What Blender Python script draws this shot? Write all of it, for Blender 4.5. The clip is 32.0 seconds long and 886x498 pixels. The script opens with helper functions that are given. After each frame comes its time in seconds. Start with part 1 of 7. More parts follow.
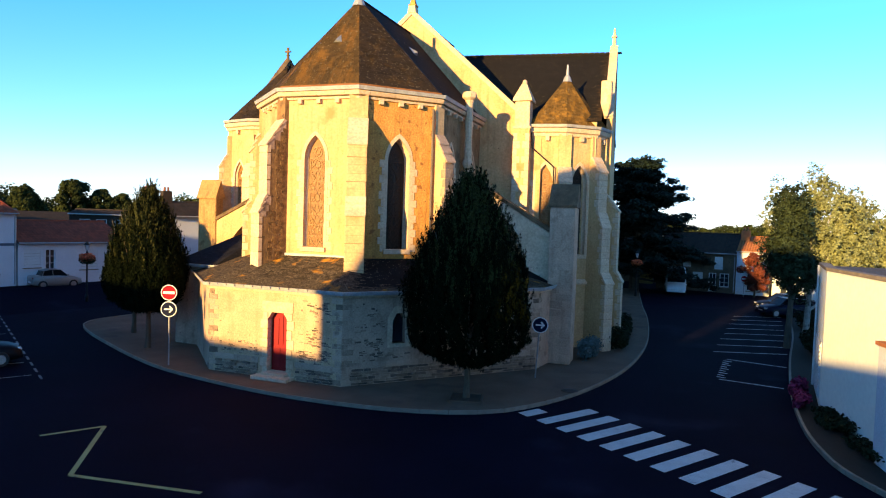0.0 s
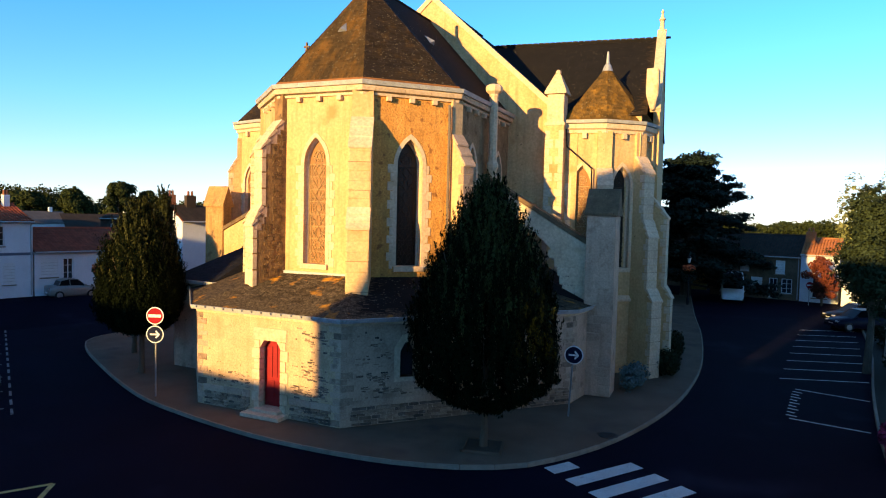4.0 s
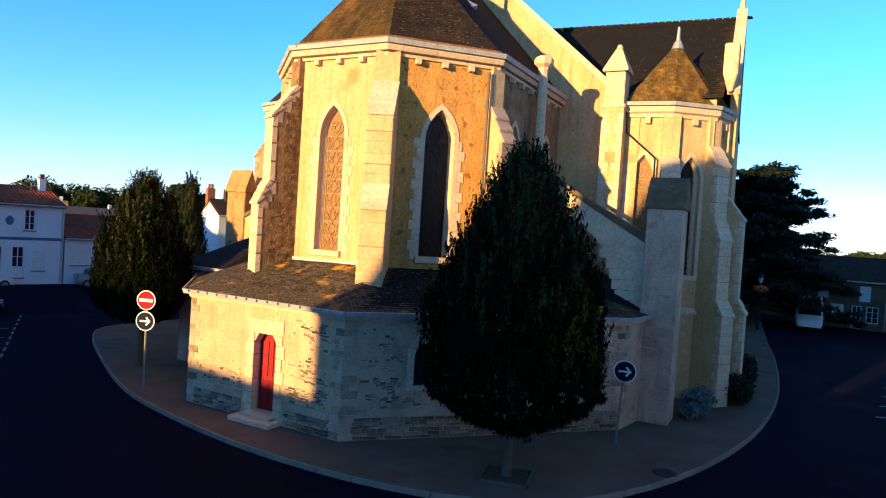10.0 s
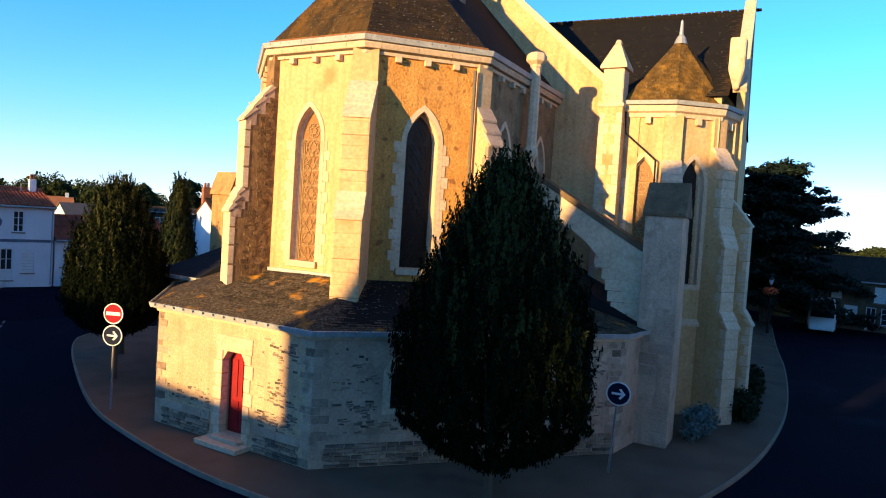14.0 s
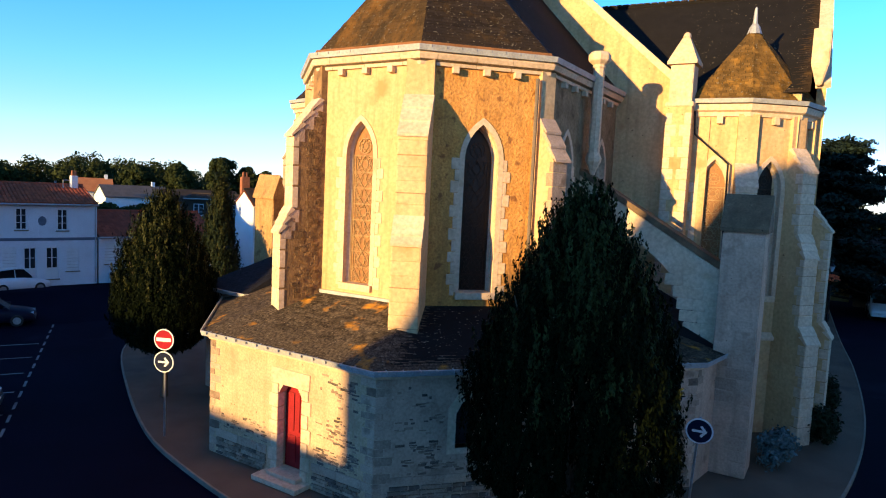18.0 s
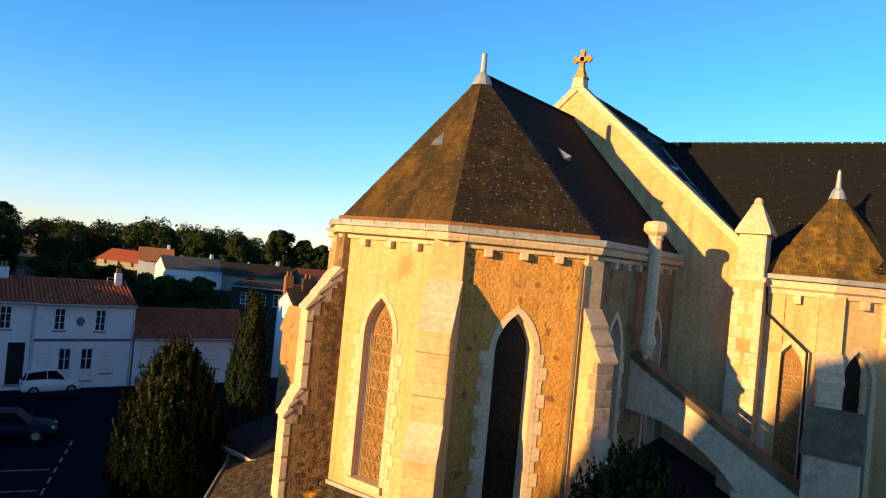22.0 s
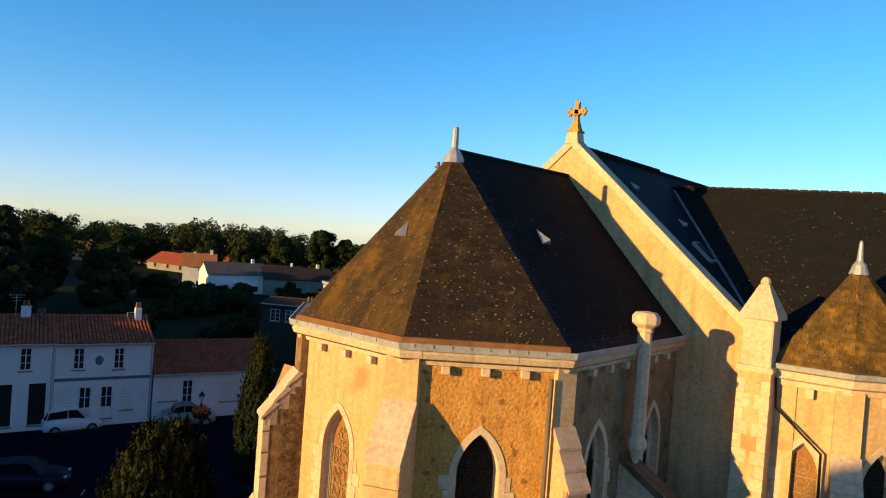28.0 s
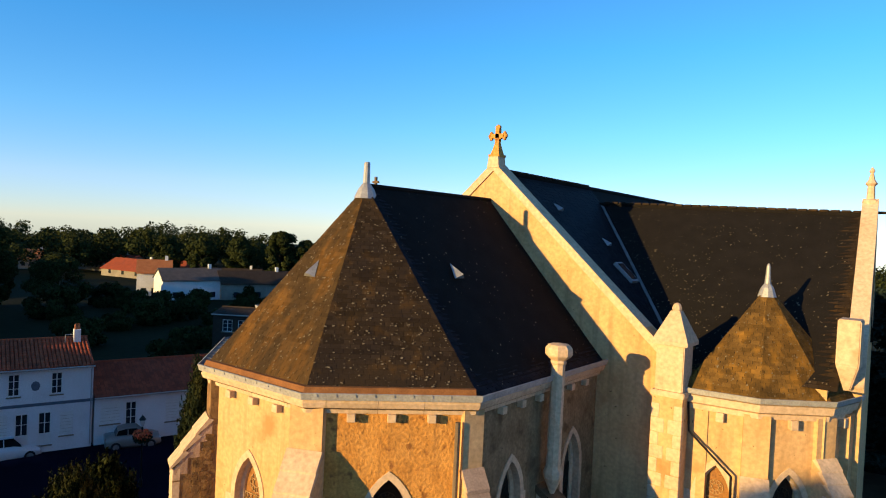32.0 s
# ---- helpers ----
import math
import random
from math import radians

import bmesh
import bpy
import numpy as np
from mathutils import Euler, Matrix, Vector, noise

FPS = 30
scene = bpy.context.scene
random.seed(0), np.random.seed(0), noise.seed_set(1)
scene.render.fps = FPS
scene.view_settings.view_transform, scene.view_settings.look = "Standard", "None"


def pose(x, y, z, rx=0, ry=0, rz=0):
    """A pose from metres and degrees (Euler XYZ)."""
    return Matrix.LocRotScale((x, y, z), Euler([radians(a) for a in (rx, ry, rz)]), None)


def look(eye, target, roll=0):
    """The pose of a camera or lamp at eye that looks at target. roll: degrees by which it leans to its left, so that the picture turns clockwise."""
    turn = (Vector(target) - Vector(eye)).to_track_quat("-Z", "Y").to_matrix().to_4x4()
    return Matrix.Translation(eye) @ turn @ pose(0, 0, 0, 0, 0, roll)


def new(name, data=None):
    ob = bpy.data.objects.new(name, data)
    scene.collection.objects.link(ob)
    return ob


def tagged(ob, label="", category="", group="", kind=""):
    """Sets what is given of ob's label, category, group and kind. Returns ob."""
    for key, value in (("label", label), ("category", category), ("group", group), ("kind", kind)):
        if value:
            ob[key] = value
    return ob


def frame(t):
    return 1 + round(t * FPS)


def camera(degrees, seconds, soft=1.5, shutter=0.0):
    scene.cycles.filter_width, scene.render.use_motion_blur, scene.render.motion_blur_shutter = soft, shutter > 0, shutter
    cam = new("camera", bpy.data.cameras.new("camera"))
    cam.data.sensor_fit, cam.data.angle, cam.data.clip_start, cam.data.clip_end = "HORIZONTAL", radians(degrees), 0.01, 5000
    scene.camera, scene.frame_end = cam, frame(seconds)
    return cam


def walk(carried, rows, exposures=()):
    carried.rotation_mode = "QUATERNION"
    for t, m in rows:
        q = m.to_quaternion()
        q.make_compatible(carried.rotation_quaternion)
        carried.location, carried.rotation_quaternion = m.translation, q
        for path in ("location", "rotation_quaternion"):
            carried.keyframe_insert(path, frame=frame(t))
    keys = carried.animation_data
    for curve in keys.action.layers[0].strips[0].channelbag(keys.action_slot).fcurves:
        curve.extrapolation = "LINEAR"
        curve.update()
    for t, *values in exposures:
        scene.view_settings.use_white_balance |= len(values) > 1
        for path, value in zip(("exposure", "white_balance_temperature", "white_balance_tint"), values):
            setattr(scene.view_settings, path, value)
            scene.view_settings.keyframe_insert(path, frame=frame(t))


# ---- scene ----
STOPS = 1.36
cam = camera(67.9, 32.0, soft=1.1, shutter=0.0)
PATH = [
    (0.0, 14.368, -25.016, 6.503, 87.460, -1.865, 19.052),
    (0.5, 14.463, -24.702, 6.849, 87.584, -1.452, 18.766),
    (1.0, 14.495, -24.201, 7.148, 87.438, -0.835, 18.405),
    (1.5, 14.515, -23.641, 7.302, 87.258, -0.377, 18.428),
    (2.0, 14.531, -23.126, 7.292, 87.154, -0.021, 18.916),
    (2.5, 14.535, -22.612, 7.209, 86.983, 0.201, 19.887),
    (3.0, 14.522, -22.075, 7.181, 86.840, 0.137, 21.231),
    (3.5, 14.373, -21.606, 7.170, 86.858, -0.564, 22.222),
    (5.5, 13.674, -19.997, 6.900, 87.744, -3.433, 25.253),
    (6.0, 13.671, -19.751, 6.791, 87.576, -3.737, 25.794),
    (6.5, 13.754, -19.548, 6.631, 87.405, -3.686, 26.159),
    (7.0, 13.775, -19.229, 6.505, 87.645, -3.638, 26.571),
    (7.5, 13.696, -18.921, 6.468, 87.802, -3.650, 26.764),
    (8.0, 13.623, -18.668, 6.409, 88.029, -3.565, 26.933),
    (8.5, 13.574, -18.402, 6.291, 88.346, -3.514, 27.175),
    (9.0, 13.546, -18.115, 6.158, 88.590, -3.517, 27.449),
    (9.5, 13.520, -17.828, 6.113, 88.537, -3.580, 27.701),
    (10.0, 13.508, -17.536, 6.063, 88.348, -3.715, 27.972),
    (10.5, 13.504, -17.317, 5.975, 88.044, -3.860, 28.149),
    (11.0, 13.535, -17.097, 5.879, 87.708, -3.868, 28.358),
    (11.5, 13.545, -16.935, 5.918, 87.631, -3.826, 28.503),
    (12.0, 13.564, -16.793, 6.037, 87.859, -3.775, 28.628),
    (12.5, 13.640, -16.631, 6.158, 88.024, -3.751, 28.786),
    (13.0, 13.659, -16.400, 6.260, 88.058, -3.676, 28.906),
    (13.5, 13.625, -16.170, 6.393, 87.908, -3.656, 28.878),
    (14.0, 13.593, -15.948, 6.599, 87.757, -3.658, 28.895),
    (14.5, 13.583, -15.752, 6.881, 87.830, -3.705, 28.960),
    (16.5, 12.936, -15.380, 7.590, 89.213, -3.895, 30.225),
    (17.0, 12.671, -15.382, 7.742, 88.231, -3.717, 30.613),
    (17.5, 12.412, -15.350, 7.868, 86.660, -3.289, 31.110),
    (18.0, 12.149, -15.316, 8.067, 84.849, -2.693, 31.569),
    (18.5, 11.949, -15.172, 8.502, 84.378, -2.318, 31.991),
    (19.0, 11.735, -14.872, 9.093, 85.669, -2.444, 32.732),
    (19.5, 11.538, -14.508, 9.491, 87.194, -2.568, 33.540),
    (20.0, 11.393, -14.251, 9.859, 88.554, -3.136, 34.203),
    (20.5, 11.317, -13.819, 10.230, 89.815, -4.016, 35.046),
    (21.0, 11.336, -13.422, 10.658, 90.768, -5.009, 35.777),
    (21.5, 11.315, -13.125, 11.019, 91.191, -5.574, 36.186),
    (22.0, 11.294, -12.991, 11.217, 90.555, -5.394, 36.525),
    (22.5, 11.286, -12.933, 11.340, 89.381, -4.774, 36.772),
    (23.0, 11.277, -12.838, 11.532, 88.249, -4.263, 36.998),
    (23.5, 11.287, -12.731, 11.772, 87.658, -3.850, 37.185),
    (24.0, 11.289, -12.621, 12.030, 87.261, -3.640, 37.322),
    (24.5, 11.336, -12.490, 12.269, 86.900, -3.336, 37.582),
    (25.0, 11.381, -12.362, 12.457, 86.494, -3.518, 38.006),
    (25.5, 11.464, -12.181, 12.706, 86.053, -3.671, 38.573),
    (26.0, 11.570, -11.979, 13.103, 85.949, -3.876, 39.152),
    (26.5, 11.672, -11.689, 13.701, 88.093, -3.456, 39.800),
    (28.5, 12.089, -10.468, 14.312, 88.873, -4.752, 41.280),
    (29.0, 12.291, -10.414, 14.312, 85.596, -5.098, 40.947),
    (29.5, 12.542, -10.419, 14.401, 83.735, -5.267, 40.366),
    (30.0, 12.642, -10.218, 14.562, 83.894, -5.151, 39.905),
    (30.5, 12.690, -9.996, 14.846, 85.242, -4.797, 39.455),
    (31.0, 12.742, -9.832, 15.130, 86.588, -4.220, 39.032),
    (31.5, 12.870, -9.830, 15.374, 87.888, -3.445, 38.343),
    (32.0, 12.940, -9.702, 15.544, 88.633, -2.675, 37.827),
]
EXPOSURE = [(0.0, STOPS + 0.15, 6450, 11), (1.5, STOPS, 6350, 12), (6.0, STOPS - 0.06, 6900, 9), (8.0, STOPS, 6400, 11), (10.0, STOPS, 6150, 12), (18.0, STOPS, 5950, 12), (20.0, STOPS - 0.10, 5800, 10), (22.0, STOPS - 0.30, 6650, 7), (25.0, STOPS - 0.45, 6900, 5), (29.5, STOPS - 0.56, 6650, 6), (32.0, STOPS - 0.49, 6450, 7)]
walk(cam, [(t, pose(*row)) for t, *row in PATH], EXPOSURE)

# ---- light ----
SUN_TO = Vector((-0.268, -0.950, 0.160)).normalized()
world = bpy.data.worlds.new("sky")
scene.world = world
world.use_nodes = True
wn = world.node_tree
wn.nodes.clear()
sky = wn.nodes.new("ShaderNodeTexSky")
sky.sky_type = 'NISHITA'
sky.sun_disc = False
sky.sun_elevation = math.asin(SUN_TO.z)
sky.sun_rotation = math.atan2(SUN_TO.x, SUN_TO.y)
sky.altitude = 30
sky.air_density = 0.6
sky.dust_density = 0.0
sky.ozone_density = 2.0
back = wn.nodes.new("ShaderNodeBackground")
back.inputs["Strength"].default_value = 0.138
wout = wn.nodes.new("ShaderNodeOutputWorld")
tint = wn.nodes.new("ShaderNodeMix")
tint.data_type, tint.blend_type = 'RGBA', 'MULTIPLY'
tint.inputs[0].default_value = 1.0
# the sky pales towards the horizon and deepens above
height_of = wn.nodes.new("ShaderNodeSeparateXYZ")
dome = wn.nodes.new("ShaderNodeTexCoord")
grade = wn.nodes.new("ShaderNodeValToRGB")
wn.links.new(dome.outputs["Generated"], height_of.inputs[0])
wn.links.new(height_of.outputs["Z"], grade.inputs[0])
grade.color_ramp.elements[0].position, grade.color_ramp.elements[1].position = 0.0, 0.75
grade.color_ramp.elements[0].color, grade.color_ramp.elements[1].color = (0.70, 0.64, 0.70, 1), (0.64, 0.92, 1.14, 1)
for at_, col_ in ((0.06, (0.82, 0.80, 0.90, 1)), (0.15, (0.62, 0.98, 1.10, 1)), (0.27, (0.44, 1.06, 1.32, 1))):
    grade.color_ramp.elements.new(at_).color = col_
wn.links.new(grade.outputs[0], tint.inputs[7])
wn.links.new(sky.outputs[0], tint.inputs[6])
wn.links.new(tint.outputs[2], back.inputs["Color"])
wn.links.new(back.outputs[0], wout.inputs["Surface"])

sun_data = bpy.data.lights.new("sun", 'SUN')
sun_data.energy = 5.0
sun_data.color = (1.0, 0.645, 0.220)
sun_data.angle = radians(0.55)
sun = new("sun", sun_data)
sun.matrix_world = look(Vector((0, 0, 60)) + SUN_TO * 40, Vector((0, 0, 60)))


# ---- materials ----
def surface(name, base, second=None, stain=None, scale=1.5, fine=30.0, rough=0.85, bump=0.15, metal=0.0,
            mix=0.55, stain_at=0.62, stain_scale=0.6, island=0.0, per_object=0.0, stretch=(1, 1, 1), spec=0.15, bump_scale=None, streak=None, soft=0.12, relief=0.02, grain_by=0.35):
    """A weathered surface: two colours mixed by a broad and a fine noise, stains with a shape of their own, fine relief."""
    m = bpy.data.materials.new(name)
    m.use_nodes = True
    nt = m.node_tree
    N, L = nt.nodes, nt.links
    b = N["Principled BSDF"]
    b.inputs["Roughness"].default_value = rough
    b.inputs["Metallic"].default_value = metal
    b.inputs["Specular IOR Level"].default_value = spec
    geo = N.new("ShaderNodeNewGeometry")
    mp = N.new("ShaderNodeMapping")
    mp.inputs["Scale"].default_value = stretch
    L.new(geo.outputs["Position"], mp.inputs["Vector"])

    def noise_tex(sc, detail=4.0):
        n = N.new("ShaderNodeTexNoise")
        n.inputs["Scale"].default_value = sc
        n.inputs["Detail"].default_value = detail
        L.new(mp.outputs[0], n.inputs["Vector"])
        return n.outputs[0]

    def ramp(sock, a, c):
        r = N.new("ShaderNodeMapRange")
        r.inputs["From Min"].default_value = a
        r.inputs["From Max"].default_value = c
        L.new(sock, r.inputs["Value"])
        return r.outputs[0]

    def blend(fac, a, c):
        x = N.new("ShaderNodeMix")
        x.data_type = 'RGBA'
        if isinstance(fac, float):
            x.inputs[0].default_value = fac
        else:
            L.new(fac, x.inputs[0])
        for sock, v in ((x.inputs[6], a), (x.inputs[7], c)):
            if isinstance(v, tuple):
                sock.default_value = (*v, 1)
            else:
                L.new(v, sock)
        return x.outputs[2]

    second = second or tuple(v * 0.75 for v in base)
    col = blend(ramp(noise_tex(scale), 0.5 - mix * 0.35, 0.5 + mix * 0.35), base, second)
    grain = ramp(noise_tex(fine, 6.0), 0.25, 0.75)
    dark = N.new("ShaderNodeMix")
    dark.data_type, dark.blend_type = 'RGBA', 'MULTIPLY'
    dark.inputs[0].default_value = grain_by
    L.new(col, dark.inputs[6])
    L.new(grain, dark.inputs[7])
    col = dark.outputs[2]
    if stain:
        col = blend(ramp(noise_tex(stain_scale, 7.0), stain_at, stain_at + soft), col, stain)
    if streak:
        ms = N.new("ShaderNodeMapping")
        ms.inputs["Scale"].default_value = (2.6, 2.6, 0.22)
        L.new(geo.outputs["Position"], ms.inputs["Vector"])
        ns = N.new("ShaderNodeTexNoise")
        ns.inputs["Scale"].default_value = 1.6
        ns.inputs["Detail"].default_value = 6.0
        L.new(ms.outputs[0], ns.inputs["Vector"])
        half = N.new("ShaderNodeMath")
        half.operation = 'MULTIPLY'
        half.inputs[1].default_value = 0.55
        L.new(ramp(ns.outputs[0], 0.52, 0.74), half.inputs[0])
        col = blend(half.outputs[0], col, streak)
        pits = noise_tex(6.5, 3.0)
        col = blend(ramp(pits, 0.71, 0.75), col, tuple(v * 0.55 for v in streak))
    if island or per_object:
        if island:
            rnd = geo.outputs["Random Per Island"]
        else:
            rnd = N.new("ShaderNodeObjectInfo").outputs["Random"]
        amp = island or per_object
        v = N.new("ShaderNodeMapRange")
        v.inputs["To Min"].default_value = 1 - amp
        v.inputs["To Max"].default_value = 1 + amp
        L.new(rnd, v.inputs["Value"])
        h = N.new("ShaderNodeHueSaturation")
        L.new(v.outputs[0], h.inputs["Value"])
        L.new(col, h.inputs["Color"])
        col = h.outputs[0]
    L.new(col, b.inputs["Base Color"])
    if bump:
        bp = N.new("ShaderNodeBump")
        bp.inputs["Strength"].default_value = bump
        bp.inputs["Distance"].default_value = relief
        L.new(noise_tex(bump_scale or fine, 8.0), bp.inputs["Height"])
        L.new(bp.outputs[0], b.inputs["Normal"])
    return m


def plain(name, col, rough=0.5, metal=0.0, spec=0.5, emit=0.0):
    return surface(name, col, tuple(v * 0.88 for v in col), scale=2.0, fine=60, rough=rough, metal=metal, bump=0.03, spec=spec)


RENDER = surface("lime_render", (0.66, 0.43, 0.215), (0.59, 0.362, 0.165), (0.40, 0.210, 0.085), scale=0.9, fine=9, bump=0.45, stain_at=0.59, stain_scale=0.8, grain_by=0.34, streak=(0.26, 0.16, 0.072))
PIER_RENDER = surface("stained_pier_render", (0.50, 0.295, 0.120), (0.40, 0.225, 0.085), (0.22, 0.115, 0.045), scale=1.4, fine=12, bump=0.5, grain_by=0.4, stain_at=0.58, stain_scale=2.2, streak=(0.20, 0.11, 0.05))
OCHRE = surface("rough_ochre_render", (0.74, 0.365, 0.095), (0.58, 0.262, 0.060), (0.24, 0.100, 0.030), scale=1.7, fine=14, bump=1.0, relief=0.03, grain_by=0.5, stain_at=0.61, stain_scale=3.6, soft=0.08, streak=(0.22, 0.11, 0.04))
# the shade on the choir's flank is mixed into this darker render
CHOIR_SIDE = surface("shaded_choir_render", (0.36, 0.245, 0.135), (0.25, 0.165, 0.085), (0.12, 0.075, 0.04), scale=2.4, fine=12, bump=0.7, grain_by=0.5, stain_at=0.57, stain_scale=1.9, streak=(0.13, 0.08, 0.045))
ASHLAR = surface("white_limestone", (0.700, 0.512, 0.345), (0.610, 0.435, 0.280), (0.390, 0.260, 0.142), scale=1.2, fine=10, bump=0.25, stain_at=0.64, stain_scale=1.0, per_object=0.06)
TAN_STONE = surface("tan_limestone", (0.670, 0.445, 0.235), (0.600, 0.380, 0.185), (0.410, 0.235, 0.105), scale=1.2, fine=10, bump=0.4, grain_by=0.34, stain_at=0.62, stain_scale=1.2, per_object=0.06)
ASHLAR_JOINT = surface("limestone_joint", (0.33, 0.235, 0.13), scale=3, fine=30, bump=0.4)
RUBBLE = surface("brown_rubble", (0.265, 0.152, 0.062), (0.140, 0.082, 0.038), (0.050, 0.033, 0.024), scale=4.0, fine=16, bump=0.9, stain_at=0.6, stain_scale=5.0, per_object=0.32)
LOW_RENDER = surface("golden_low_render", (0.620, 0.425, 0.255), (0.520, 0.345, 0.200), (0.330, 0.215, 0.125), scale=1.3, fine=18, bump=0.5, grain_by=0.4, stain_at=0.56, stain_scale=1.1, soft=0.2, streak=(0.32, 0.215, 0.115))
# grey of wear, also used as the shaded tone of low limestone
WEATHERED_SHADED = surface("weathered_shaded_limestone", (0.530, 0.365, 0.255), (0.410, 0.280, 0.195), (0.210, 0.143, 0.098), scale=2.0, fine=20, bump=0.5, stain_at=0.58, stain_scale=1.8, per_object=0.18)
GREY_RENDER = surface("grey_rendered_rubble", (0.610, 0.412, 0.285), (0.430, 0.288, 0.198), (0.190, 0.128, 0.088), scale=0.9, fine=14, bump=0.7, grain_by=0.36, stain_at=0.56, stain_scale=1.7, soft=0.22, streak=(0.22, 0.15, 0.10))
SCHIST = surface("dark_schist_stone", (0.170, 0.130, 0.100), (0.085, 0.065, 0.052), (0.340, 0.270, 0.215), scale=5.0, fine=20, bump=0.8, stain_at=0.62, stain_scale=4.0, per_object=0.35)
FIELDSTONE = surface("grey_field_stone", (0.370, 0.255, 0.175), (0.240, 0.165, 0.112), (0.115, 0.078, 0.055), scale=6.0, fine=22, bump=0.8, stain_at=0.62, stain_scale=5.0, per_object=0.4)
DARK_CAP = surface("lichened_cap_stone", (0.20, 0.130, 0.072), (0.105, 0.070, 0.040), (0.31, 0.22, 0.13), scale=2.0, fine=18, bump=0.6, stain_at=0.62, stain_scale=3.0, streak=(0.06, 0.042, 0.028))
# light is in these slate colours: near-black for shaded faces, browner for sunlit
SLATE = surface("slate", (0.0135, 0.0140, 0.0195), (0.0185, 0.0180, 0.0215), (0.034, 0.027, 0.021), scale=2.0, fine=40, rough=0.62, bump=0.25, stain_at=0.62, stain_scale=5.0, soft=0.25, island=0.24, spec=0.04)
SLATE_SUNLIT = surface("sunlit_slate", (0.027, 0.020, 0.016), (0.040, 0.027, 0.016), (0.085, 0.046, 0.014), scale=1.1, fine=40, rough=0.66, bump=0.3, stain_at=0.56, stain_scale=2.2, soft=0.35, island=0.28, spec=0.04)
# lichen brown, warmed further for the roof faces in the sun
SLATE_MOSS = surface("sunlit_lichened_slate", (0.078, 0.048, 0.020), (0.047, 0.031, 0.016), (0.21, 0.095, 0.015), scale=0.8, fine=40, rough=0.75, bump=0.3, stain_at=0.47, stain_scale=1.5, soft=0.40, island=0.2, spec=0.04, stretch=(1.2, 0.35, 0.35))
CHAPEL_MOSS = surface("mossy_chapel_slate", (0.165, 0.092, 0.025), (0.092, 0.056, 0.020), (0.31, 0.155, 0.024), scale=2.2, fine=30, rough=0.8, bump=0.4, stain_at=0.50, stain_scale=3.4, soft=0.40, island=0.26, spec=0.04, stretch=(1, 1, 0.5))
SLATE_LOW = surface("mottled_low_slate", (0.042, 0.031, 0.022), (0.120, 0.090, 0.058), (0.40, 0.180, 0.020), scale=15.0, fine=40, rough=0.8, bump=0.35, mix=0.38, stain_at=0.60, stain_scale=1.2, soft=0.10, island=0.40, spec=0.04)
SLATE_BED = surface("slate_bed", (0.018, 0.016, 0.015), scale=2, rough=0.8, bump=0.2, spec=0.04)
LICHEN = surface("pale_lichen", (0.21, 0.175, 0.12), scale=8, bump=0.4)
ZINC = surface("weathered_zinc", (0.46, 0.45, 0.43), (0.34, 0.33, 0.32), scale=3, fine=20, rough=0.6, metal=0.1, bump=0.06, spec=0.3)
COPPER = surface("rusted_gutter_lining", (0.30, 0.130, 0.045), (0.20, 0.085, 0.03), scale=3, fine=30, rough=0.8, metal=0.0, bump=0.2)
LEAD = surface("pale_lead", (0.46, 0.46, 0.47), scale=4, rough=0.55, metal=0.4, bump=0.1)
# glass and lead come in sunlit and shaded tones, set window by window
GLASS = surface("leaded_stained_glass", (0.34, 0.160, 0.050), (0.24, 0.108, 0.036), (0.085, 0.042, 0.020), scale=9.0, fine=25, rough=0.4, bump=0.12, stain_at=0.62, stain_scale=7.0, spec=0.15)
GLASS_SHADED = surface("shaded_leaded_glass", (0.022, 0.015, 0.011), (0.012, 0.009, 0.008), (0.05, 0.028, 0.016), scale=7.0, fine=25, rough=0.35, bump=0.12, stain_at=0.62, stain_scale=5.0, spec=0.2)
LEAD_SHADED = surface("shaded_window_lead", (0.055, 0.038, 0.025), scale=6, rough=0.6, bump=0.1)
LEAD_SUNLIT = surface("sunlit_window_lead", (0.52, 0.335, 0.155), scale=6, rough=0.6, bump=0.1)
RED_PAINT = surface("red_door_paint", (0.31, 0.018, 0.020), (0.24, 0.014, 0.016), scale=2.5, fine=35, rough=0.45, bump=0.05)
IRON = surface("dark_iron", (0.03, 0.03, 0.032), scale=5, rough=0.5, metal=0.6, bump=0.1)
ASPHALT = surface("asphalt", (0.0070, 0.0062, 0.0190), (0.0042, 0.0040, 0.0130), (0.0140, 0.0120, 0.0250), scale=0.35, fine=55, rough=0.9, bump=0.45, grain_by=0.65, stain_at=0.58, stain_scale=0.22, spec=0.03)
GRAVEL = surface("beige_gravel_pavement", (0.185, 0.128, 0.085), (0.130, 0.090, 0.060), (0.075, 0.052, 0.042), scale=0.8, fine=45, rough=0.95, bump=0.5, grain_by=0.5, stain_at=0.58, stain_scale=0.5)
KERB = surface("concrete_kerb", (0.30, 0.25, 0.19), (0.22, 0.18, 0.135), scale=3, fine=30, bump=0.3, per_object=0.12)
PAINT_LINE = surface("worn_road_paint", (0.62, 0.62, 0.60), (0.50, 0.50, 0.49), (0.16, 0.16, 0.16), scale=2, fine=25, rough=0.7, bump=0.2, stain_at=0.66, stain_scale=4.0)
# worn paint, dimmed further to carry the shade over the left bays
SHADED_LINE = surface("shaded_road_paint", (0.26, 0.26, 0.26), (0.17, 0.17, 0.17), (0.05, 0.05, 0.06), scale=2, fine=25, rough=0.8, bump=0.2, stain_at=0.56, stain_scale=4.0)
YELLOW_LINE = surface("worn_yellow_paint", (0.50, 0.40, 0.14), (0.40, 0.31, 0.10), (0.12, 0.11, 0.08), scale=2, fine=25, rough=0.7, bump=0.2, stain_at=0.62, stain_scale=4.0)
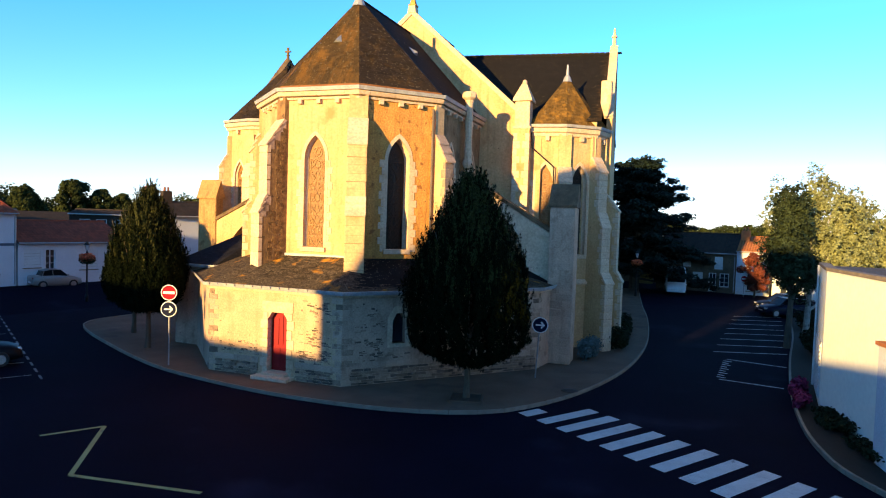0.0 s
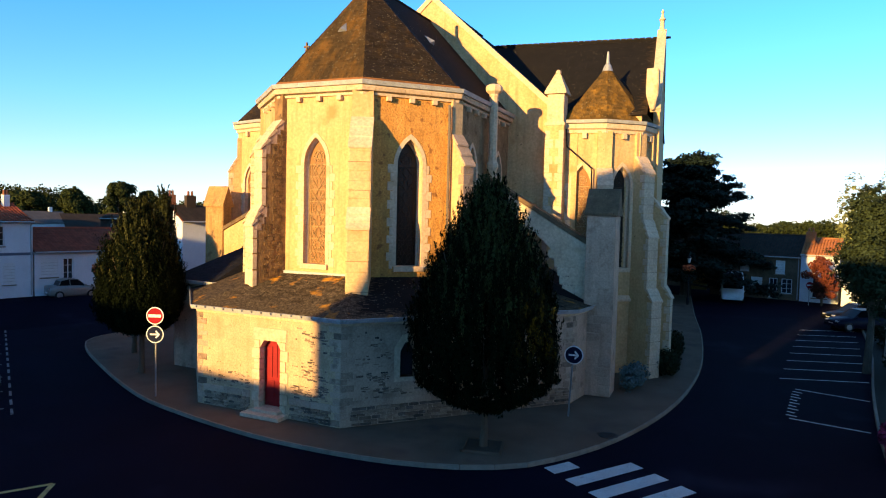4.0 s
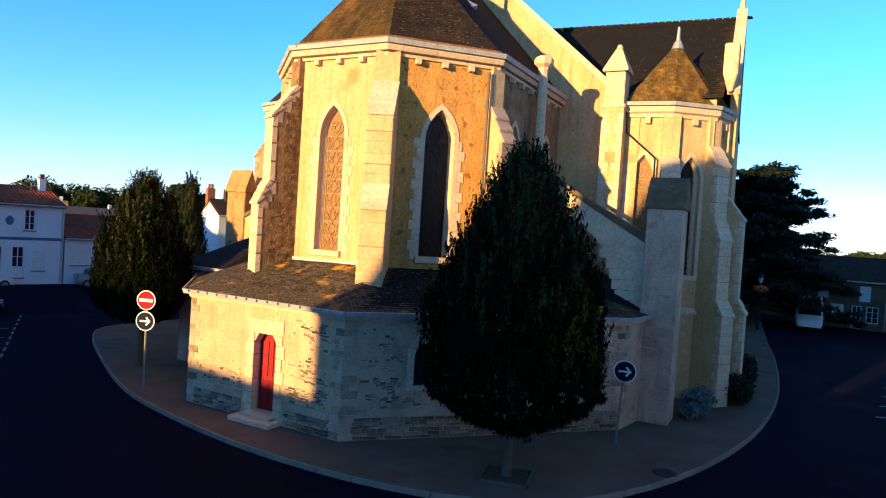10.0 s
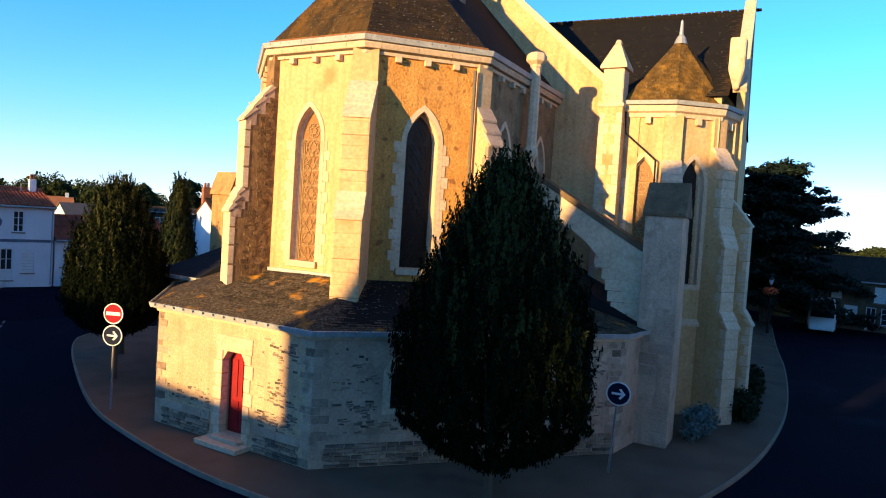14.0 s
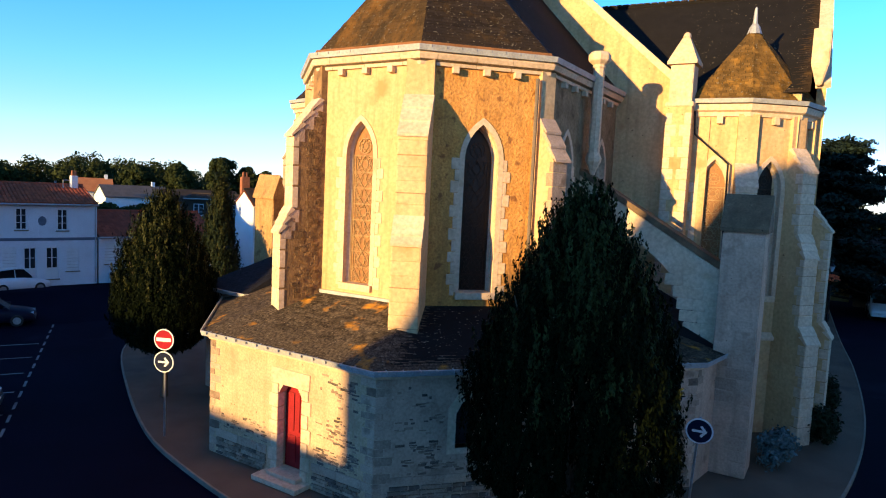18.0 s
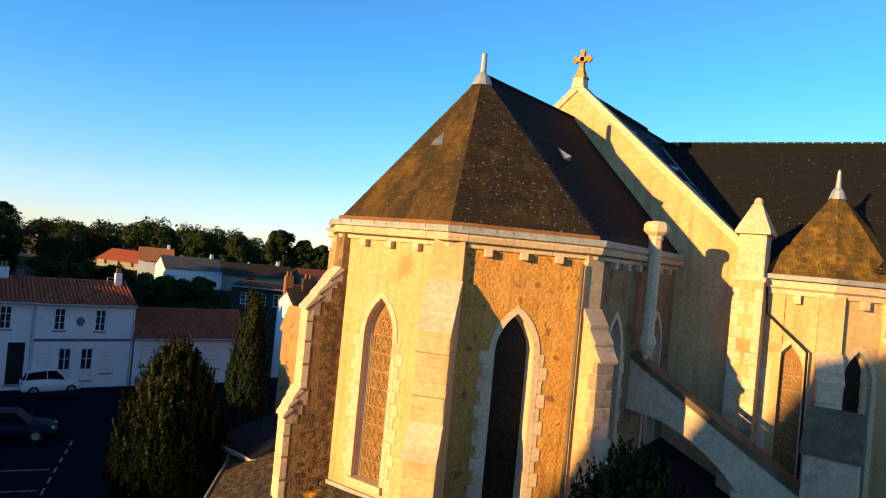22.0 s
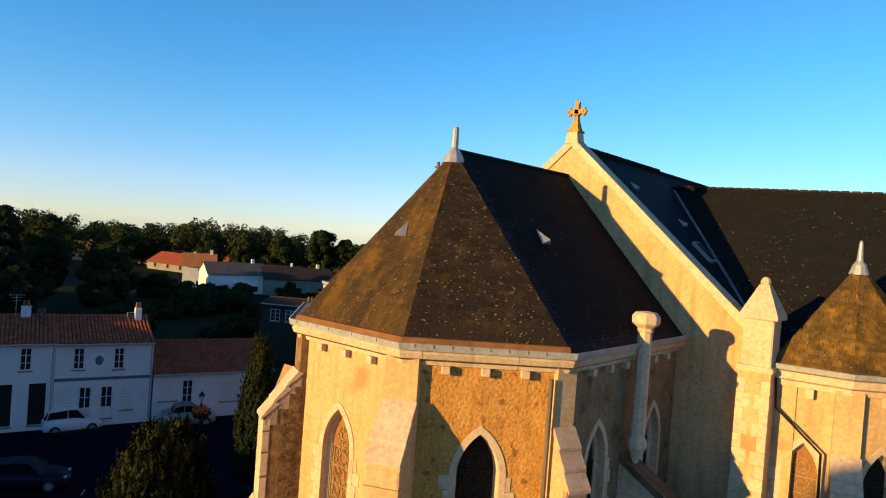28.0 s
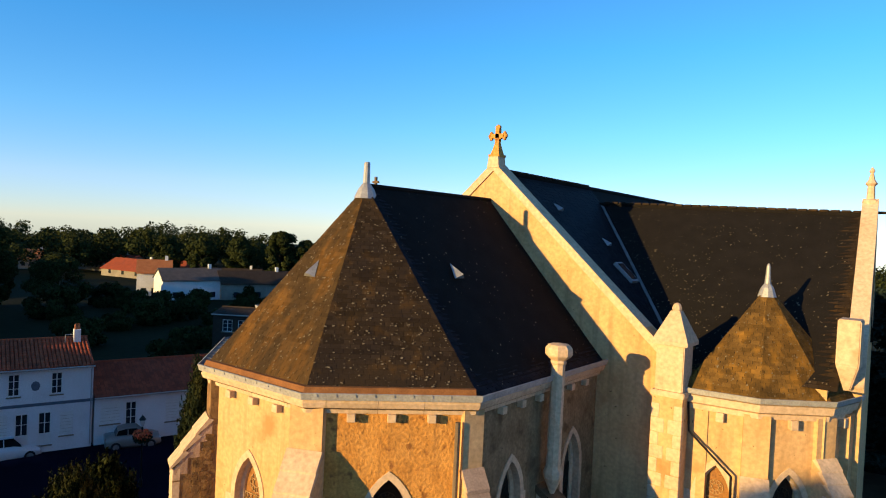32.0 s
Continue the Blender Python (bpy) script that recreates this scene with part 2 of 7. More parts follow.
# wall brown darkened to hold the shade this building stands in
SHADED_WALL = surface("shaded_brown_wall", (0.055, 0.042, 0.032), scale=2, fine=12, bump=0.3)
FIELD = surface("dark_field_grass", (0.014, 0.018, 0.007), (0.024, 0.025, 0.010), (0.010, 0.013, 0.006), scale=0.03, fine=2.0, rough=0.95, bump=0.3, spec=0.04)
WHITE_WALL = surface("white_house_render", (0.75, 0.76, 0.78), (0.67, 0.68, 0.70), (0.50, 0.49, 0.48), scale=0.7, fine=25, bump=0.2, stain_at=0.66, stain_scale=0.7)
DULL_WALL = surface("dull_grey_render", (0.30, 0.275, 0.235), (0.22, 0.20, 0.17), scale=0.5, fine=6, bump=0.2)
CREAM_WALL = surface("pale_cream_render", (0.86, 0.86, 0.75), (0.82, 0.82, 0.71), scale=0.5, fine=6, bump=0.05, grain_by=0.1)
STONE_HOUSE = surface("dark_stone_house_wall", (0.17, 0.120, 0.075), (0.11, 0.080, 0.052), (0.07, 0.05, 0.035), scale=2.0, fine=9, bump=0.7, stain_at=0.6, stain_scale=3)
TILE = surface("red_clay_tile", (0.46, 0.100, 0.040), (0.35, 0.080, 0.035), (0.14, 0.06, 0.04), scale=1.5, fine=18, rough=0.85, bump=0.3, stain_at=0.62, stain_scale=1.3, island=0.25)
TILE_BED = surface("tile_bed", (0.16, 0.05, 0.03), scale=2, bump=0.3)
TILE_FLAT = surface("brown_red_tile_roof", (0.36, 0.082, 0.038), (0.27, 0.066, 0.034), scale=1.2, fine=14, rough=0.85, bump=0.4, island=0.2)
ORANGE_TILE = surface("orange_tile_roof", (0.50, 0.19, 0.07), (0.40, 0.14, 0.05), scale=1.0, fine=6, bump=0.5)
PIPE = surface("brown_painted_pipe", (0.20, 0.15, 0.105), scale=4, rough=0.5, bump=0.1)
GREY_ROOF = surface("grey_roof", (0.13, 0.11, 0.10), (0.09, 0.08, 0.075), scale=1.0, fine=8, bump=0.4)
BROWN_ROOF = surface("dark_brown_roof", (0.060, 0.042, 0.030), (0.040, 0.030, 0.022), scale=1.0, fine=8, bump=0.4, island=0.2)
SHUTTER = surface("white_painted_shutter", (0.74, 0.74, 0.72), (0.68, 0.68, 0.66), scale=3, rough=0.5, bump=0.05)
BLUE_BAND = surface("grey_blue_painted_band", (0.14, 0.17, 0.22), scale=3, rough=0.6, bump=0.1)
PANE = surface("dark_window_pane", (0.030, 0.036, 0.045), (0.02, 0.025, 0.03), scale=1.5, rough=0.12, bump=0.0, spec=0.35)
BRICK_RED = surface("chimney_brick", (0.36, 0.14, 0.07), (0.26, 0.10, 0.05), scale=4, fine=16, bump=0.5)
BARK = surface("grey_bark", (0.12, 0.10, 0.075), (0.075, 0.06, 0.045), scale=6, fine=25, bump=0.8, stretch=(1, 1, 0.25))
SMOOTH_BARK = surface("smooth_brown_bark", (0.135, 0.100, 0.068), (0.085, 0.062, 0.043), scale=6, fine=25, bump=0.5, stretch=(1, 1, 0.25))
# crown shade is in the near-black leaf, sun in the paler shoot colours
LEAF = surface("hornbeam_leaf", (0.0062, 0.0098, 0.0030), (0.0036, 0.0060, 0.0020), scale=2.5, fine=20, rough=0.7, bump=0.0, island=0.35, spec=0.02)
LEAF_SHOOT = surface("sunlit_young_shoot", (0.040, 0.047, 0.013), (0.020, 0.025, 0.007), scale=2.5, fine=20, rough=0.6, bump=0.0, island=0.45, spec=0.04)
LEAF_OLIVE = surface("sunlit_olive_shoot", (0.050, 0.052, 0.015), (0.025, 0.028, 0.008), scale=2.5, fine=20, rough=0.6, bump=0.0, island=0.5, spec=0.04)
LEAF_LIGHT = surface("birch_leaf", (0.26, 0.275, 0.125), (0.18, 0.20, 0.085), scale=1.2, fine=20, rough=0.6, bump=0.0, island=0.35, spec=0.04)
LEAF_MID = surface("grey_green_leaf", (0.042, 0.058, 0.027), (0.026, 0.037, 0.018), scale=1.2, fine=20, rough=0.6, bump=0.0, island=0.35, spec=0.04)
LEAF_CEDAR = surface("cedar_needle", (0.022, 0.036, 0.026), (0.015, 0.026, 0.02), scale=1.2, fine=20, rough=0.7, bump=0.0, island=0.35, spec=0.04)
LEAF_RED = surface("red_brown_leaf", (0.20, 0.055, 0.03), (0.12, 0.035, 0.025), scale=1.5, fine=20, rough=0.6, bump=0.0, island=0.35, spec=0.04)
LEAF_SILVER = surface("silver_blue_leaf", (0.14, 0.20, 0.19), (0.10, 0.15, 0.15), scale=2.0, fine=20, rough=0.7, bump=0.0, island=0.3, spec=0.04)
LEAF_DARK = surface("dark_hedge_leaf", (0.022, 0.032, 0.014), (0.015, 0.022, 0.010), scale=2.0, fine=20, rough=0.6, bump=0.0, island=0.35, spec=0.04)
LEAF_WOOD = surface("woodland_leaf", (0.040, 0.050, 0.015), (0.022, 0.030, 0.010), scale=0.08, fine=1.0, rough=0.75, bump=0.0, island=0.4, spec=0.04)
FLOWER_RED = surface("red_flower", (0.85, 0.11, 0.06), (0.78, 0.20, 0.07), scale=5, rough=0.6, bump=0.0, island=0.45, spec=0.04)
FLOWER_PINK = surface("pink_flower", (0.27, 0.035, 0.10), (0.16, 0.025, 0.06), scale=4, rough=0.6, bump=0.0, island=0.4, spec=0.04)
SIGN_RED = plain("red_sign_face", (0.33, 0.006, 0.016), 0.6, spec=0.1)
SIGN_WHITE = plain("white_sign_face", (0.80, 0.80, 0.80), 0.35)
SIGN_BLUE = plain("dark_blue_sign_face", (0.006, 0.010, 0.034), 0.6, spec=0.1)
STEEL = surface("galvanised_steel", (0.42, 0.43, 0.44), scale=5, rough=0.4, metal=0.7, bump=0.05, spec=0.5)
TYRE = plain("black_rubber", (0.015, 0.015, 0.015), 0.8)
CAR_GLASS = surface("car_window", (0.012, 0.014, 0.017), rough=0.2, bump=0.0, spec=0.12)
CAR_LAMP = plain("clear_headlight", (0.55, 0.56, 0.58), 0.15, spec=0.5)
CAR_TAIL = plain("red_tail_lamp", (0.35, 0.01, 0.01), 0.2, spec=0.5)

from mathutils.geometry import tessellate_polygon


# ---- builders ----
def mesh_of(bm, name, smooth=False):
    me = bpy.data.meshes.new(name)
    bmesh.ops.recalc_face_normals(bm, faces=bm.faces)
    bm.to_mesh(me)
    bm.free()
    if smooth:
        for p in me.polygons:
            p.use_smooth = True
    return me


def part(name, bm, material, parent=None, label="", smooth=False, kind=""):
    ob = new(name, mesh_of(bm, name, smooth))
    ob.data.materials.append(material)
    ob.parent = parent
    if label or kind:
        tagged(ob, label=label, kind=kind)
    return ob


def piece(name, me, parent, m, label=""):
    ob = new(name, me)
    ob.parent = parent
    ob.matrix_basis = m
    if label:
        tagged(ob, label=label)
    return ob


def thing(name, label, category, at=(0, 0, 0), turn=0.0, group="", kind=""):
    ob = new(name)
    ob.empty_display_size = 0.2
    ob.matrix_basis = pose(*at, 0, 0, turn)
    return tagged(ob, label, category, group, kind)


def raw(name, verts, faces, material, parent=None, label="", kind="", smooth=False):
    me = bpy.data.meshes.new(name)
    me.from_pydata(verts, [], faces)
    me.update()
    me.materials.append(material)
    if smooth:
        for p in me.polygons:
            p.use_smooth = True
    ob = new(name, me)
    ob.parent = parent
    if label or kind:
        tagged(ob, label=label, kind=kind)
    return ob


def box(bm, x0, y0, z0, x1, y1, z1, m=None):
    vs = [bm.verts.new((x, y, z)) for z in (z0, z1) for x, y in ((x0, y0), (x1, y0), (x1, y1), (x0, y1))]
    for f in ((3, 2, 1, 0), (4, 5, 6, 7), (0, 1, 5, 4), (1, 2, 6, 5), (2, 3, 7, 6), (3, 0, 4, 7)):
        bm.faces.new([vs[i] for i in f])
    if m is not None:
        bmesh.ops.transform(bm, matrix=m, verts=vs)
    return vs


def boxed(*a, m=None, bevel=0.0):
    bm = bmesh.new()
    box(bm, *a, m=m)
    if bevel:
        bmesh.ops.bevel(bm, geom=bm.edges[:], offset=bevel, segments=2, profile=0.6, affect='EDGES')
    return bm


def loft(bm, rings, caps=True, closed=True):
    """Joins rings of equal length, in order."""
    vv = [[bm.verts.new(p) for p in r] for r in rings]
    n = len(rings[0])
    for a, b in zip(vv, vv[1:]):
        for i in range(n if closed else n - 1):
            bm.faces.new((a[i], a[(i + 1) % n], b[(i + 1) % n], b[i]))
    if caps:
        bm.faces.new(vv[0][::-1])
        bm.faces.new(vv[-1])
    return vv


def extrude(bm, ring, vec):
    v = Vector(vec)
    return loft(bm, [[Vector(p) for p in ring], [Vector(p) + v for p in ring]])


def turned(bm, profile, at=(0, 0, 0), n=16, start=0.0):
    """A solid of revolution about z from (radius, height) pairs."""
    loft(bm, [[(at[0] + r * math.cos(start + 2 * math.pi * i / n), at[1] + r * math.sin(start + 2 * math.pi * i / n), at[2] + z) for i in range(n)] for r, z in profile])


def tube(bm, points, radius, n=8):
    pts = [Vector(p) for p in points]
    rings = []
    for i, p in enumerate(pts):
        d = (pts[min(i + 1, len(pts) - 1)] - pts[max(i - 1, 0)]).normalized()
        side = d.orthogonal().normalized() if abs(d.z) > 0.9 else d.cross(Vector((0, 0, 1))).normalized()
        up = side.cross(d)
        r = radius[i] if isinstance(radius, (list, tuple)) else radius
        rings.append([p + (side * math.cos(2 * math.pi * k / n) + up * math.sin(2 * math.pi * k / n)) * r for k in range(n)])
    loft(bm, rings)


def plate_with_holes(bm, outer, holes, to_world, thick):
    """A wall panel in its own (s, z) plane with openings that go through it. to_world(s, z, depth) gives the place."""
    loops = [outer] + holes
    flat = [p for l in loops for p in l]
    tris = tessellate_polygon([[Vector((p[0], p[1], 0)) for p in l] for l in loops])
    front = [bm.verts.new(to_world(s, z, 0)) for s, z in flat]
    rear = [bm.verts.new(to_world(s, z, thick)) for s, z in flat]
    for t in tris:
        try:
            bm.faces.new([front[i] for i in t])
            bm.faces.new([rear[i] for i in reversed(t)])
        except ValueError:
            pass
    k = 0
    for l in loops:
        for i in range(len(l)):
            a, b = k + i, k + (i + 1) % len(l)
            bm.faces.new((front[a], front[b], rear[b], rear[a]))
        k += len(l)


def arch(s, z0, half, spring, top, n=7):
    """A pointed arch's outline, from its lower left round over the top."""
    rise = top - spring
    rad = (half * half + rise * rise) / (2 * half)
    pts = [(s - half, z0), (s - half, spring)]
    a_end = math.asin(min(1, rise / rad))
    for i in range(1, n + 1):
        a = a_end * i / n
        pts.append((s - half + rad - rad * math.cos(a), spring + rad * math.sin(a)))
    for i in range(n - 1, -1, -1):
        a = a_end * i / n
        pts.append((s + half - rad + rad * math.cos(a), spring + rad * math.sin(a)))
    pts.append((s + half, z0))
    return pts


def framed(p0, p1):
    """The (s, z, depth) frame of a wall that runs from p0 to p1, seen from outside with s to the right; depth goes inwards."""
    a, b = Vector((*p0, 0)), Vector((*p1, 0))
    d = (b - a).normalized()
    inward = Vector((-d.y, d.x, 0))
    return (lambda s, z, q=0.0: a + d * s + inward * q + Vector((0, 0, z))), (b - a).length, d, inward


def basis(d, inward, at):
    """A matrix whose x runs along a wall, y into it and z up."""
    m = Matrix(((d.x, inward.x, 0, at[0]), (d.y, inward.y, 0, at[1]), (0, 0, 1, at[2]), (0, 0, 0, 1)))
    return m


def block_mesh(name, material, seed, rough=0.04):
    """A unit stone with uneven faces and worn edges, to be scaled to its size."""
    r = random.Random(seed)
    bm = bmesh.new()
    box(bm, -0.5, -0.5, -0.5, 0.5, 0.5, 0.5)
    bmesh.ops.bevel(bm, geom=bm.edges[:], offset=0.06, segments=1, affect='EDGES')
    for v in bm.verts:
        v.co += Vector((r.uniform(-rough, rough), r.uniform(-rough, rough), r.uniform(-rough, rough)))
    me = mesh_of(bm, name)
    me.materials.append(material)
    return me


def clip(poly, a, b):
    """Cuts a flat polygon by the half plane to the left of a-b."""
    out = []
    for i, p in enumerate(poly):
        q = poly[(i + 1) % len(poly)]
        sp = (b[0] - a[0]) * (p[1] - a[1]) - (b[1] - a[1]) * (p[0] - a[0])
        sq = (b[0] - a[0]) * (q[1] - a[1]) - (b[1] - a[1]) * (q[0] - a[0])
        if sp >= 0:
            out.append(p)
        if (sp >= 0) != (sq >= 0):
            k = sp / (sp - sq)
            out.append((p[0] + (q[0] - p[0]) * k, p[1] + (q[1] - p[1]) * k))
    return out


def slates(corners, parent, material, width=0.23, gauge=0.125, loose=0, lift=0.005, seed=1, name="slate", label=""):
    """Courses of slates on a convex roof face; its first edge is the eave. The first `loose` are objects, the rest one mesh."""
    r = random.Random(seed)
    c = [Vector(p) for p in corners]
    u = (c[1] - c[0]).normalized()
    n = (c[1] - c[0]).cross(c[-1] - c[0]).normalized()
    if n.z < 0:
        n = -n
    w = n.cross(u)
    if w.z < 0:
        w = -w
    flat = [((p - c[0]).dot(u), (p - c[0]).dot(w)) for p in c]
    area = sum(flat[i][0] * flat[(i + 1) % len(flat)][1] - flat[(i + 1) % len(flat)][0] * flat[i][1] for i in range(len(flat)))
    if area < 0:
        flat = flat[::-1]
    lo, hi = min(p[0] for p in flat), max(p[0] for p in flat)
    top = max(p[1] for p in flat)
    verts, faces, made = [], [], 0
    for row in range(int(top / gauge) + 1):
        y0 = row * gauge - 0.01
        y1 = y0 + gauge * 1.25
        x = lo - r.uniform(0.3, 0.7) * width - (row % 2) * width / 2
        while x < hi:
            g = r.uniform(0.002, 0.008)
            quad = [(x + g, y0 + r.uniform(-0.006, 0.006)), (x + width - g, y0 + r.uniform(-0.006, 0.006)), (x + width - g, y1), (x + g, y1)]
            x += width
            for i in range(len(flat)):
                quad = clip(quad, flat[i], flat[(i + 1) % len(flat)])
                if len(quad) < 3:
                    break
            if len(quad) < 3:
                continue
            tilt = r.uniform(-0.004, 0.006)

            def place(p, extra):
                k = (p[1] - y0) / (y1 - y0)
                return c[0] + u * p[0] + w * p[1] + n * (lift * (1.9 - 1.6 * k) + tilt * (1 - k) + extra)
            vs = [place(p, 0) for p in quad] + [place(p, -lift * 1.2) for p in quad]
            m = len(quad)
            fs = [tuple(range(m))] + [(i, m + i, m + (i + 1) % m, (i + 1) % m) for i in range(m)]
            if made < loose:
                raw(name, vs, fs, material, parent)
            else:
                k = len(verts)
                verts += vs
                faces += [tuple(k + i for i in f) for f in fs]
            made += 1
    if verts:
        raw(name + "_coursing", verts, faces, material, parent, label=label or "overlapping small roof slates in courses", kind="stuff")


def leaf_mesh(name, centres, normals, size, material, parent, label="", kind="", seed=3, long=1.6, upright=False):
    """Many small pointed leaves, each a bent diamond, as one crown."""
    r = np.random.default_rng(seed)
    n = len(centres)
    nrm = normals + r.normal(0, 0.55, (n, 3))
    nrm /= np.linalg.norm(nrm, axis=1)[:, None] + 1e-9
    ref = r.normal(0, 1, (n, 3))
    if upright:
        ref = np.cross(nrm, np.array([0.0, 0.0, 1.0])) + r.normal(0, 0.35, (n, 3))
    a = np.cross(nrm, ref)
    a /= np.linalg.norm(a, axis=1)[:, None] + 1e-9
    b = np.cross(nrm, a)
    s = (size * r.uniform(0.7, 1.35, n))[:, None]
    v = np.stack([centres - a * s * long / 2, centres + b * s / 2 + nrm * s * 0.12, centres + a * s * long / 2, centres - b * s / 2 + nrm * s * 0.12], 1).reshape(-1, 3)
    f = np.arange(n * 4).reshape(-1, 4)
    me = bpy.data.meshes.new(name)
    me.vertices.add(n * 4)
    me.vertices.foreach_set("co", v.astype(np.float32).ravel())
    me.loops.add(n * 4)
    me.loops.foreach_set("vertex_index", f.astype(np.int32).ravel())
    me.polygons.add(n)
    me.polygons.foreach_set("loop_start", np.arange(0, n * 4, 4, dtype=np.int32))
    me.update(calc_edges=True)
    me.materials.append(material)
    ob = new(name, me)
    ob.parent = parent
    if label or kind:
        tagged(ob, label=label, kind=kind)
    return ob


def spline(points, steps=8):
    """A smooth line through flat points."""
    out = []
    P = [points[0]] + list(points) + [points[-1]]
    for i in range(1, len(P) - 2):
        p0, p1, p2, p3 = (Vector(p) for p in P[i - 1:i + 3])
        for k in range(steps):
            t = k / steps
            out.append(0.5 * ((2 * p1) + (p2 - p0) * t + (2 * p0 - 5 * p1 + 4 * p2 - p3) * t * t + (3 * p1 - p0 - 3 * p2 + p3) * t ** 3))
    out.append(Vector(points[-1]))
    return out

# ---- ground, road, pavement ----
bm = bmesh.new()
ring = [(0, 0)] + [(r * math.cos(a * math.pi / 24), r * math.sin(a * math.pi / 24)) for r in (150, 330, 1100) for a in range(48)]
vs = [bm.verts.new((x, y, -0.22 if i < 49 else -1.5 if i < 97 else -14)) for i, (x, y) in enumerate(ring)]
for a in range(48):
    bm.faces.new((vs[0], vs[1 + a], vs[1 + (a + 1) % 48]))
    for k in (0, 48):
        bm.faces.new((vs[1 + k + a], vs[49 + k + a], vs[49 + k + (a + 1) % 48], vs[1 + k + (a + 1) % 48]))
tagged(part("ground", bm, FIELD), "dark grassy open land to the horizon", "ground", kind="structure")

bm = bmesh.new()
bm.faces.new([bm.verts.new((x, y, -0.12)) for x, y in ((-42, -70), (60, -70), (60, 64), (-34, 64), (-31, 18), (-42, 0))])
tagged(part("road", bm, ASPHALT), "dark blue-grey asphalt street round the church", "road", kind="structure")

KERB_LINE = [(-15.5, 30), (-16.2, 16), (-17.0, 7.5), (-17.2, 4.4), (-15.5, 2.4), (-10.6, -0.5), (-6.0, -2.8), (-2.6, -3.8), (0.4, -4.38), (2.6, -4.55), (4.5, -4.52), (6.2, -4.28),
             (7.9, -3.7), (9.4, -2.6), (11.05, 0.2), (12.35, 4.3), (13.1, 9), (13.4, 15), (13.1, 23.5), (12.4, 32), (11.5, 46)]
edge = spline(KERB_LINE, 9)
bm = bmesh.new()
extrude(bm, [(p.x, p.y, -0.2) for p in edge] + [(-15, 46, -0.2)], (0, 0, 0.2))
bmesh.ops.triangulate(bm, faces=[f for f in bm.faces if len(f.verts) > 4])
pavement = tagged(part("pavement", bm, GRAVEL), "beige gravelled pavement round the church", "pavement", kind="structure")

# kerb stones along its edge
acc, prev, marks = 0.0, edge[0], [edge[0]]
for p in edge[1:]:
    while (p - prev).length + acc >= 1.0:
        prev = prev + (p - prev).normalized() * (1.0 - acc)
        acc = 0.0
        marks.append(prev.copy())
    acc += (p - prev).length
    prev = p
kerb_mesh = [block_mesh("kerb_stone", KERB, 40 + i, 0.012) for i in range(4)]
for i, (a, b) in enumerate(zip(marks, marks[1:])):
    d = (b - a).normalized()
    mid = (a + b) / 2
    m = Matrix(((d.x, -d.y, 0, mid.x + d.y * 0.035), (d.y, d.x, 0, mid.y - d.x * 0.035), (0, 0, 1, -0.085), (0, 0, 0, 1)))
    piece("kerb_stone", kerb_mesh[i % 4], pavement, m @ Matrix.Diagonal(((b - a).length - 0.012, 0.06, 0.20, 1)))

# ---- church ----
church = thing("church", "old limestone church with slate roofs, apse, chapels and flying buttresses", "church")
ashlar_mesh = [block_mesh("stone", ASHLAR, 60 + i, 0.006) for i in range(5)]
schist_mesh = [block_mesh("stone", SCHIST, 70 + i, 0.05) for i in range(6)]
tan_mesh = [block_mesh("stone", TAN_STONE, 130 + i, 0.006) for i in range(5)]
weathered_shaded_mesh = [block_mesh("stone", WEATHERED_SHADED, 90 + i, 0.02) for i in range(5)]
field_mesh = [block_mesh("stone", FIELDSTONE, 110 + i, 0.05) for i in range(6)]
rubble_mesh = [block_mesh("stone", RUBBLE, 80 + i, 0.06) for i in range(6)]


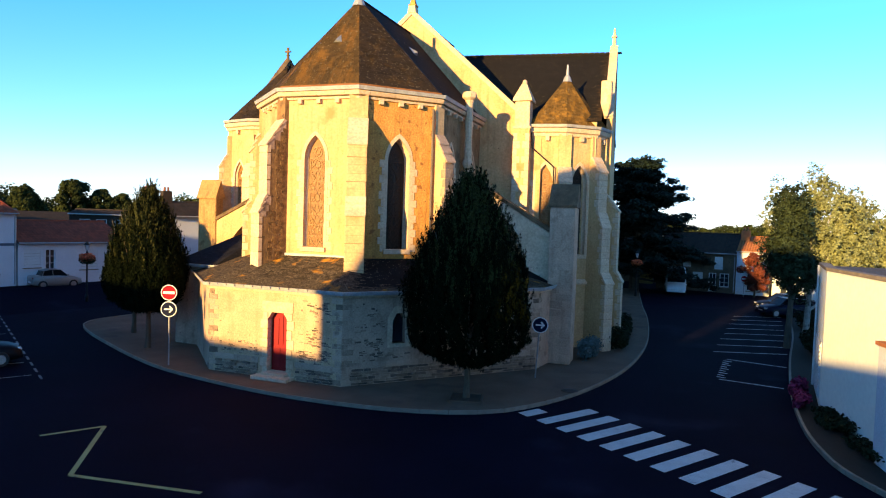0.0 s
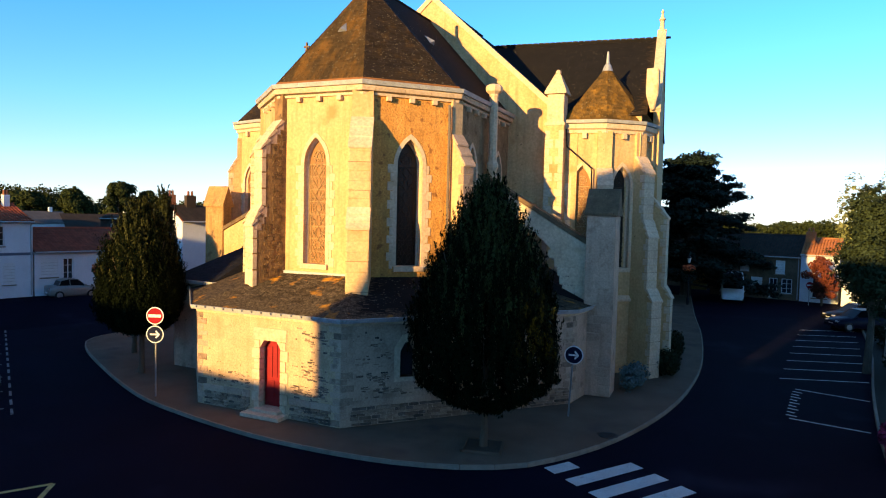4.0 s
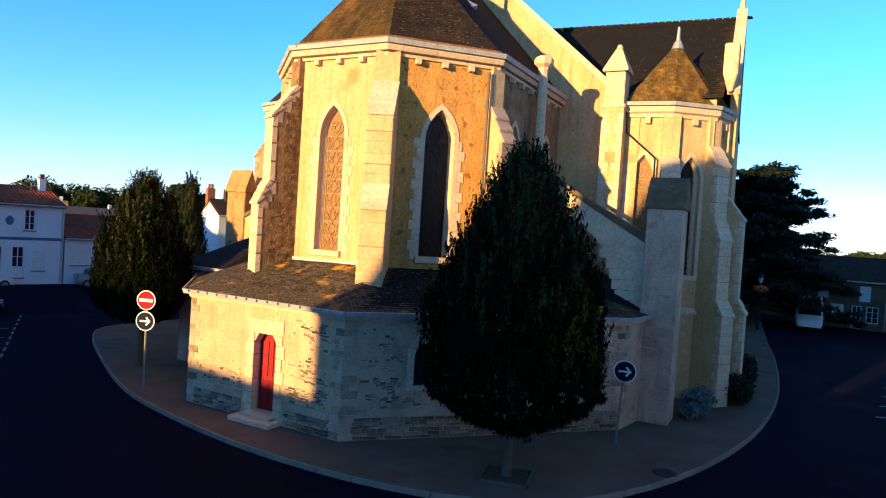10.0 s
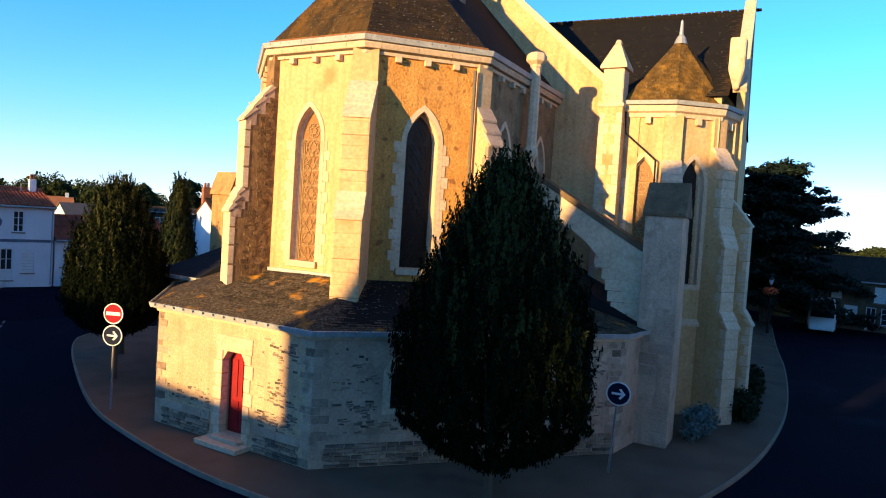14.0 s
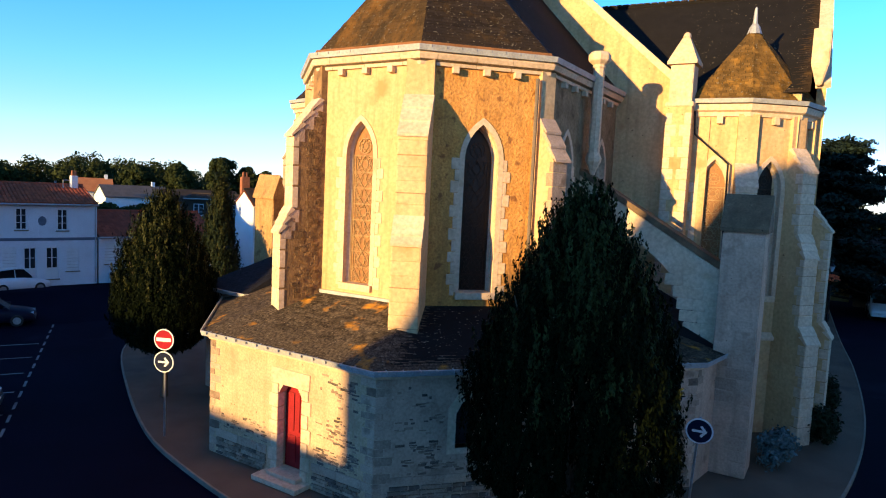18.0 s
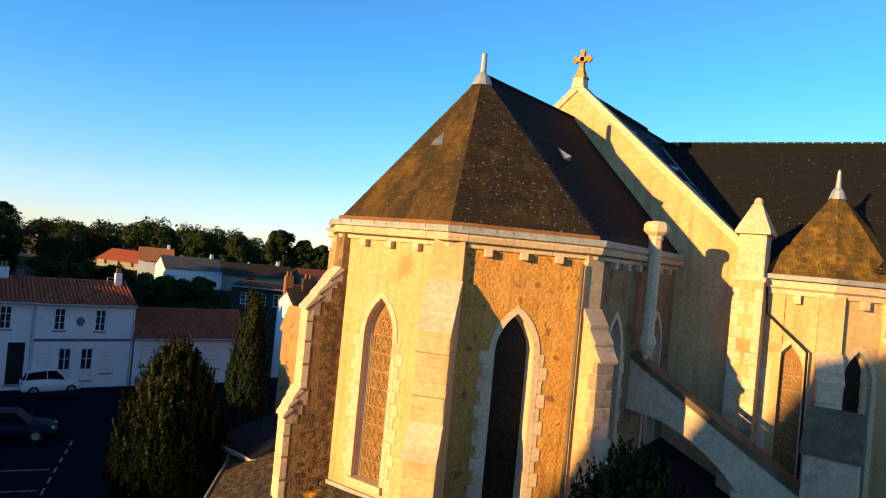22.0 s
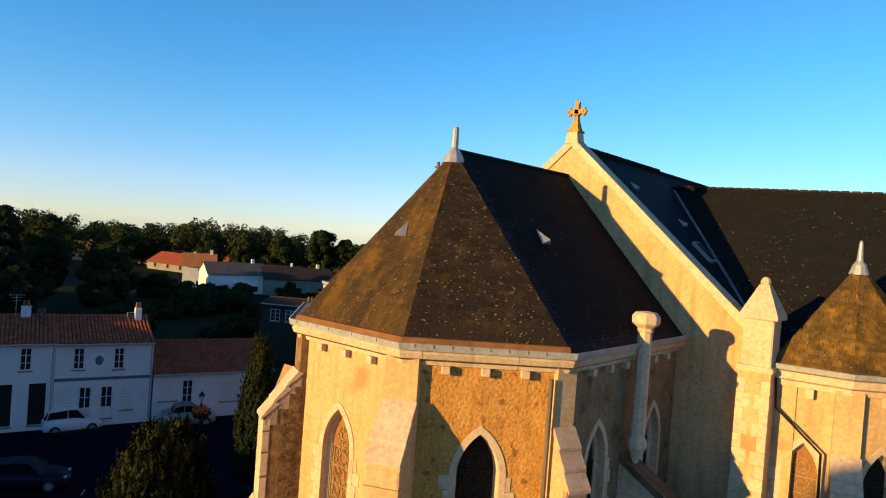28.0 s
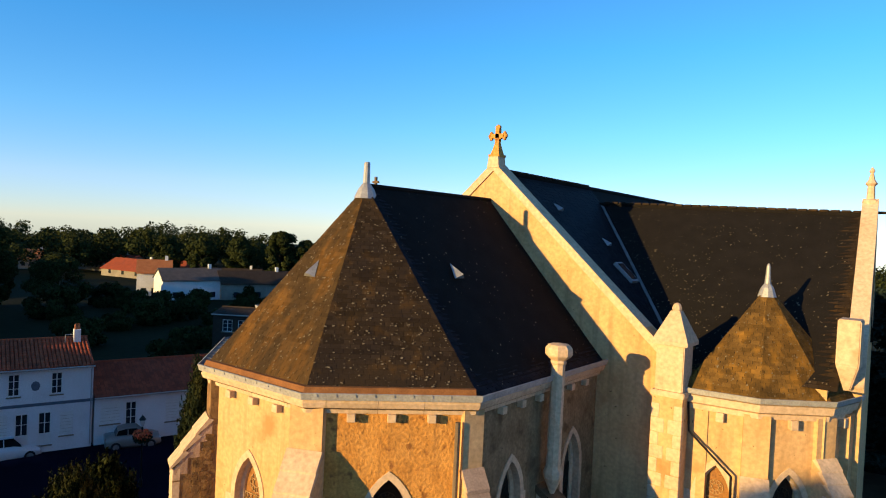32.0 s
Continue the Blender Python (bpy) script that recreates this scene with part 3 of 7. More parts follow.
def window(p0, p1, s, z0, half, spring, top, recess=0.34, seed=1, quoins=True, rose=True, side_w=0.20, lead=None):
    """A pointed window: stone surround, sill, leaded glass with tracery, set in a wall panel from p0 to p1."""
    W, length, d, inward = framed(p0, p1)
    r = random.Random(seed)
    win = part("window", boxed(s - half - 0.1, -0.10, z0 - 0.20, s + half + 0.1, recess, z0, m=basis(d, inward, W(0, 0)), bevel=0.015), ASHLAR, church, "tall pointed church window with stone surround")
    # glass
    bm = bmesh.new()
    loop = arch(s, z0, half, spring, top, 9)
    extrude(bm, [W(a, b, recess - 0.04) for a, b in loop], inward * 0.02)
    part("pane", bm, GLASS_SHADED if lead else GLASS, win, "leaded stained glass in a sunlit or shaded tone")
    # surround: dressed arch ring, slightly proud
    bm = bmesh.new()
    inner, outer = arch(s, z0, half, spring, top, 9), arch(s, z0, half + 0.15, spring, top + 0.19, 9)
    n = len(inner)
    fr = [[W(*outer[i], -0.025), W(*inner[i], -0.025), W(*inner[i], recess), W(*outer[i], recess)] for i in range(n)]
    loft(bm, fr)
    part("surround", bm, ASHLAR, win)
    # inner moulding
    bm = bmesh.new()
    inn2 = arch(s, z0, half - 0.07, spring, top - 0.09, 9)
    loft(bm, [[W(*inner[i], recess - 0.16), W(*inn2[i], recess - 0.10), W(*inn2[i], recess - 0.03), W(*inner[i], recess - 0.03)] for i in range(n)])
    part("moulding", bm, ASHLAR, win)
    if recess > 0.4:
        bm = bmesh.new()
        mid = arch(s, z0, half - 0.035, spring, top - 0.045, 9)
        loft(bm, [[W(*inner[i], recess - 0.34), W(*mid[i], recess - 0.29), W(*mid[i], recess - 0.22), W(*inner[i], recess - 0.18)] for i in range(n)])
        part("moulding", bm, ASHLAR, win)
    # toothed quoin blocks
    if quoins:
        z, k = z0 - 0.1, 0
        while z < spring - 0.1:
            h = 0.33 * r.uniform(0.9, 1.1)
            for sg in (-1, 1):
                wide = (side_w if (k + (sg > 0)) % 2 else side_w * 0.45) + 0.04
                at = W(s + sg * (half + 0.14 + wide / 2), z + h / 2, 0.05)
                piece("stone", r.choice(ashlar_mesh), win, basis(d, inward, at) @ Matrix.Diagonal((wide, 0.14, h - 0.012, 1)))
            z += h
            k += 1
    # saddle bars and scrolling leads, flush in front of the glass
    bm = bmesh.new()

    def bar(a, b, t=0.012):
        A, B = W(*a, recess - 0.05), W(*b, recess - 0.05)
        v = (B - A)
        if v.length < 1e-4:
            return
        side = inward.cross(v).normalized() * t / 2
        q = inward * 0.02
        vv = [bm.verts.new(p) for p in (A - side, A + side, B + side, B - side, A - side - q, A + side - q, B + side - q, B - side - q)]
        for f in ((4, 5, 6, 7), (0, 1, 5, 4), (1, 2, 6, 5), (2, 3, 7, 6), (3, 0, 4, 7)):
            bm.faces.new([vv[i] for i in f])

    def ringlet(cs, cz, rad, k=10, t=0.012):
        pts = [(cs + rad * math.cos(2 * math.pi * i / k), cz + rad * math.sin(2 * math.pi * i / k)) for i in range(k)]
        for i in range(k):
            bar(pts[i], pts[(i + 1) % k], t)

    hw = half - 0.08
    rows = max(4, int((spring - z0) / 0.46))
    for i in range(1, rows + 1):
        z = z0 + (spring - z0) * i / rows
        bar((s - hw, z), (s + hw, z), 0.022)
    for i in range(rows):
        zc = z0 + (spring - z0) * (i + 0.5) / rows
        step = (spring - z0) / rows
        if i % 3 == 1:
            ringlet(s, zc, hw * 0.62, 12)
            ringlet(s, zc, hw * 0.30, 8)
            for k in range(8):
                a = k * math.pi / 4
                bar((s + hw * 0.3 * math.cos(a), zc + hw * 0.3 * math.sin(a)), (s + hw * 0.62 * math.cos(a), zc + hw * 0.62 * math.sin(a)))
        else:
            for sg in (-1, 1):
                ringlet(s + sg * hw * 0.5, zc + 0.06, hw * 0.36, 9)
                ringlet(s + sg * hw * 0.5, zc - step * 0.25, hw * 0.2, 7)
                bar((s, zc - step / 2), (s + sg * hw, zc + step / 2))
        for sg in (-1, 1):
            for k in range(5):
                z = zc + (k - 2) * step / 5
                bar((s + sg * hw * 0.78, z), (s + sg * hw, z + r.uniform(-0.02, 0.02)), 0.010)
            for k in (0, 1):
                bar((s + sg * hw * 0.78, zc + (k - 0.5) * step), (s + sg * hw * 0.39, zc), 0.009)
                bar((s, zc + (k - 0.5) * step), (s + sg * hw * 0.39, zc), 0.009)
    for f in (-0.78, 0.78):
        bar((s + f * hw, z0), (s + f * hw, spring), 0.011)
    bar((s - hw, z0), (s - hw, spring), 0.03)
    bar((s + hw, z0), (s + hw, spring), 0.03)
    if rose:
        zc = spring + (top - spring) * 0.30
        ringlet(s, zc, hw * 0.55, 12)
        ringlet(s, zc, hw * 0.25, 8)
        for k in range(6):
            a = k * math.pi / 3
            ringlet(s + hw * 0.4 * math.cos(a), zc + hw * 0.4 * math.sin(a), hw * 0.15, 6)
    part("tracery", bm, lead or LEAD_SUNLIT, win, "lead tracery in a sunlit tone" if lead is None else "lead tracery in a shaded tone")
    return win


def wall(p0, p1, z0, z1, material, holes=(), thick=0.6, name="wall", parent=None, label="", top=None):
    W, length, d, inward = framed(p0, p1)
    bm = bmesh.new()
    outer = [(0, z0), (length, z0), (length, z1), (0, z1)] if top is None else top
    plate_with_holes(bm, outer, [list(h) for h in holes], W, thick)
    return part(name, bm, material, parent or church, label)


def buttress(corner, direction, width, stages, z0, z1, side=RUBBLE, stones=None, seed=1, label="", even=False, over=0.06):
    """A stepped buttress: stages of (projection, height where it begins to slope, height where the next begins)."""
    r = random.Random(seed)
    d = Vector((*direction, 0)).normalized()
    inward = -d
    along = Vector((-d.y, d.x, 0))
    prof = [(-0.4, z0), (stages[0][0], z0)]
    for i, (pr, za, zb) in enumerate(stages):
        prof.append((pr, za))
        nxt = stages[i + 1][0] if i + 1 < len(stages) else 0.05
        prof.append((nxt, zb))
    prof += [(0.05, z1), (-0.4, z1)]
    at = Vector((*corner, 0))
    bm = bmesh.new()
    extrude(bm, [at + d * q + along * (-width / 2) + Vector((0, 0, z)) for q, z in prof], along * width)
    b = part("buttress", bm, side, church, label or "stepped buttress with dressed stone edges")
    # dressed courses on the front and weathered caps on the slopes
    for i, (pr, za, zb) in enumerate(stages):
        lo = z0 if i == 0 else stages[i - 1][2]
        z, k = lo, 0
        while z < za - 0.05:
            h = min((0.62 if even else 0.36) * r.uniform(0.85, 1.15), za - z)
            deep = 0.19 if even else 0.30 if k % 2 else 0.17
            cen = at + d * (pr - deep / 2 + 0.012) + Vector((0, 0, z + h / 2))
            m = Matrix(((along.x, inward.x, 0, cen.x), (along.y, inward.y, 0, cen.y), (0, 0, 1, cen.z), (0, 0, 0, 1)))
            piece("stone", r.choice(stones or ashlar_mesh), b, m @ Matrix.Diagonal((width + 0.024, deep, h - 0.004, 1)))
            if k % 3 == 1 and side is RENDER:
                part("mortar_joint", boxed(-width / 2 - 0.0135, -0.0135, z + h - 0.007, width / 2 + 0.0135, deep, z + h + 0.007, m=Matrix(((along.x, inward.x, 0, at.x + d.x * pr), (along.y, inward.y, 0, at.y + d.y * pr), (0, 0, 1, 0), (0, 0, 0, 1)))), ASHLAR_JOINT, b)
            z += h
            k += 1
        nxt = stages[i + 1][0] if i + 1 < len(stages) else 0.05
        n = 3 if zb - za > 0.7 else 2
        for k in range(n):
            a0, a1 = k / n, (k + 1) / n
            q0, q1 = pr + (nxt - pr) * a0, pr + (nxt - pr) * a1
            y0, y1 = za + (zb - za) * a0, za + (zb - za) * a1
            bm = bmesh.new()
            o = 0.03
            extrude(bm, [at + d * q + along * (-width / 2 - o) + Vector((0, 0, z)) for q, z in ((q0 + over, y0 - 0.02), (q0 + over, y0 + 0.05), (q1 + 0.03, y1 + 0.04), (q1 - 0.1, y1 - 0.02))], along * (width + 2 * o))
            part("weathering", bm, WEATHERED_SHADED if stones is weathered_shaded_mesh else ASHLAR, b)
            if even:
                bm = bmesh.new()
                bed = q0 - 0.34
                extrude(bm, [at + d * q + along * (-width / 2 - 0.014) + Vector((0, 0, z)) for q, z in ((bed, y0 - 0.16), (q0 - 0.03, y0 - 0.16), (q0 - 0.03, y0), (q1 - 0.06, y1 - 0.04), (bed, y1 - 0.04))], along * (width + 0.028))
                part("stepped_stone", bm, WEATHERED_SHADED, b)
    return b


# apse: three sides of an octagon
A0, A1, B1, C1 = (-1.85, 0.0), (1.85, 0.0), (4.5, 2.62), (4.5, 9.3)
D1, E1 = (-4.7, 2.62), (-4.7, 9.3)
WALL_TOP = 11.6
TALL = dict(z0=5.15, half=0.50, spring=8.95, top=9.95)


def tall_hole(s):
    return arch(s, TALL["z0"] - 0.08, TALL["half"] + 0.07, TALL["spring"], TALL["top"] + 0.08, 9)


lenB = math.hypot(B1[0] - A1[0], B1[1] - A1[1])
wall(A0, A1, 0, WALL_TOP, RENDER, [tall_hole(1.68)], label="cream lime-rendered apse wall")
window(A0, A1, 1.68, **TALL, recess=0.30, seed=2)
wall(A1, B1, 0, WALL_TOP, OCHRE, [tall_hole(lenB / 2 + 0.0)], label="rough ochre apse wall")
window(A1, B1, lenB / 2 + 0.0, **TALL, recess=0.52, seed=3, lead=LEAD_SHADED)
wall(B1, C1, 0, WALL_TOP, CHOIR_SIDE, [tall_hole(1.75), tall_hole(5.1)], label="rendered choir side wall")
window(B1, C1, 1.75, **TALL, seed=4, lead=LEAD_SHADED)
window(B1, C1, 5.1, **TALL, seed=5, quoins=False, lead=LEAD_SHADED)
lenD = math.hypot(A0[0] - D1[0], A0[1] - D1[1])
wall(D1, A0, 0, WALL_TOP, RENDER, [tall_hole(lenD / 2)], label="cream rendered apse wall")
window(D1, A0, lenD / 2, **TALL, seed=6)
wall(E1, D1, 0, WALL_TOP, RENDER, label="rendered choir side wall")

STAGES = [(1.22, 6.55, 7.30), (0.88, 9.45, 10.60)]
buttress(A0, (-0.42, -0.91), 0.62, STAGES, 3.6, WALL_TOP, seed=11, even=True)
buttress(A1, (0.42, -0.91), 0.78, STAGES, 3.6, WALL_TOP, side=RENDER, seed=12, stones=tan_mesh)
buttress(B1, (0.91, -0.42), 0.52, [(0.95, 6.55, 7.10), (0.72, 9.0, 10.2)], 3.6, WALL_TOP, side=TAN_STONE, seed=13, stones=weathered_shaded_mesh, over=0.11)
buttress(D1, (-0.91, -0.42), 0.62, [(0.75, 6.55, 7.10), (0.45, 9.45, 10.4)], 3.6, WALL_TOP, side=RENDER, seed=14)

# cornice, corbels and gutter round the apse
apse_line = [E1, D1, A0, A1, B1, C1]


def offset_line(line, q):
    """A polyline moved outwards (to its right) by q, mitred."""
    out = []
    for i, p in enumerate(line):
        ns = []
        for a, b in ((i - 1, i), (i, i + 1)):
            if 0 <= a and b < len(line):
                dx, dy = line[b][0] - line[a][0], line[b][1] - line[a][1]
                l = math.hypot(dx, dy)
                ns.append(Vector((dy / l, -dx / l)))
        n = sum(ns, Vector((0, 0))) / len(ns)
        n = n / n.length_squared if len(ns) > 1 else n
        out.append((p[0] + n.x * q, p[1] + n.y * q))
    return out


def moulding(line, profile, material, name, parent=None, label=""):
    """Sweeps (outward, z) points along a mitred polyline."""
    rows = [offset_line(line, q) for q, z in profile]
    bm = bmesh.new()
    loft(bm, [[(rows[k][i][0], rows[k][i][1], profile[k][1]) for k in range(len(profile))] for i in range(len(line))])
    return part(name, bm, material, parent or church, label)


def corbels(line, z, parent, spacing=0.95, size=(0.2, 0.2, 0.26), seed=1):
    r = random.Random(seed)
    for a, b in zip(line, line[1:]):
        W, length, d, inward = framed(a, b)
        n = max(1, int((length - 0.9) / spacing))
        for i in range(n):
            s = length / 2 + (i - (n - 1) / 2) * spacing
            piece("corbel", r.choice(ashlar_mesh), parent, basis(d, inward, W(s, z, -0.08)) @ Matrix.Diagonal((*size, 1)))


CORNICE = [(-0.1, 11.46), (0.08, 11.46), (0.10, 11.55), (0.20, 11.61), (0.25, 11.73), (0.20, 11.80), (-0.1, 11.80)]
cornice = moulding(apse_line, [(q - 0.02 if q > 0 else q, z + 0.01 if z < 11.5 else z - 0.012) for q, z in CORNICE], ASHLAR_JOINT, "cornice", label="white moulded stone cornice")


def cut_line(line, step, gap, seed):
    """Short pieces of a polyline, each about step long, keeping the corners inside a piece."""
    r = random.Random(seed)
    pts = [Vector(p) for p in line]
    at = [0.0]
    for a, b in zip(pts, pts[1:]):
        at.append(at[-1] + (b - a).length)

    def where(s):
        k = max(i for i in range(len(pts) - 1) if at[i] <= s + 1e-9)
        return pts[k] + (pts[k + 1] - pts[k]).normalized() * (s - at[k])

    s, out = 0.0, []
    while s < at[-1] - 0.05:
        e = min(s + step * r.uniform(0.8, 1.2), at[-1])
        if any(abs(e - c) < 0.25 for c in at[1:-1]):
            e += 0.5
        if at[-1] - e < 0.3:
            e = at[-1]
        out.append([tuple(where(s + gap))] + [tuple(pts[i]) for i in range(1, len(pts) - 1) if s + gap < at[i] < e - gap] + [tuple(where(min(e - gap, at[-1] - 0.001)))])
        s = e
    return out


for sub_line in cut_line(apse_line, 1.15, 0.006, 5):
    moulding(sub_line, CORNICE, ASHLAR, "cornice_block", cornice)
corbels(apse_line, 11.37, cornice, spacing=0.90, size=(0.19, 0.18, 0.18))
moulding(apse_line, [(0.10, 11.80), (0.30, 11.80), (0.34, 11.95), (0.31, 11.96), (0.28, 11.84), (0.10, 11.84)], ZINC, "gutter", label="grey zinc gutter along the eave")
moulding([A0, A1, B1], [(0.02, 11.86), (0.27, 11.90), (0.17, 12.06), (0.02, 12.06)], COPPER, "gutter_lining", label="rusty orange gutter lining")

# apse roof
PK = (0.05, 3.35, 16.75)
EZ = 11.9
eave = [(x, y, EZ) for x, y in offset_line(apse_line, 0.16)]
RG = (0.25, 9.3, 16.75)
faces = [((eave[2], eave[3], PK), SLATE_MOSS, 21), ((eave[3], eave[4], PK), SLATE_SUNLIT, 22), ((eave[4], eave[5], RG, PK), SLATE, 23), ((eave[1], eave[2], PK), SLATE_MOSS, 24), ((eave[0], eave[1], PK, RG), SLATE, 25)]
bm = bmesh.new()
for f, _, _ in faces:
    bm.faces.new([bm.verts.new(p) for p in f])
bm.faces.new([bm.verts.new((p[0], p[1], EZ - 0.05)) for p in eave])
apse_roof = part("roof", bm, SLATE_BED, church, "steep polygonal slate roof streaked with lichen")
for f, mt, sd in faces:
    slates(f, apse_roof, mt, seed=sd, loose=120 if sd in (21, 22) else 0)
bm = bmesh.new()
turned(bm, [(0.34, -0.35), (0.22, -0.08), (0.10, 0.08), (0.085, 0.62), (0.07, 0.66)], PK, 10)
part("roof_finial", bm, LEAD, church, "pale lead roof finial")
bm = bmesh.new()
tube(bm, [(PK[0], PK[1], PK[2] + 0.01), (RG[0], RG[1], RG[2] + 0.01)], 0.07, 8)
part("ridge", bm, SLATE_BED, church, "dark roof ridge")

# roof vents: little lead hoods
def vent(at, normal, parent=None, size=0.34):
    n = Vector(normal).normalized()
    u = n.cross(Vector((0, 0, 1))).normalized() * -1
    w = n.cross(u)
    if w.z < 0:
        w = -w
    c = Vector(at)
    bm = bmesh.new()
    a, b, t, h = c - u * size * 0.5, c + u * size * 0.5, c + w * size * 1.25, c + n * size * 0.42
    vv = [bm.verts.new(p) for p in (a, b, t, h)]
    for f in ((0, 1, 3), (1, 2, 3), (2, 0, 3)):
        bm.faces.new([vv[i] for i in f])
    bm.faces.new((vv[0], vv[2], vv[1]))
    part("roof_vent", bm, LEAD, parent or church, "small pale lead roof vent")


def normal_of(f):
    a, b, c = (Vector(p) for p in f[:3])
    n = (b - a).cross(c - a).normalized()
    return n if n.z > 0 else -n


def on_face(f, x, y):
    n = normal_of(f)
    p = Vector(f[0])
    return Vector((x, y, p.z - (n.x * (x - p.x) + n.y * (y - p.y)) / n.z)) + n * 0.03


vent(on_face(faces[0][0], -0.05, 1.55), normal_of(faces[0][0]), size=0.42)
vent(on_face(faces[2][0], 2.45, 4.6), normal_of(faces[2][0]), size=0.42)

# ---- main body: gable over the choir, transept, nave ----
MX, GY = 0.35, 9.2
APEX, FOOT, HALF = 18.07, 12.45, 6.25
bm = bmesh.new()
extrude(bm, [(MX - HALF - 0.4, GY, 0), (MX + HALF + 0.4, GY, 0), (MX + HALF + 0.4, GY, FOOT - 0.3), (MX, GY, APEX - 0.15), (MX - HALF - 0.4, GY, FOOT - 0.3)], (0, 0.55, 0))
part("gable_wall", bm, RENDER, church, "tall rendered gable wall above the apse roof")
for sg in (1, -1):
    bm = bmesh.new()
    a, b = Vector((MX, GY - 0.06, APEX)), Vector((MX + sg * HALF, GY - 0.06, FOOT))
    up = Vector((0, 0, 1))
    n = Vector((sg * (APEX - FOOT), 0, HALF)).normalized()
    extrude(bm, [a - up * 0.30, a + up * 0.02, b + n * 0.02, b - n * 0.22], (0, 0.66, 0))
    coping = part("coping", bm, ASHLAR, church, "sloping stone gable coping")
bm = bmesh.new()
extrude(bm, [(MX - 0.24, GY - 0.085, APEX - 0.2), (MX + 0.24, GY - 0.085, APEX - 0.2), (MX + 0.19, GY - 0.085, APEX + 0.18), (MX - 0.19, GY - 0.085, APEX + 0.18)], (0, 0.44, 0))
cross = part("gable_cross", bm, ASHLAR, church, "lichen-orange stone cross on the gable")
bm = bmesh.new()
cz = APEX + 0.18
cy = GY + 0.16
box(bm, MX - 0.22, GY - 0.06, cz, MX + 0.22, GY + 0.38, cz + 0.08)
loft(bm, [[(MX + sx_ * w_, cy + sy_ * w_, cz + z_) for sx_, sy_ in ((-1, -1), (1, -1), (1, 1), (-1, 1))] for w_, z_ in ((0.17, 0.08), (0.15, 0.16), (0.085, 0.42), (0.075, 0.52), (0.075, 0.98))])
box(bm, MX - 0.25, cy - 0.075, cz + 0.66, MX + 0.25, cy + 0.075, cz + 0.80)
for x, z in ((-0.25, 0.73), (0.25, 0.73), (0, 0.98)):
    for q in (-1, 0, 1):
        ax, az = (0.045, 0.075 * q) if x else (0.075 * q, 0.045)
        turned(bm, [(0.01, -0.085), (0.062, -0.05), (0.075, 0), (0.062, 0.05), (0.01, 0.085)], (MX + x + ax * (1 if x >= 0 else -1) * (1.5 if q == 0 else 0.5), cy, cz + z + az * (1.5 if x == 0 and q == 0 else 1)), 8)
for q in (-1, 1):
    box(bm, MX + q * 0.105 - 0.035, cy - 0.06, cz + 0.625, MX + q * 0.105 + 0.035, cy + 0.06, cz + 0.665)
part("cross_head", bm, OCHRE, cross, "orange lichened stone cross")

RIDGE = 17.05
RIDGE_M = 17.75
TY, TX, TXL = 16.3, 10.55, -11.9
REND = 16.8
TOPX = MX + (RIDGE_M - RIDGE) / ((RIDGE_M - 11.9) / (HALF + 0.2))
EAVE_M = 11.9
bm = bmesh.new()
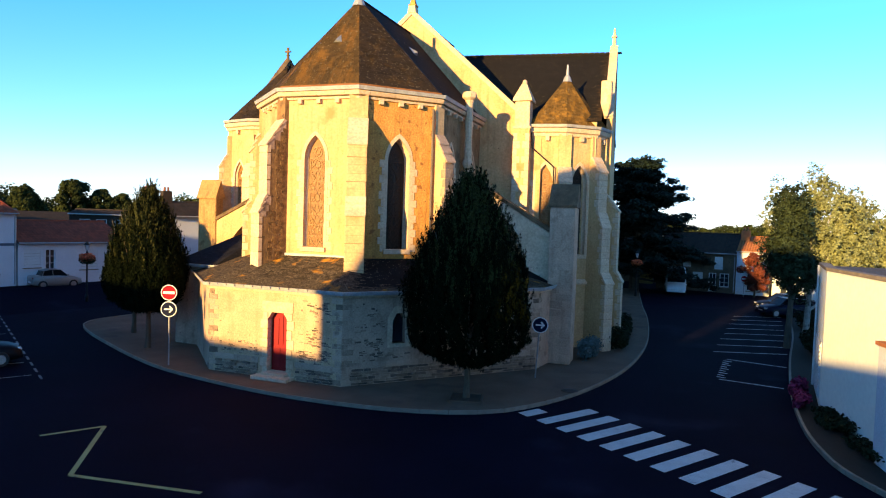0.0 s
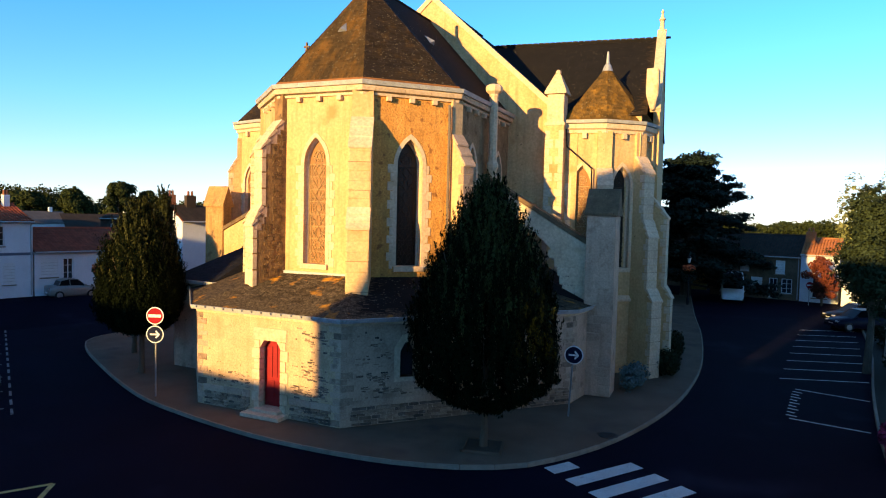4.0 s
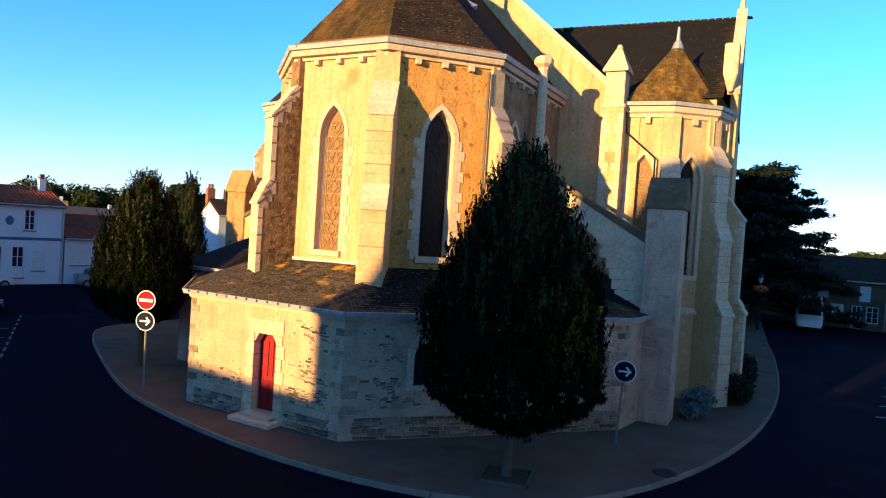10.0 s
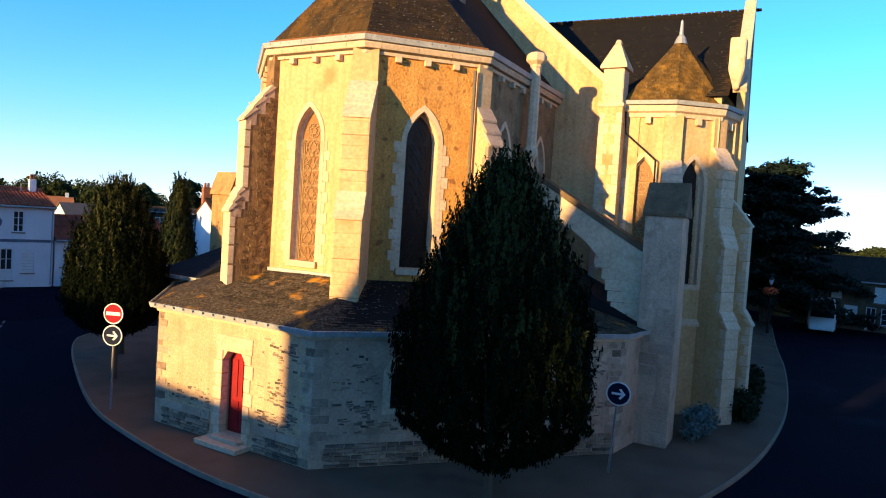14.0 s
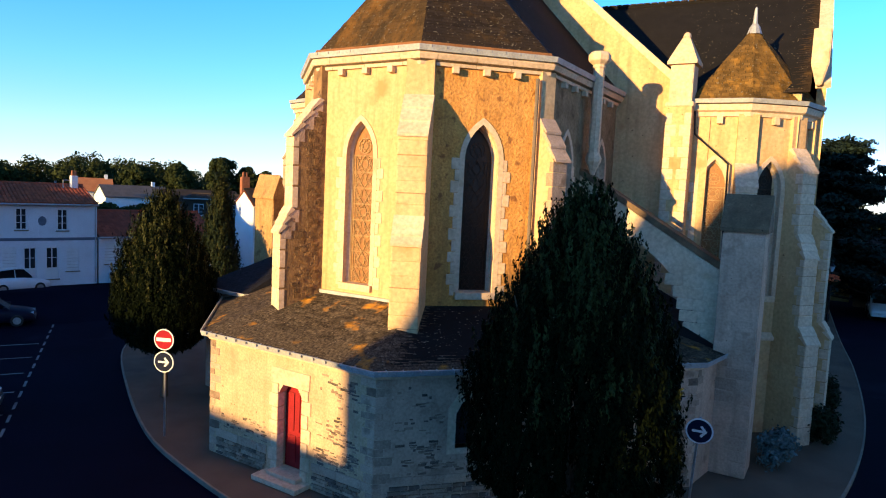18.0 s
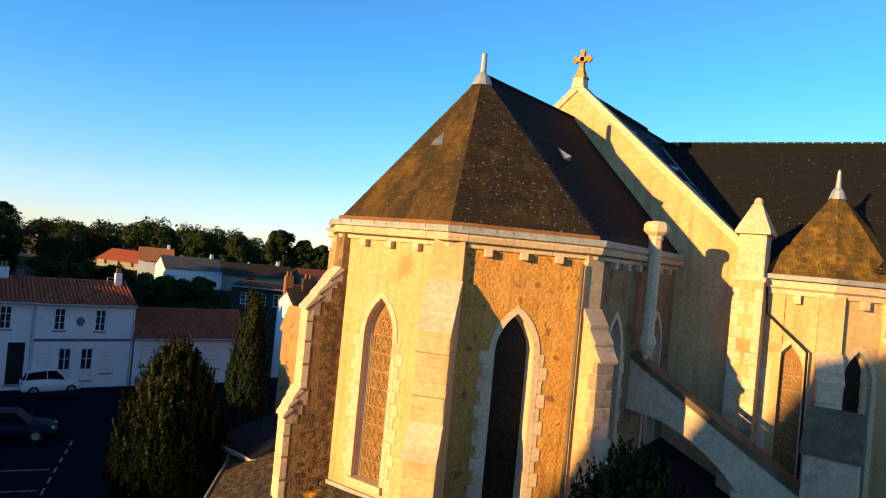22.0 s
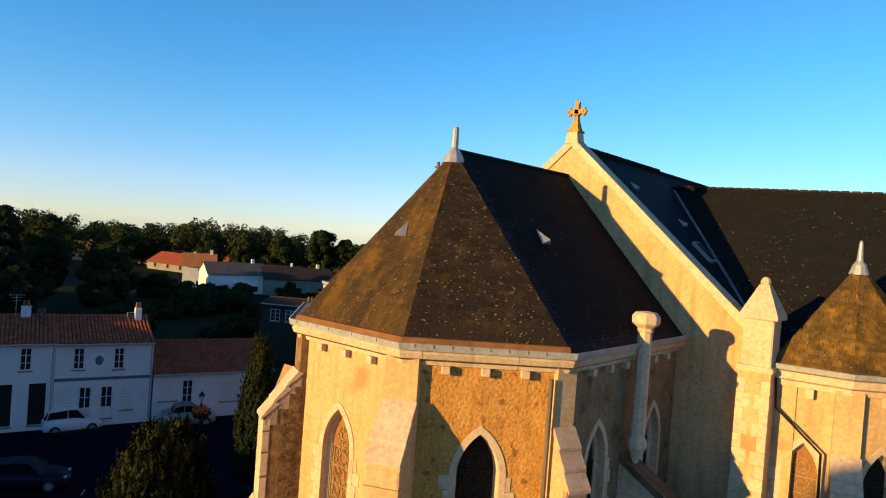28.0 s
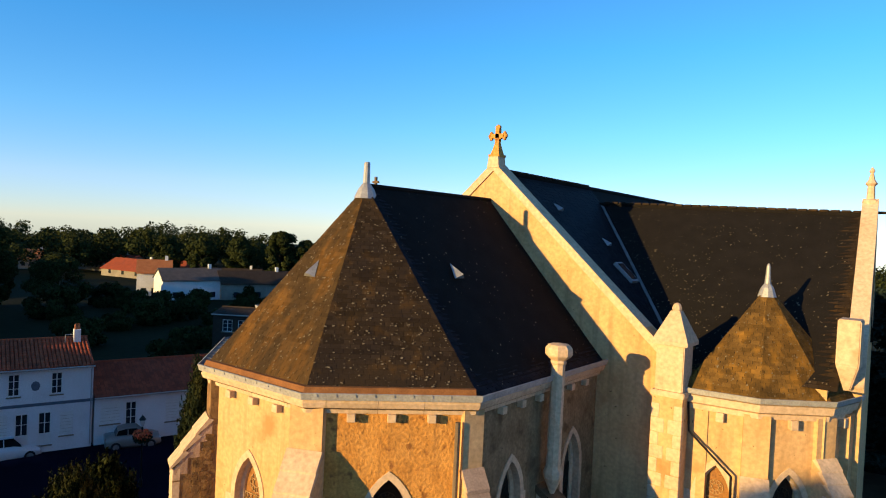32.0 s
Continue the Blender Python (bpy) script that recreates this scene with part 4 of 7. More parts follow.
# side walls of the choir and nave, transept walls
box(bm, MX - HALF + 0.1, GY + 0.5, 0, MX + HALF - 0.1, 48, EAVE_M)
part("nave_wall", bm, RENDER, church)
for x1, sg in ((TX, 1), (TXL, -1)):
    bm = bmesh.new()
    xa, xb = (MX, x1 - 0.05) if sg > 0 else (x1 + 0.05, MX)
    box(bm, xa, TY - (6.0 if sg > 0 else 4.9), 0, xb, TY + 6.0, EAVE_M)
    part("transept_wall", bm, RENDER, church, "rendered transept wall")
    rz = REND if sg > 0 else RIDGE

    def gx(y):
        return x1 - sg * 0.068 * (y - TY)
    bm = bmesh.new()
    yn, zn = (TY - 4.6, 13.5) if sg > 0 else (TY - 5.1, 12.1)
    extrude(bm, [(gx(yn), yn, 0), (gx(TY + 6.5), TY + 6.5, 0), (gx(TY + 6.5), TY + 6.5, 12.1), (x1, TY, rz + 0.35), (gx(yn), yn, zn)], (sg * 0.30, 0, 0))
    part("transept_gable", bm, RENDER, church, "transept gable wall")
    for s2 in (-1, 1):
        bm = bmesh.new()
        yb = TY + s2 * (6.4 if sg > 0 or s2 > 0 else 5.0)
        n = Vector((0, s2 * 5.0, 6.4)).normalized()
        loft(bm, [[(gx(y) - sg * 0.10, y, z), (gx(y) + sg * 0.36, y, z), (gx(y) + sg * 0.36, y - n.y * 0.2, z - n.z * 0.2), (gx(y) - sg * 0.10, y - n.y * 0.2, z - n.z * 0.2)] for y, z in ((TY, rz + 0.55), (yb, 12.15))])
        part("coping", bm, ASHLAR if sg > 0 else DARK_CAP, church, "sloping stone gable coping")
        if sg < 0:
            continue
        bm = bmesh.new()
        kb = 1.0 if s2 < 0 else 0.0
        loft(bm, [[(gx(yb) + sx_ * w_, yb + sy_ * v_, z_ + kb) for sx_, sy_ in ((-1, -1), (1, -1), (1, 1), (-1, 1))] for w_, v_, z_ in ((0.08, 0.12, 11.05), (0.26, 0.36, 11.70), (0.26, 0.36, 12.85))])
        bmesh.ops.bevel(bm, geom=bm.edges[:], offset=0.03, segments=2, affect='EDGES')
        part("kneeler", bm, ASHLAR, church, "square stone kneeler block")
    bm = bmesh.new()
    if sg > 0:
        turned(bm, [(0.24, 0), (0.24, 0.14), (0.13, 0.2), (0.11, 0.62), (0.19, 0.70), (0.10, 0.82), (0.05, 1.05), (0.09, 1.12), (0.02, 1.25)], (x1 + 0.13, TY, rz + 0.35), 8)
        part("gable_finial", bm, ASHLAR, church, "slender stone gable finial")
    else:
        fx, fz = x1 - 0.13, rz + 0.35
        turned(bm, [(0.24, 0), (0.20, 0.14), (0.12, 0.24), (0.09, 0.42), (0.14, 0.48), (0.07, 0.54)], (fx, TY, fz), 8)
        box(bm, fx - 0.06, TY - 0.06, fz + 0.5, fx + 0.06, TY + 0.06, fz + 1.04)
        box(bm, fx - 0.22, TY - 0.05, fz + 0.70, fx + 0.22, TY + 0.05, fz + 0.81)
        part("gable_finial", bm, DARK_CAP, church, "dark weathered stone cross finial")

main_faces = [
    (((MX + HALF + 0.2, GY + 0.4, EAVE_M), (MX + HALF + 0.2, TY - 6.2, EAVE_M), (TOPX, TY, RIDGE), (MX, TY + 0.6, RIDGE_M), (MX, GY + 0.4, RIDGE_M)), 31),
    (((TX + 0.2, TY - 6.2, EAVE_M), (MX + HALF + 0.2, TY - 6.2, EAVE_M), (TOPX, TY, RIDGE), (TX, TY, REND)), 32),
    (((MX - HALF - 0.2, TY - 5.0, EAVE_M), (TXL, TY - 5.0, EAVE_M), (TXL, TY, RIDGE), (2 * MX - TOPX, TY, RIDGE)), 33),
    (((MX - HALF - 0.2, TY - 5.0, EAVE_M), (MX - HALF - 0.2, GY + 0.4, EAVE_M), (MX, GY + 0.4, RIDGE_M), (MX, TY + 0.6, RIDGE_M), (2 * MX - TOPX, TY, RIDGE)), 34)]
bm = bmesh.new()
for f, _ in main_faces:
    bm.faces.new([bm.verts.new(p) for p in f])
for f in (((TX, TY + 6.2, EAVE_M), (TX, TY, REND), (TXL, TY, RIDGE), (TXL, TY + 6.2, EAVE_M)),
          ((MX + HALF + .2, TY, EAVE_M), (MX + HALF + .2, 48, EAVE_M), (MX, 48, RIDGE_M), (MX, TY, RIDGE_M)),
          ((MX - HALF - .2, TY, EAVE_M), (MX - HALF - .2, 48, EAVE_M), (MX, 48, RIDGE_M), (MX, TY, RIDGE_M))):
    bm.faces.new([bm.verts.new(p) for p in f])
main_roof = part("roof", bm, SLATE_BED, church, "broad dark slate roof over choir and transept")
for (f, sd), mt in zip(main_faces[:2], (SLATE, SLATE_SUNLIT)):
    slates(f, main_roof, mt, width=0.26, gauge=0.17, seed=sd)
for f, sd in main_faces[2:]:
    slates(f, main_roof, SLATE, width=0.4, gauge=0.3, seed=sd)
bm = bmesh.new()
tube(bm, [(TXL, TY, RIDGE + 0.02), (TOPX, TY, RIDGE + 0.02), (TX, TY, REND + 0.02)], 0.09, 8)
tube(bm, [(MX, GY + 0.5, RIDGE_M + 0.02), (MX, 48, RIDGE_M + 0.02)], 0.09, 8)
ridge = part("ridge", bm, SLATE_BED, church, "dark clay ridge tiles")
for i in range(30):
    x = TOPX + 0.3 + i * 0.33
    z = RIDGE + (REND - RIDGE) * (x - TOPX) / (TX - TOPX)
    part("ridge_tile", boxed(x - 0.13, TY - 0.13, z + 0.06, x + 0.15, TY + 0.13, z + 0.145, bevel=0.03), SLATE_SUNLIT, ridge)
for i in range(20):
    y = GY + 0.8 + i * 0.33
    part("ridge_tile", boxed(MX - 0.13, y - 0.13, RIDGE_M + 0.06, MX + 0.13, y + 0.15, RIDGE_M + 0.145, bevel=0.03), SLATE_SUNLIT, ridge)
bm = bmesh.new()
a, b = Vector((TOPX, TY, RIDGE + 0.04)), Vector((MX + HALF + 0.2, TY - 6.2, EAVE_M + 0.04))
w = Vector((0.7, 0.7, 0)) * 0.10
bm.faces.new([bm.verts.new(p) for p in (a - w, a + w, b + w, b - w)])
bmesh.ops.solidify(bm, geom=bm.faces[:], thickness=0.02)
part("valley", bm, LEAD, church, "pale lead roof valley")
f0 = main_faces[0][0]
for x, y in ((1.7, 11.6), (3.0, 13.0)):
    vent(on_face(f0, x, y), normal_of(f0), size=0.34)
# roof light in the choir roof
n = normal_of(f0)
u = Vector((0, 1, 0))
w = u.cross(n) * -1
c = on_face(f0, 4.0, 12.2)
bm = bmesh.new()
m = Matrix((( *Vector((u.x, w.x, n.x)), c.x), (*Vector((u.y, w.y, n.y)), c.y), (*Vector((u.z, w.z, n.z)), c.z), (0, 0, 0, 1)))
box(bm, -0.28, -0.45, -0.05, 0.28, 0.45, 0.09, m=m)
rl = part("roof_light", bm, LEAD, church, "small roof light with a pale frame")
part("pane", boxed(-0.22, -0.38, 0.09, 0.22, 0.38, 0.10, m=m), PANE, rl)

# pinnacles and corner piers of the choir gable
def pinnacle(x, y, z0, z1, half, top):
    bm = bmesh.new()
    box(bm, x - half, y - half, 0, x + half, y + half, z0)
    b = part("corner_pier", bm, RENDER, church, "rendered corner pier with dressed stone")
    bm = bmesh.new()
    box(bm, x - half * 0.92, y - half * 0.92, z0, x + half * 0.92, y + half * 0.92, z1)
    box(bm, x - half * 1.12, y - half * 1.12, z0 - 0.14, x + half * 1.12, y + half * 1.12, z0 + 0.02)
    bmesh.ops.bevel(bm, geom=bm.edges[:], offset=0.025, segments=2, affect='EDGES')
    p = part("pinnacle", bm, ASHLAR, church, "pale stone pinnacle with a pyramid cap")
    bm = bmesh.new()
    h = half * 1.18
    loft(bm, [[(x + sx * k, y + sy * k, z) for sx, sy in ((-1, -1), (1, -1), (1, 1), (-1, 1))] for k, z in ((h, z1), (h, z1 + 0.1), (h * 0.26, top - 0.22))])
    turned(bm, [(0.05, -0.05), (0.12, 0.0), (0.14, 0.09), (0.10, 0.2), (0.03, 0.24)], (x, y, top - 0.24), 8)
    part("cap", bm, ASHLAR, p)
    r = random.Random(int(x * 10))
    z = 0.3
    k = 0
    while z < z0 - 0.4:
        hh = r.uniform(0.32, 0.44)
        wd = half * (0.9 if k % 2 else 0.55)
        # stones below 7 m take the greyer shaded tone
        for sg in (-1, 1):
            piece("stone", r.choice(weathered_shaded_mesh if z < 7 else ashlar_mesh), b, Matrix.Translation((x + sg * (half - wd / 2 + 0.01), y - half + 0.06, z + hh / 2)) @ Matrix.Diagonal((wd, 0.15, hh - 0.012, 1)))
        z += hh
        k += 1


pinnacle(6.9, 8.95, 11.45, 12.75, 0.42, 13.9)


# ---- side chapels in the angle of choir and transept ----
CHAPEL_FACES = []


def chapel(line, apex, sx, seed, holes, up=0.0):
    """line: eave-side wall corners in order along the outside."""
    for i, (a, b) in enumerate(zip(line, line[1:])):
        W, length, d, inward = framed(a, b)
        hs = [arch(length * f, 4.82, 0.52, 8.6, 9.63, 9) for f in holes.get(i, [])]
        wall(a, b, 0, 11.2 + up, RENDER, hs, label="cream rendered chapel wall")
        for f in holes.get(i, []):
            window(a, b, length * f, 4.9, 0.45, 8.6, 9.55, recess=0.34 - 0.10 * (i % 2), seed=seed + i, side_w=0.16, lead=None if i % 2 else LEAD_SHADED)
        # string course
    cor = moulding(line, [(-0.1, 11.02 + up), (0.08, 11.02 + up), (0.10, 11.16 + up), (0.20, 11.22 + up), (0.24, 11.42 + up), (-0.1, 11.46 + up)], ASHLAR, "cornice", label="white moulded chapel cornice")
    corbels(line, 10.9 + up, cor, 0.85, seed=seed)
    moulding(line, [(q, z + up) for q, z in ((0.08, 11.46), (0.26, 11.46), (0.30, 11.60), (0.27, 11.61), (0.24, 11.50), (0.08, 11.50))], ZINC, "gutter", label="zinc gutter of the chapel")
    moulding(line, [(0.0, 3.35), (0.12, 3.35), (0.12, 3.45), (0.0, 3.62)], ASHLAR, "string_course", label="stone string course")
    ev = [(x, y, 11.52 + up) for x, y in offset_line(line, 0.14)]
    bm = bmesh.new()
    for a, b in zip(ev, ev[1:]):
        bm.faces.new([bm.verts.new(p) for p in (a, b, apex)])
    rf = part("roof", bm, SLATE_BED, church, "pointed chapel roof of lichened slate")
    for i, (a, b) in enumerate(zip(ev, ev[1:])):
        CHAPEL_FACES.append(((a, b, apex), rf))
        slates((a, b, apex), rf, CHAPEL_MOSS if sx > 0 else SLATE_SUNLIT, seed=seed + 50 + i)
    if sx < 0:
        return
    bm = bmesh.new()
    turned(bm, [(0.26, -0.3), (0.18, -0.05), (0.09, 0.08), (0.05, 0.6), (0.02, 0.66)], apex, 10)
    part("roof_finial", bm, LEAD, church, "pale lead chapel finial")


chapel([(7.2, 10.3), (7.25, 9.1), (9.05, 9.3), (10.5, 10.45), (10.95, 12.0)], (8.75, 11.1, 14.45), 1, 200, {1: [0.47], 2: [0.50]})
buttress((9.05, 9.3), (0.32, -0.95), 0.66, [(0.95, 5.6, 6.3), (0.55, 8.6, 9.4)], 0, 11.1, side=RENDER, seed=31)
buttress((10.5, 10.45), (0.80, -0.60), 0.62, [(1.30, 3.45, 4.0), (0.95, 6.3, 7.1), (0.6, 9.2, 10.0)], 0, 11.1, side=RENDER, seed=32)
buttress((10.95, 11.6), (1.0, -0.1), 0.6, [(1.1, 3.45, 4.0), (0.8, 7.2, 8.2)], 0, 11.1, side=RENDER, seed=33)
chapel([(-12.4, 11.6), (-11.0, 8.4), (-9.0, 7.8), (-7.4, 8.2), (-7.0, 9.6)], (-8.2, 10.3, 15.6), -1, 220, {1: [0.55], 2: [0.5]}, up=0.4)
buttress((-9.0, 7.8), (-0.1, -1.0), 0.55, [(0.55, 5.6, 6.3), (0.35, 8.6, 9.4)], 0, 11.1, side=RENDER, seed=34)
buttress((-11.0, 8.4), (-0.75, -0.66), 0.62, [(1.10, 3.45, 4.0), (0.85, 6.3, 7.1), (0.5, 9.2, 10.0)], 0, 11.1, side=RENDER, seed=35)


# ---- flying buttresses ----
def flyer(sx, x_wall, x_pier, y, pier_w, pier_d, cap):
    hw = 0.26
    top = [(x_wall, 8.75), (x_pier, 6.0)]
    n = 12
    under = []
    for i in range(n + 1):
        a = math.pi / 2 * i / n
        under.append((x_wall + (x_pier - x_wall) * 0.97 * math.sin(a), 2.7 + 4.6 * math.cos(a) ** 1.2))
    ring = [(x, z) for x, z in top] + [(x_pier, 2.7)] + under[::-1]
    bm = bmesh.new()
    extrude(bm, [(x, y - hw, z) for x, z in ring], (0, 2 * hw, 0))
    f = part("flying_buttress", bm, ASHLAR if sx > 0 else RENDER, church, "flying buttress arching to the choir wall")
    bm = bmesh.new()
    a, b = Vector((x_wall, y - hw - 0.06, 8.78)), Vector((x_pier, y - hw - 0.06, 6.03))
    up = Vector((0, 0, 0.2))
    extrude(bm, [a, b, b + up, a + up], (0, 2 * hw + 0.12, 0))
    part("coping", bm, DARK_CAP, f, "lichened coping slabs")
    x0, x1 = (x_pier - 0.05, x_pier + pier_w) if sx > 0 else (x_pier - pier_w, x_pier + 0.05)
    y0, y1 = y - pier_d / 2, y + pier_d / 2
    bm = bmesh.new()
    box(bm, x0, y0, 0, x1, y1, cap - 1.1)
    bmesh.ops.bevel(bm, geom=bm.edges[:], offset=0.03, segments=2, affect='EDGES')
    p = part("pier", bm, GREY_RENDER if sx > 0 else PIER_RENDER, church, "massive stone buttress pier")
    bm = bmesh.new()
    o = 0.07
    ym = (y0 + y1) / 2
    extrude(bm, [(x0 - o, y0 - o, cap - 1.1), (x0 - o, y0 - o, cap - 0.98), (x0 - o, ym, cap), (x0 - o, y1 + o, cap - 0.98), (x0 - o, y1 + o, cap - 1.1)], (x1 - x0 + 2 * o, 0, 0))
    part("saddle_cap", bm, DARK_CAP if sx > 0 else PIER_RENDER, p, "saddleback stone pier cap")
    r = random.Random(5 + sx)
    z = 0.1
    while z < cap - 1.5:
        h = r.uniform(0.30, 0.40)
        x = x0
        while x < x1 - 0.05:
            wd = min(r.uniform(0.35, 0.75), x1 - x)
            if x1 - x - wd < 0.2:
                wd = x1 - x
            if sx > 0 and r.random() < 0.3:
                piece("stone", r.choice(weathered_shaded_mesh), p, Matrix.Translation((x + wd / 2, y0 + 0.058, z + h / 2)) @ Matrix.Diagonal((wd - 0.012, 0.13, h - 0.012, 1)))
            x += wd
        z += h
    return p


flyer(1, 4.5, 9.15, 6.0, 1.10, 1.25, 8.35)
flank = [o for o in church.children if o.name.startswith("flying_buttress")][0]
r = random.Random(44)
for k in range(7):
    z = 3.3 + k * 0.36
    x_in = 9.10 - 0.55 - 0.16 * k - r.uniform(0, 0.15)
    x_top = 9.10 - max(0.0, (z + 0.33 - 6.0) / 2.75 * 4.65)
    xx = x_in
    while xx < x_top - 0.1:
        wd = min(r.uniform(0.35, 0.6), x_top - xx)
        piece("stone", r.choice(ashlar_mesh), flank, Matrix.Translation((xx + wd / 2, 5.765, z + 0.17)) @ Matrix.Diagonal((wd - 0.012, 0.08, 0.345, 1)))
        xx += wd
flyer(-1, -4.7, -10.2, 6.6, 1.15, 0.66, 8.38)
# round shaft over the flyer
for sx, x, y in ((1, 4.85, 5.95),):
    bm = bmesh.new()
    turned(bm, [(0.06, 8.78), (0.17, 9.05), (0.26, 9.22), (0.27, 9.34), (0.19, 9.52), (0.185, 12.22), (0.22, 12.28), (0.20, 12.34), (0.34, 12.46), (0.36, 12.50), (0.36, 12.66), (0.28, 12.76), (0.0, 12.80)], (x, y, 0), 8, math.pi / 8)
    bmesh.ops.bevel(bm, geom=[e for e in bm.edges if abs(e.verts[0].co.z - e.verts[1].co.z) < 1e-5], offset=0.012, segments=1, affect="EDGES")
    part("shaft", bm, ASHLAR, church, "octagonal stone shaft with a moulded cap")

# downpipes
for pts, rad in (([(4.36, 2.22, 11.32), (4.36, 2.22, 4.55)], 0.06), ([(7.35, 8.95, 11.2), (7.4, 8.95, 10.4), (8.55, 9.0, 9.4), (8.6, 9.05, 5.2)], 0.035)):
    bm = bmesh.new()
    tube(bm, pts, rad, 8)
    part("downpipe", bm, PIPE if rad > 0.05 else IRON, church, "straight rainwater downpipe")

# ---- low ambulatory round the apse ----
F0, F1, G1, G2 = (-3.45, -2.55), (2.75, -2.70), (9.0, 3.9), (9.25, 5.4)
H1 = (-7.7, 1.8)
LOW = 3.45
DOOR_S, DOOR_HALF = 3.30, 0.44
door_hole = [(DOOR_S - DOOR_HALF - 0.05, 0.20), (DOOR_S - DOOR_HALF - 0.05, 2.66), (DOOR_S + DOOR_HALF + 0.05, 2.66), (DOOR_S + DOOR_HALF + 0.05, 0.20)]
front = wall(F0, F1, 0, LOW, LOW_RENDER, [door_hole], thick=0.5, label="rendered rubble wall of the ambulatory")
W, length, d, inward = framed(F0, F1)
lenG = math.hypot(G1[0] - F1[0], G1[1] - F1[1])
small = lambda s: [(s - 0.28, 1.55), (s - 0.28, 2.45), (s - 0.12, 2.75), (s + 0.12, 2.75), (s + 0.28, 2.45), (s + 0.28, 1.55)]
diag = wall(F1, G1, 0, LOW, GREY_RENDER, [small(2.35)], thick=0.5, label="grey rendered rubble wall of the ambulatory")
wall(G1, G2, 0, LOW, GREY_RENDER, thick=0.5)
wall(H1, F0, 0, LOW, GREY_RENDER, thick=0.5, label="rendered rubble wall of the ambulatory")
# door
door = part("door", boxed(DOOR_S - DOOR_HALF, 0.30, 0.25, DOOR_S + DOOR_HALF, 0.36, 2.62, m=basis(d, inward, W(0, 0))), RED_PAINT, church, "red painted wooden door with panels")
for s0, z0, s1, z1 in ((-0.34, 0.40, -0.04, 1.15), (0.04, 0.40, 0.34, 1.15), (-0.34, 1.28, -0.12, 2.35), (-0.09, 1.28, 0.09, 2.48), (0.12, 1.28, 0.34, 2.35)):
    part("door_panel", boxed(DOOR_S + s0, 0.272, z0, DOOR_S + s1, 0.31, z1, m=basis(d, inward, W(0, 0)), bevel=0.012), RED_PAINT, door)
bm = bmesh.new()
turned(bm, [(0.0, 0), (0.03, 0.0), (0.035, 0.03), (0.0, 0.06)], W(DOOR_S + 0.36, 1.2, 0.26), 8)
part("door_handle", bm, IRON, door, "dark iron door knob")
# door surround stones
surround = part("door_surround", boxed(DOOR_S - DOOR_HALF - 0.28, -0.03, 2.62, DOOR_S + DOOR_HALF + 0.28, 0.30, 3.06, m=basis(d, inward, W(0, 0)), bevel=0.02), ASHLAR, church, "white dressed stone door surround")
for sg in (-1, 1):
    z, k = 0.05, 0
    while z < 2.6:
        h = min(0.38, 2.62 - z)
        wide = 0.34 if k % 2 else 0.24
        piece("stone", ashlar_mesh[k % 5], surround, basis(d, inward, W(DOOR_S + sg * (DOOR_HALF + wide / 2), z + h / 2, 0.10)) @ Matrix.Diagonal((wide, 0.27, h - 0.012, 1)))
        z += h
        k += 1
for sg in (-1, 1):
    bm = bmesh.new()
    extrude(bm, [W(DOOR_S + sg * DOOR_HALF, 2.62, 0.0), W(DOOR_S + sg * DOOR_HALF, 2.36, 0.0), W(DOOR_S + sg * (DOOR_HALF - 0.17), 2.62, 0.0)], inward * 0.28)
    part("shoulder", bm, ASHLAR, surround)
step = part("door_step", boxed(DOOR_S - 0.85, -0.55, 0.0, DOOR_S + 0.8, 0.3, 0.14, m=basis(d, inward, W(0, 0)), bevel=0.02), ASHLAR, church, "worn stone doorstep")
part("door_step", boxed(DOOR_S - 0.55, -0.28, 0.14, DOOR_S + 0.55, 0.3, 0.25, m=basis(d, inward, W(0, 0)), bevel=0.02), ASHLAR, church, "worn stone doorstep")
# small window in the diagonal wall
W2, l2, d2, in2 = framed(F1, G1)
sw = part("small_window", boxed(2.35 - 0.3, 0.28, 1.5, 2.35 + 0.3, 0.31, 2.8, m=basis(d2, in2, W2(0, 0))), PANE, church, "small shouldered window in a stone frame")
bm = bmesh.new()
inner = small(2.35)
outer = [(2.35 + (a - 2.35) * 1.75, 1.4 if b < 1.6 else 2.15 + (b - 2.15) * 1.45) for a, b in inner]
loft(bm, [[W2(*outer[i], -0.03), W2(*inner[i], -0.03), W2(*inner[i], 0.25), W2(*outer[i], 0.25)] for i in list(range(len(inner))) + [0]], caps=False)
part("surround", bm, ASHLAR, sw)

# eave and roof
low_line = [H1, F0, F1, G1, G2]
moulding(low_line, [(-0.1, 3.40), (0.06, 3.40), (0.10, 3.50), (-0.1, 3.56)], ASHLAR, "eave_course", label="pale stone eave course")
moulding(low_line, [(0.08, 3.52), (0.26, 3.52), (0.30, 3.66), (0.27, 3.67), (0.24, 3.56), (0.08, 3.56)], ZINC, "gutter", label="zinc gutter along the low eave")
ev = [(x, y, 3.62) for x, y in offset_line(low_line, 0.22)]
hi = [(-4.75, 2.7, 4.85), (-1.85, 0.0, 4.75), (1.85, 0.0, 4.75), (4.5, 2.62, 4.75), (4.5, 6.5, 4.75)]
e0, e1, top1 = Vector(ev[0]), Vector(ev[1]), Vector(hi[1])
pn = (e1 - e0).cross(top1 - e0)
hi[0] = (hi[0][0], hi[0][1], e0.z - ((hi[0][0] - e0.x) * pn.x + (hi[0][1] - e0.y) * pn.y) / pn.z)
bm = bmesh.new()
low_faces = []
for i in range(4):
    f = (ev[i], ev[i + 1], hi[i + 1], hi[i])
    low_faces.append(f)
    bm.faces.new([bm.verts.new(p) for p in f])
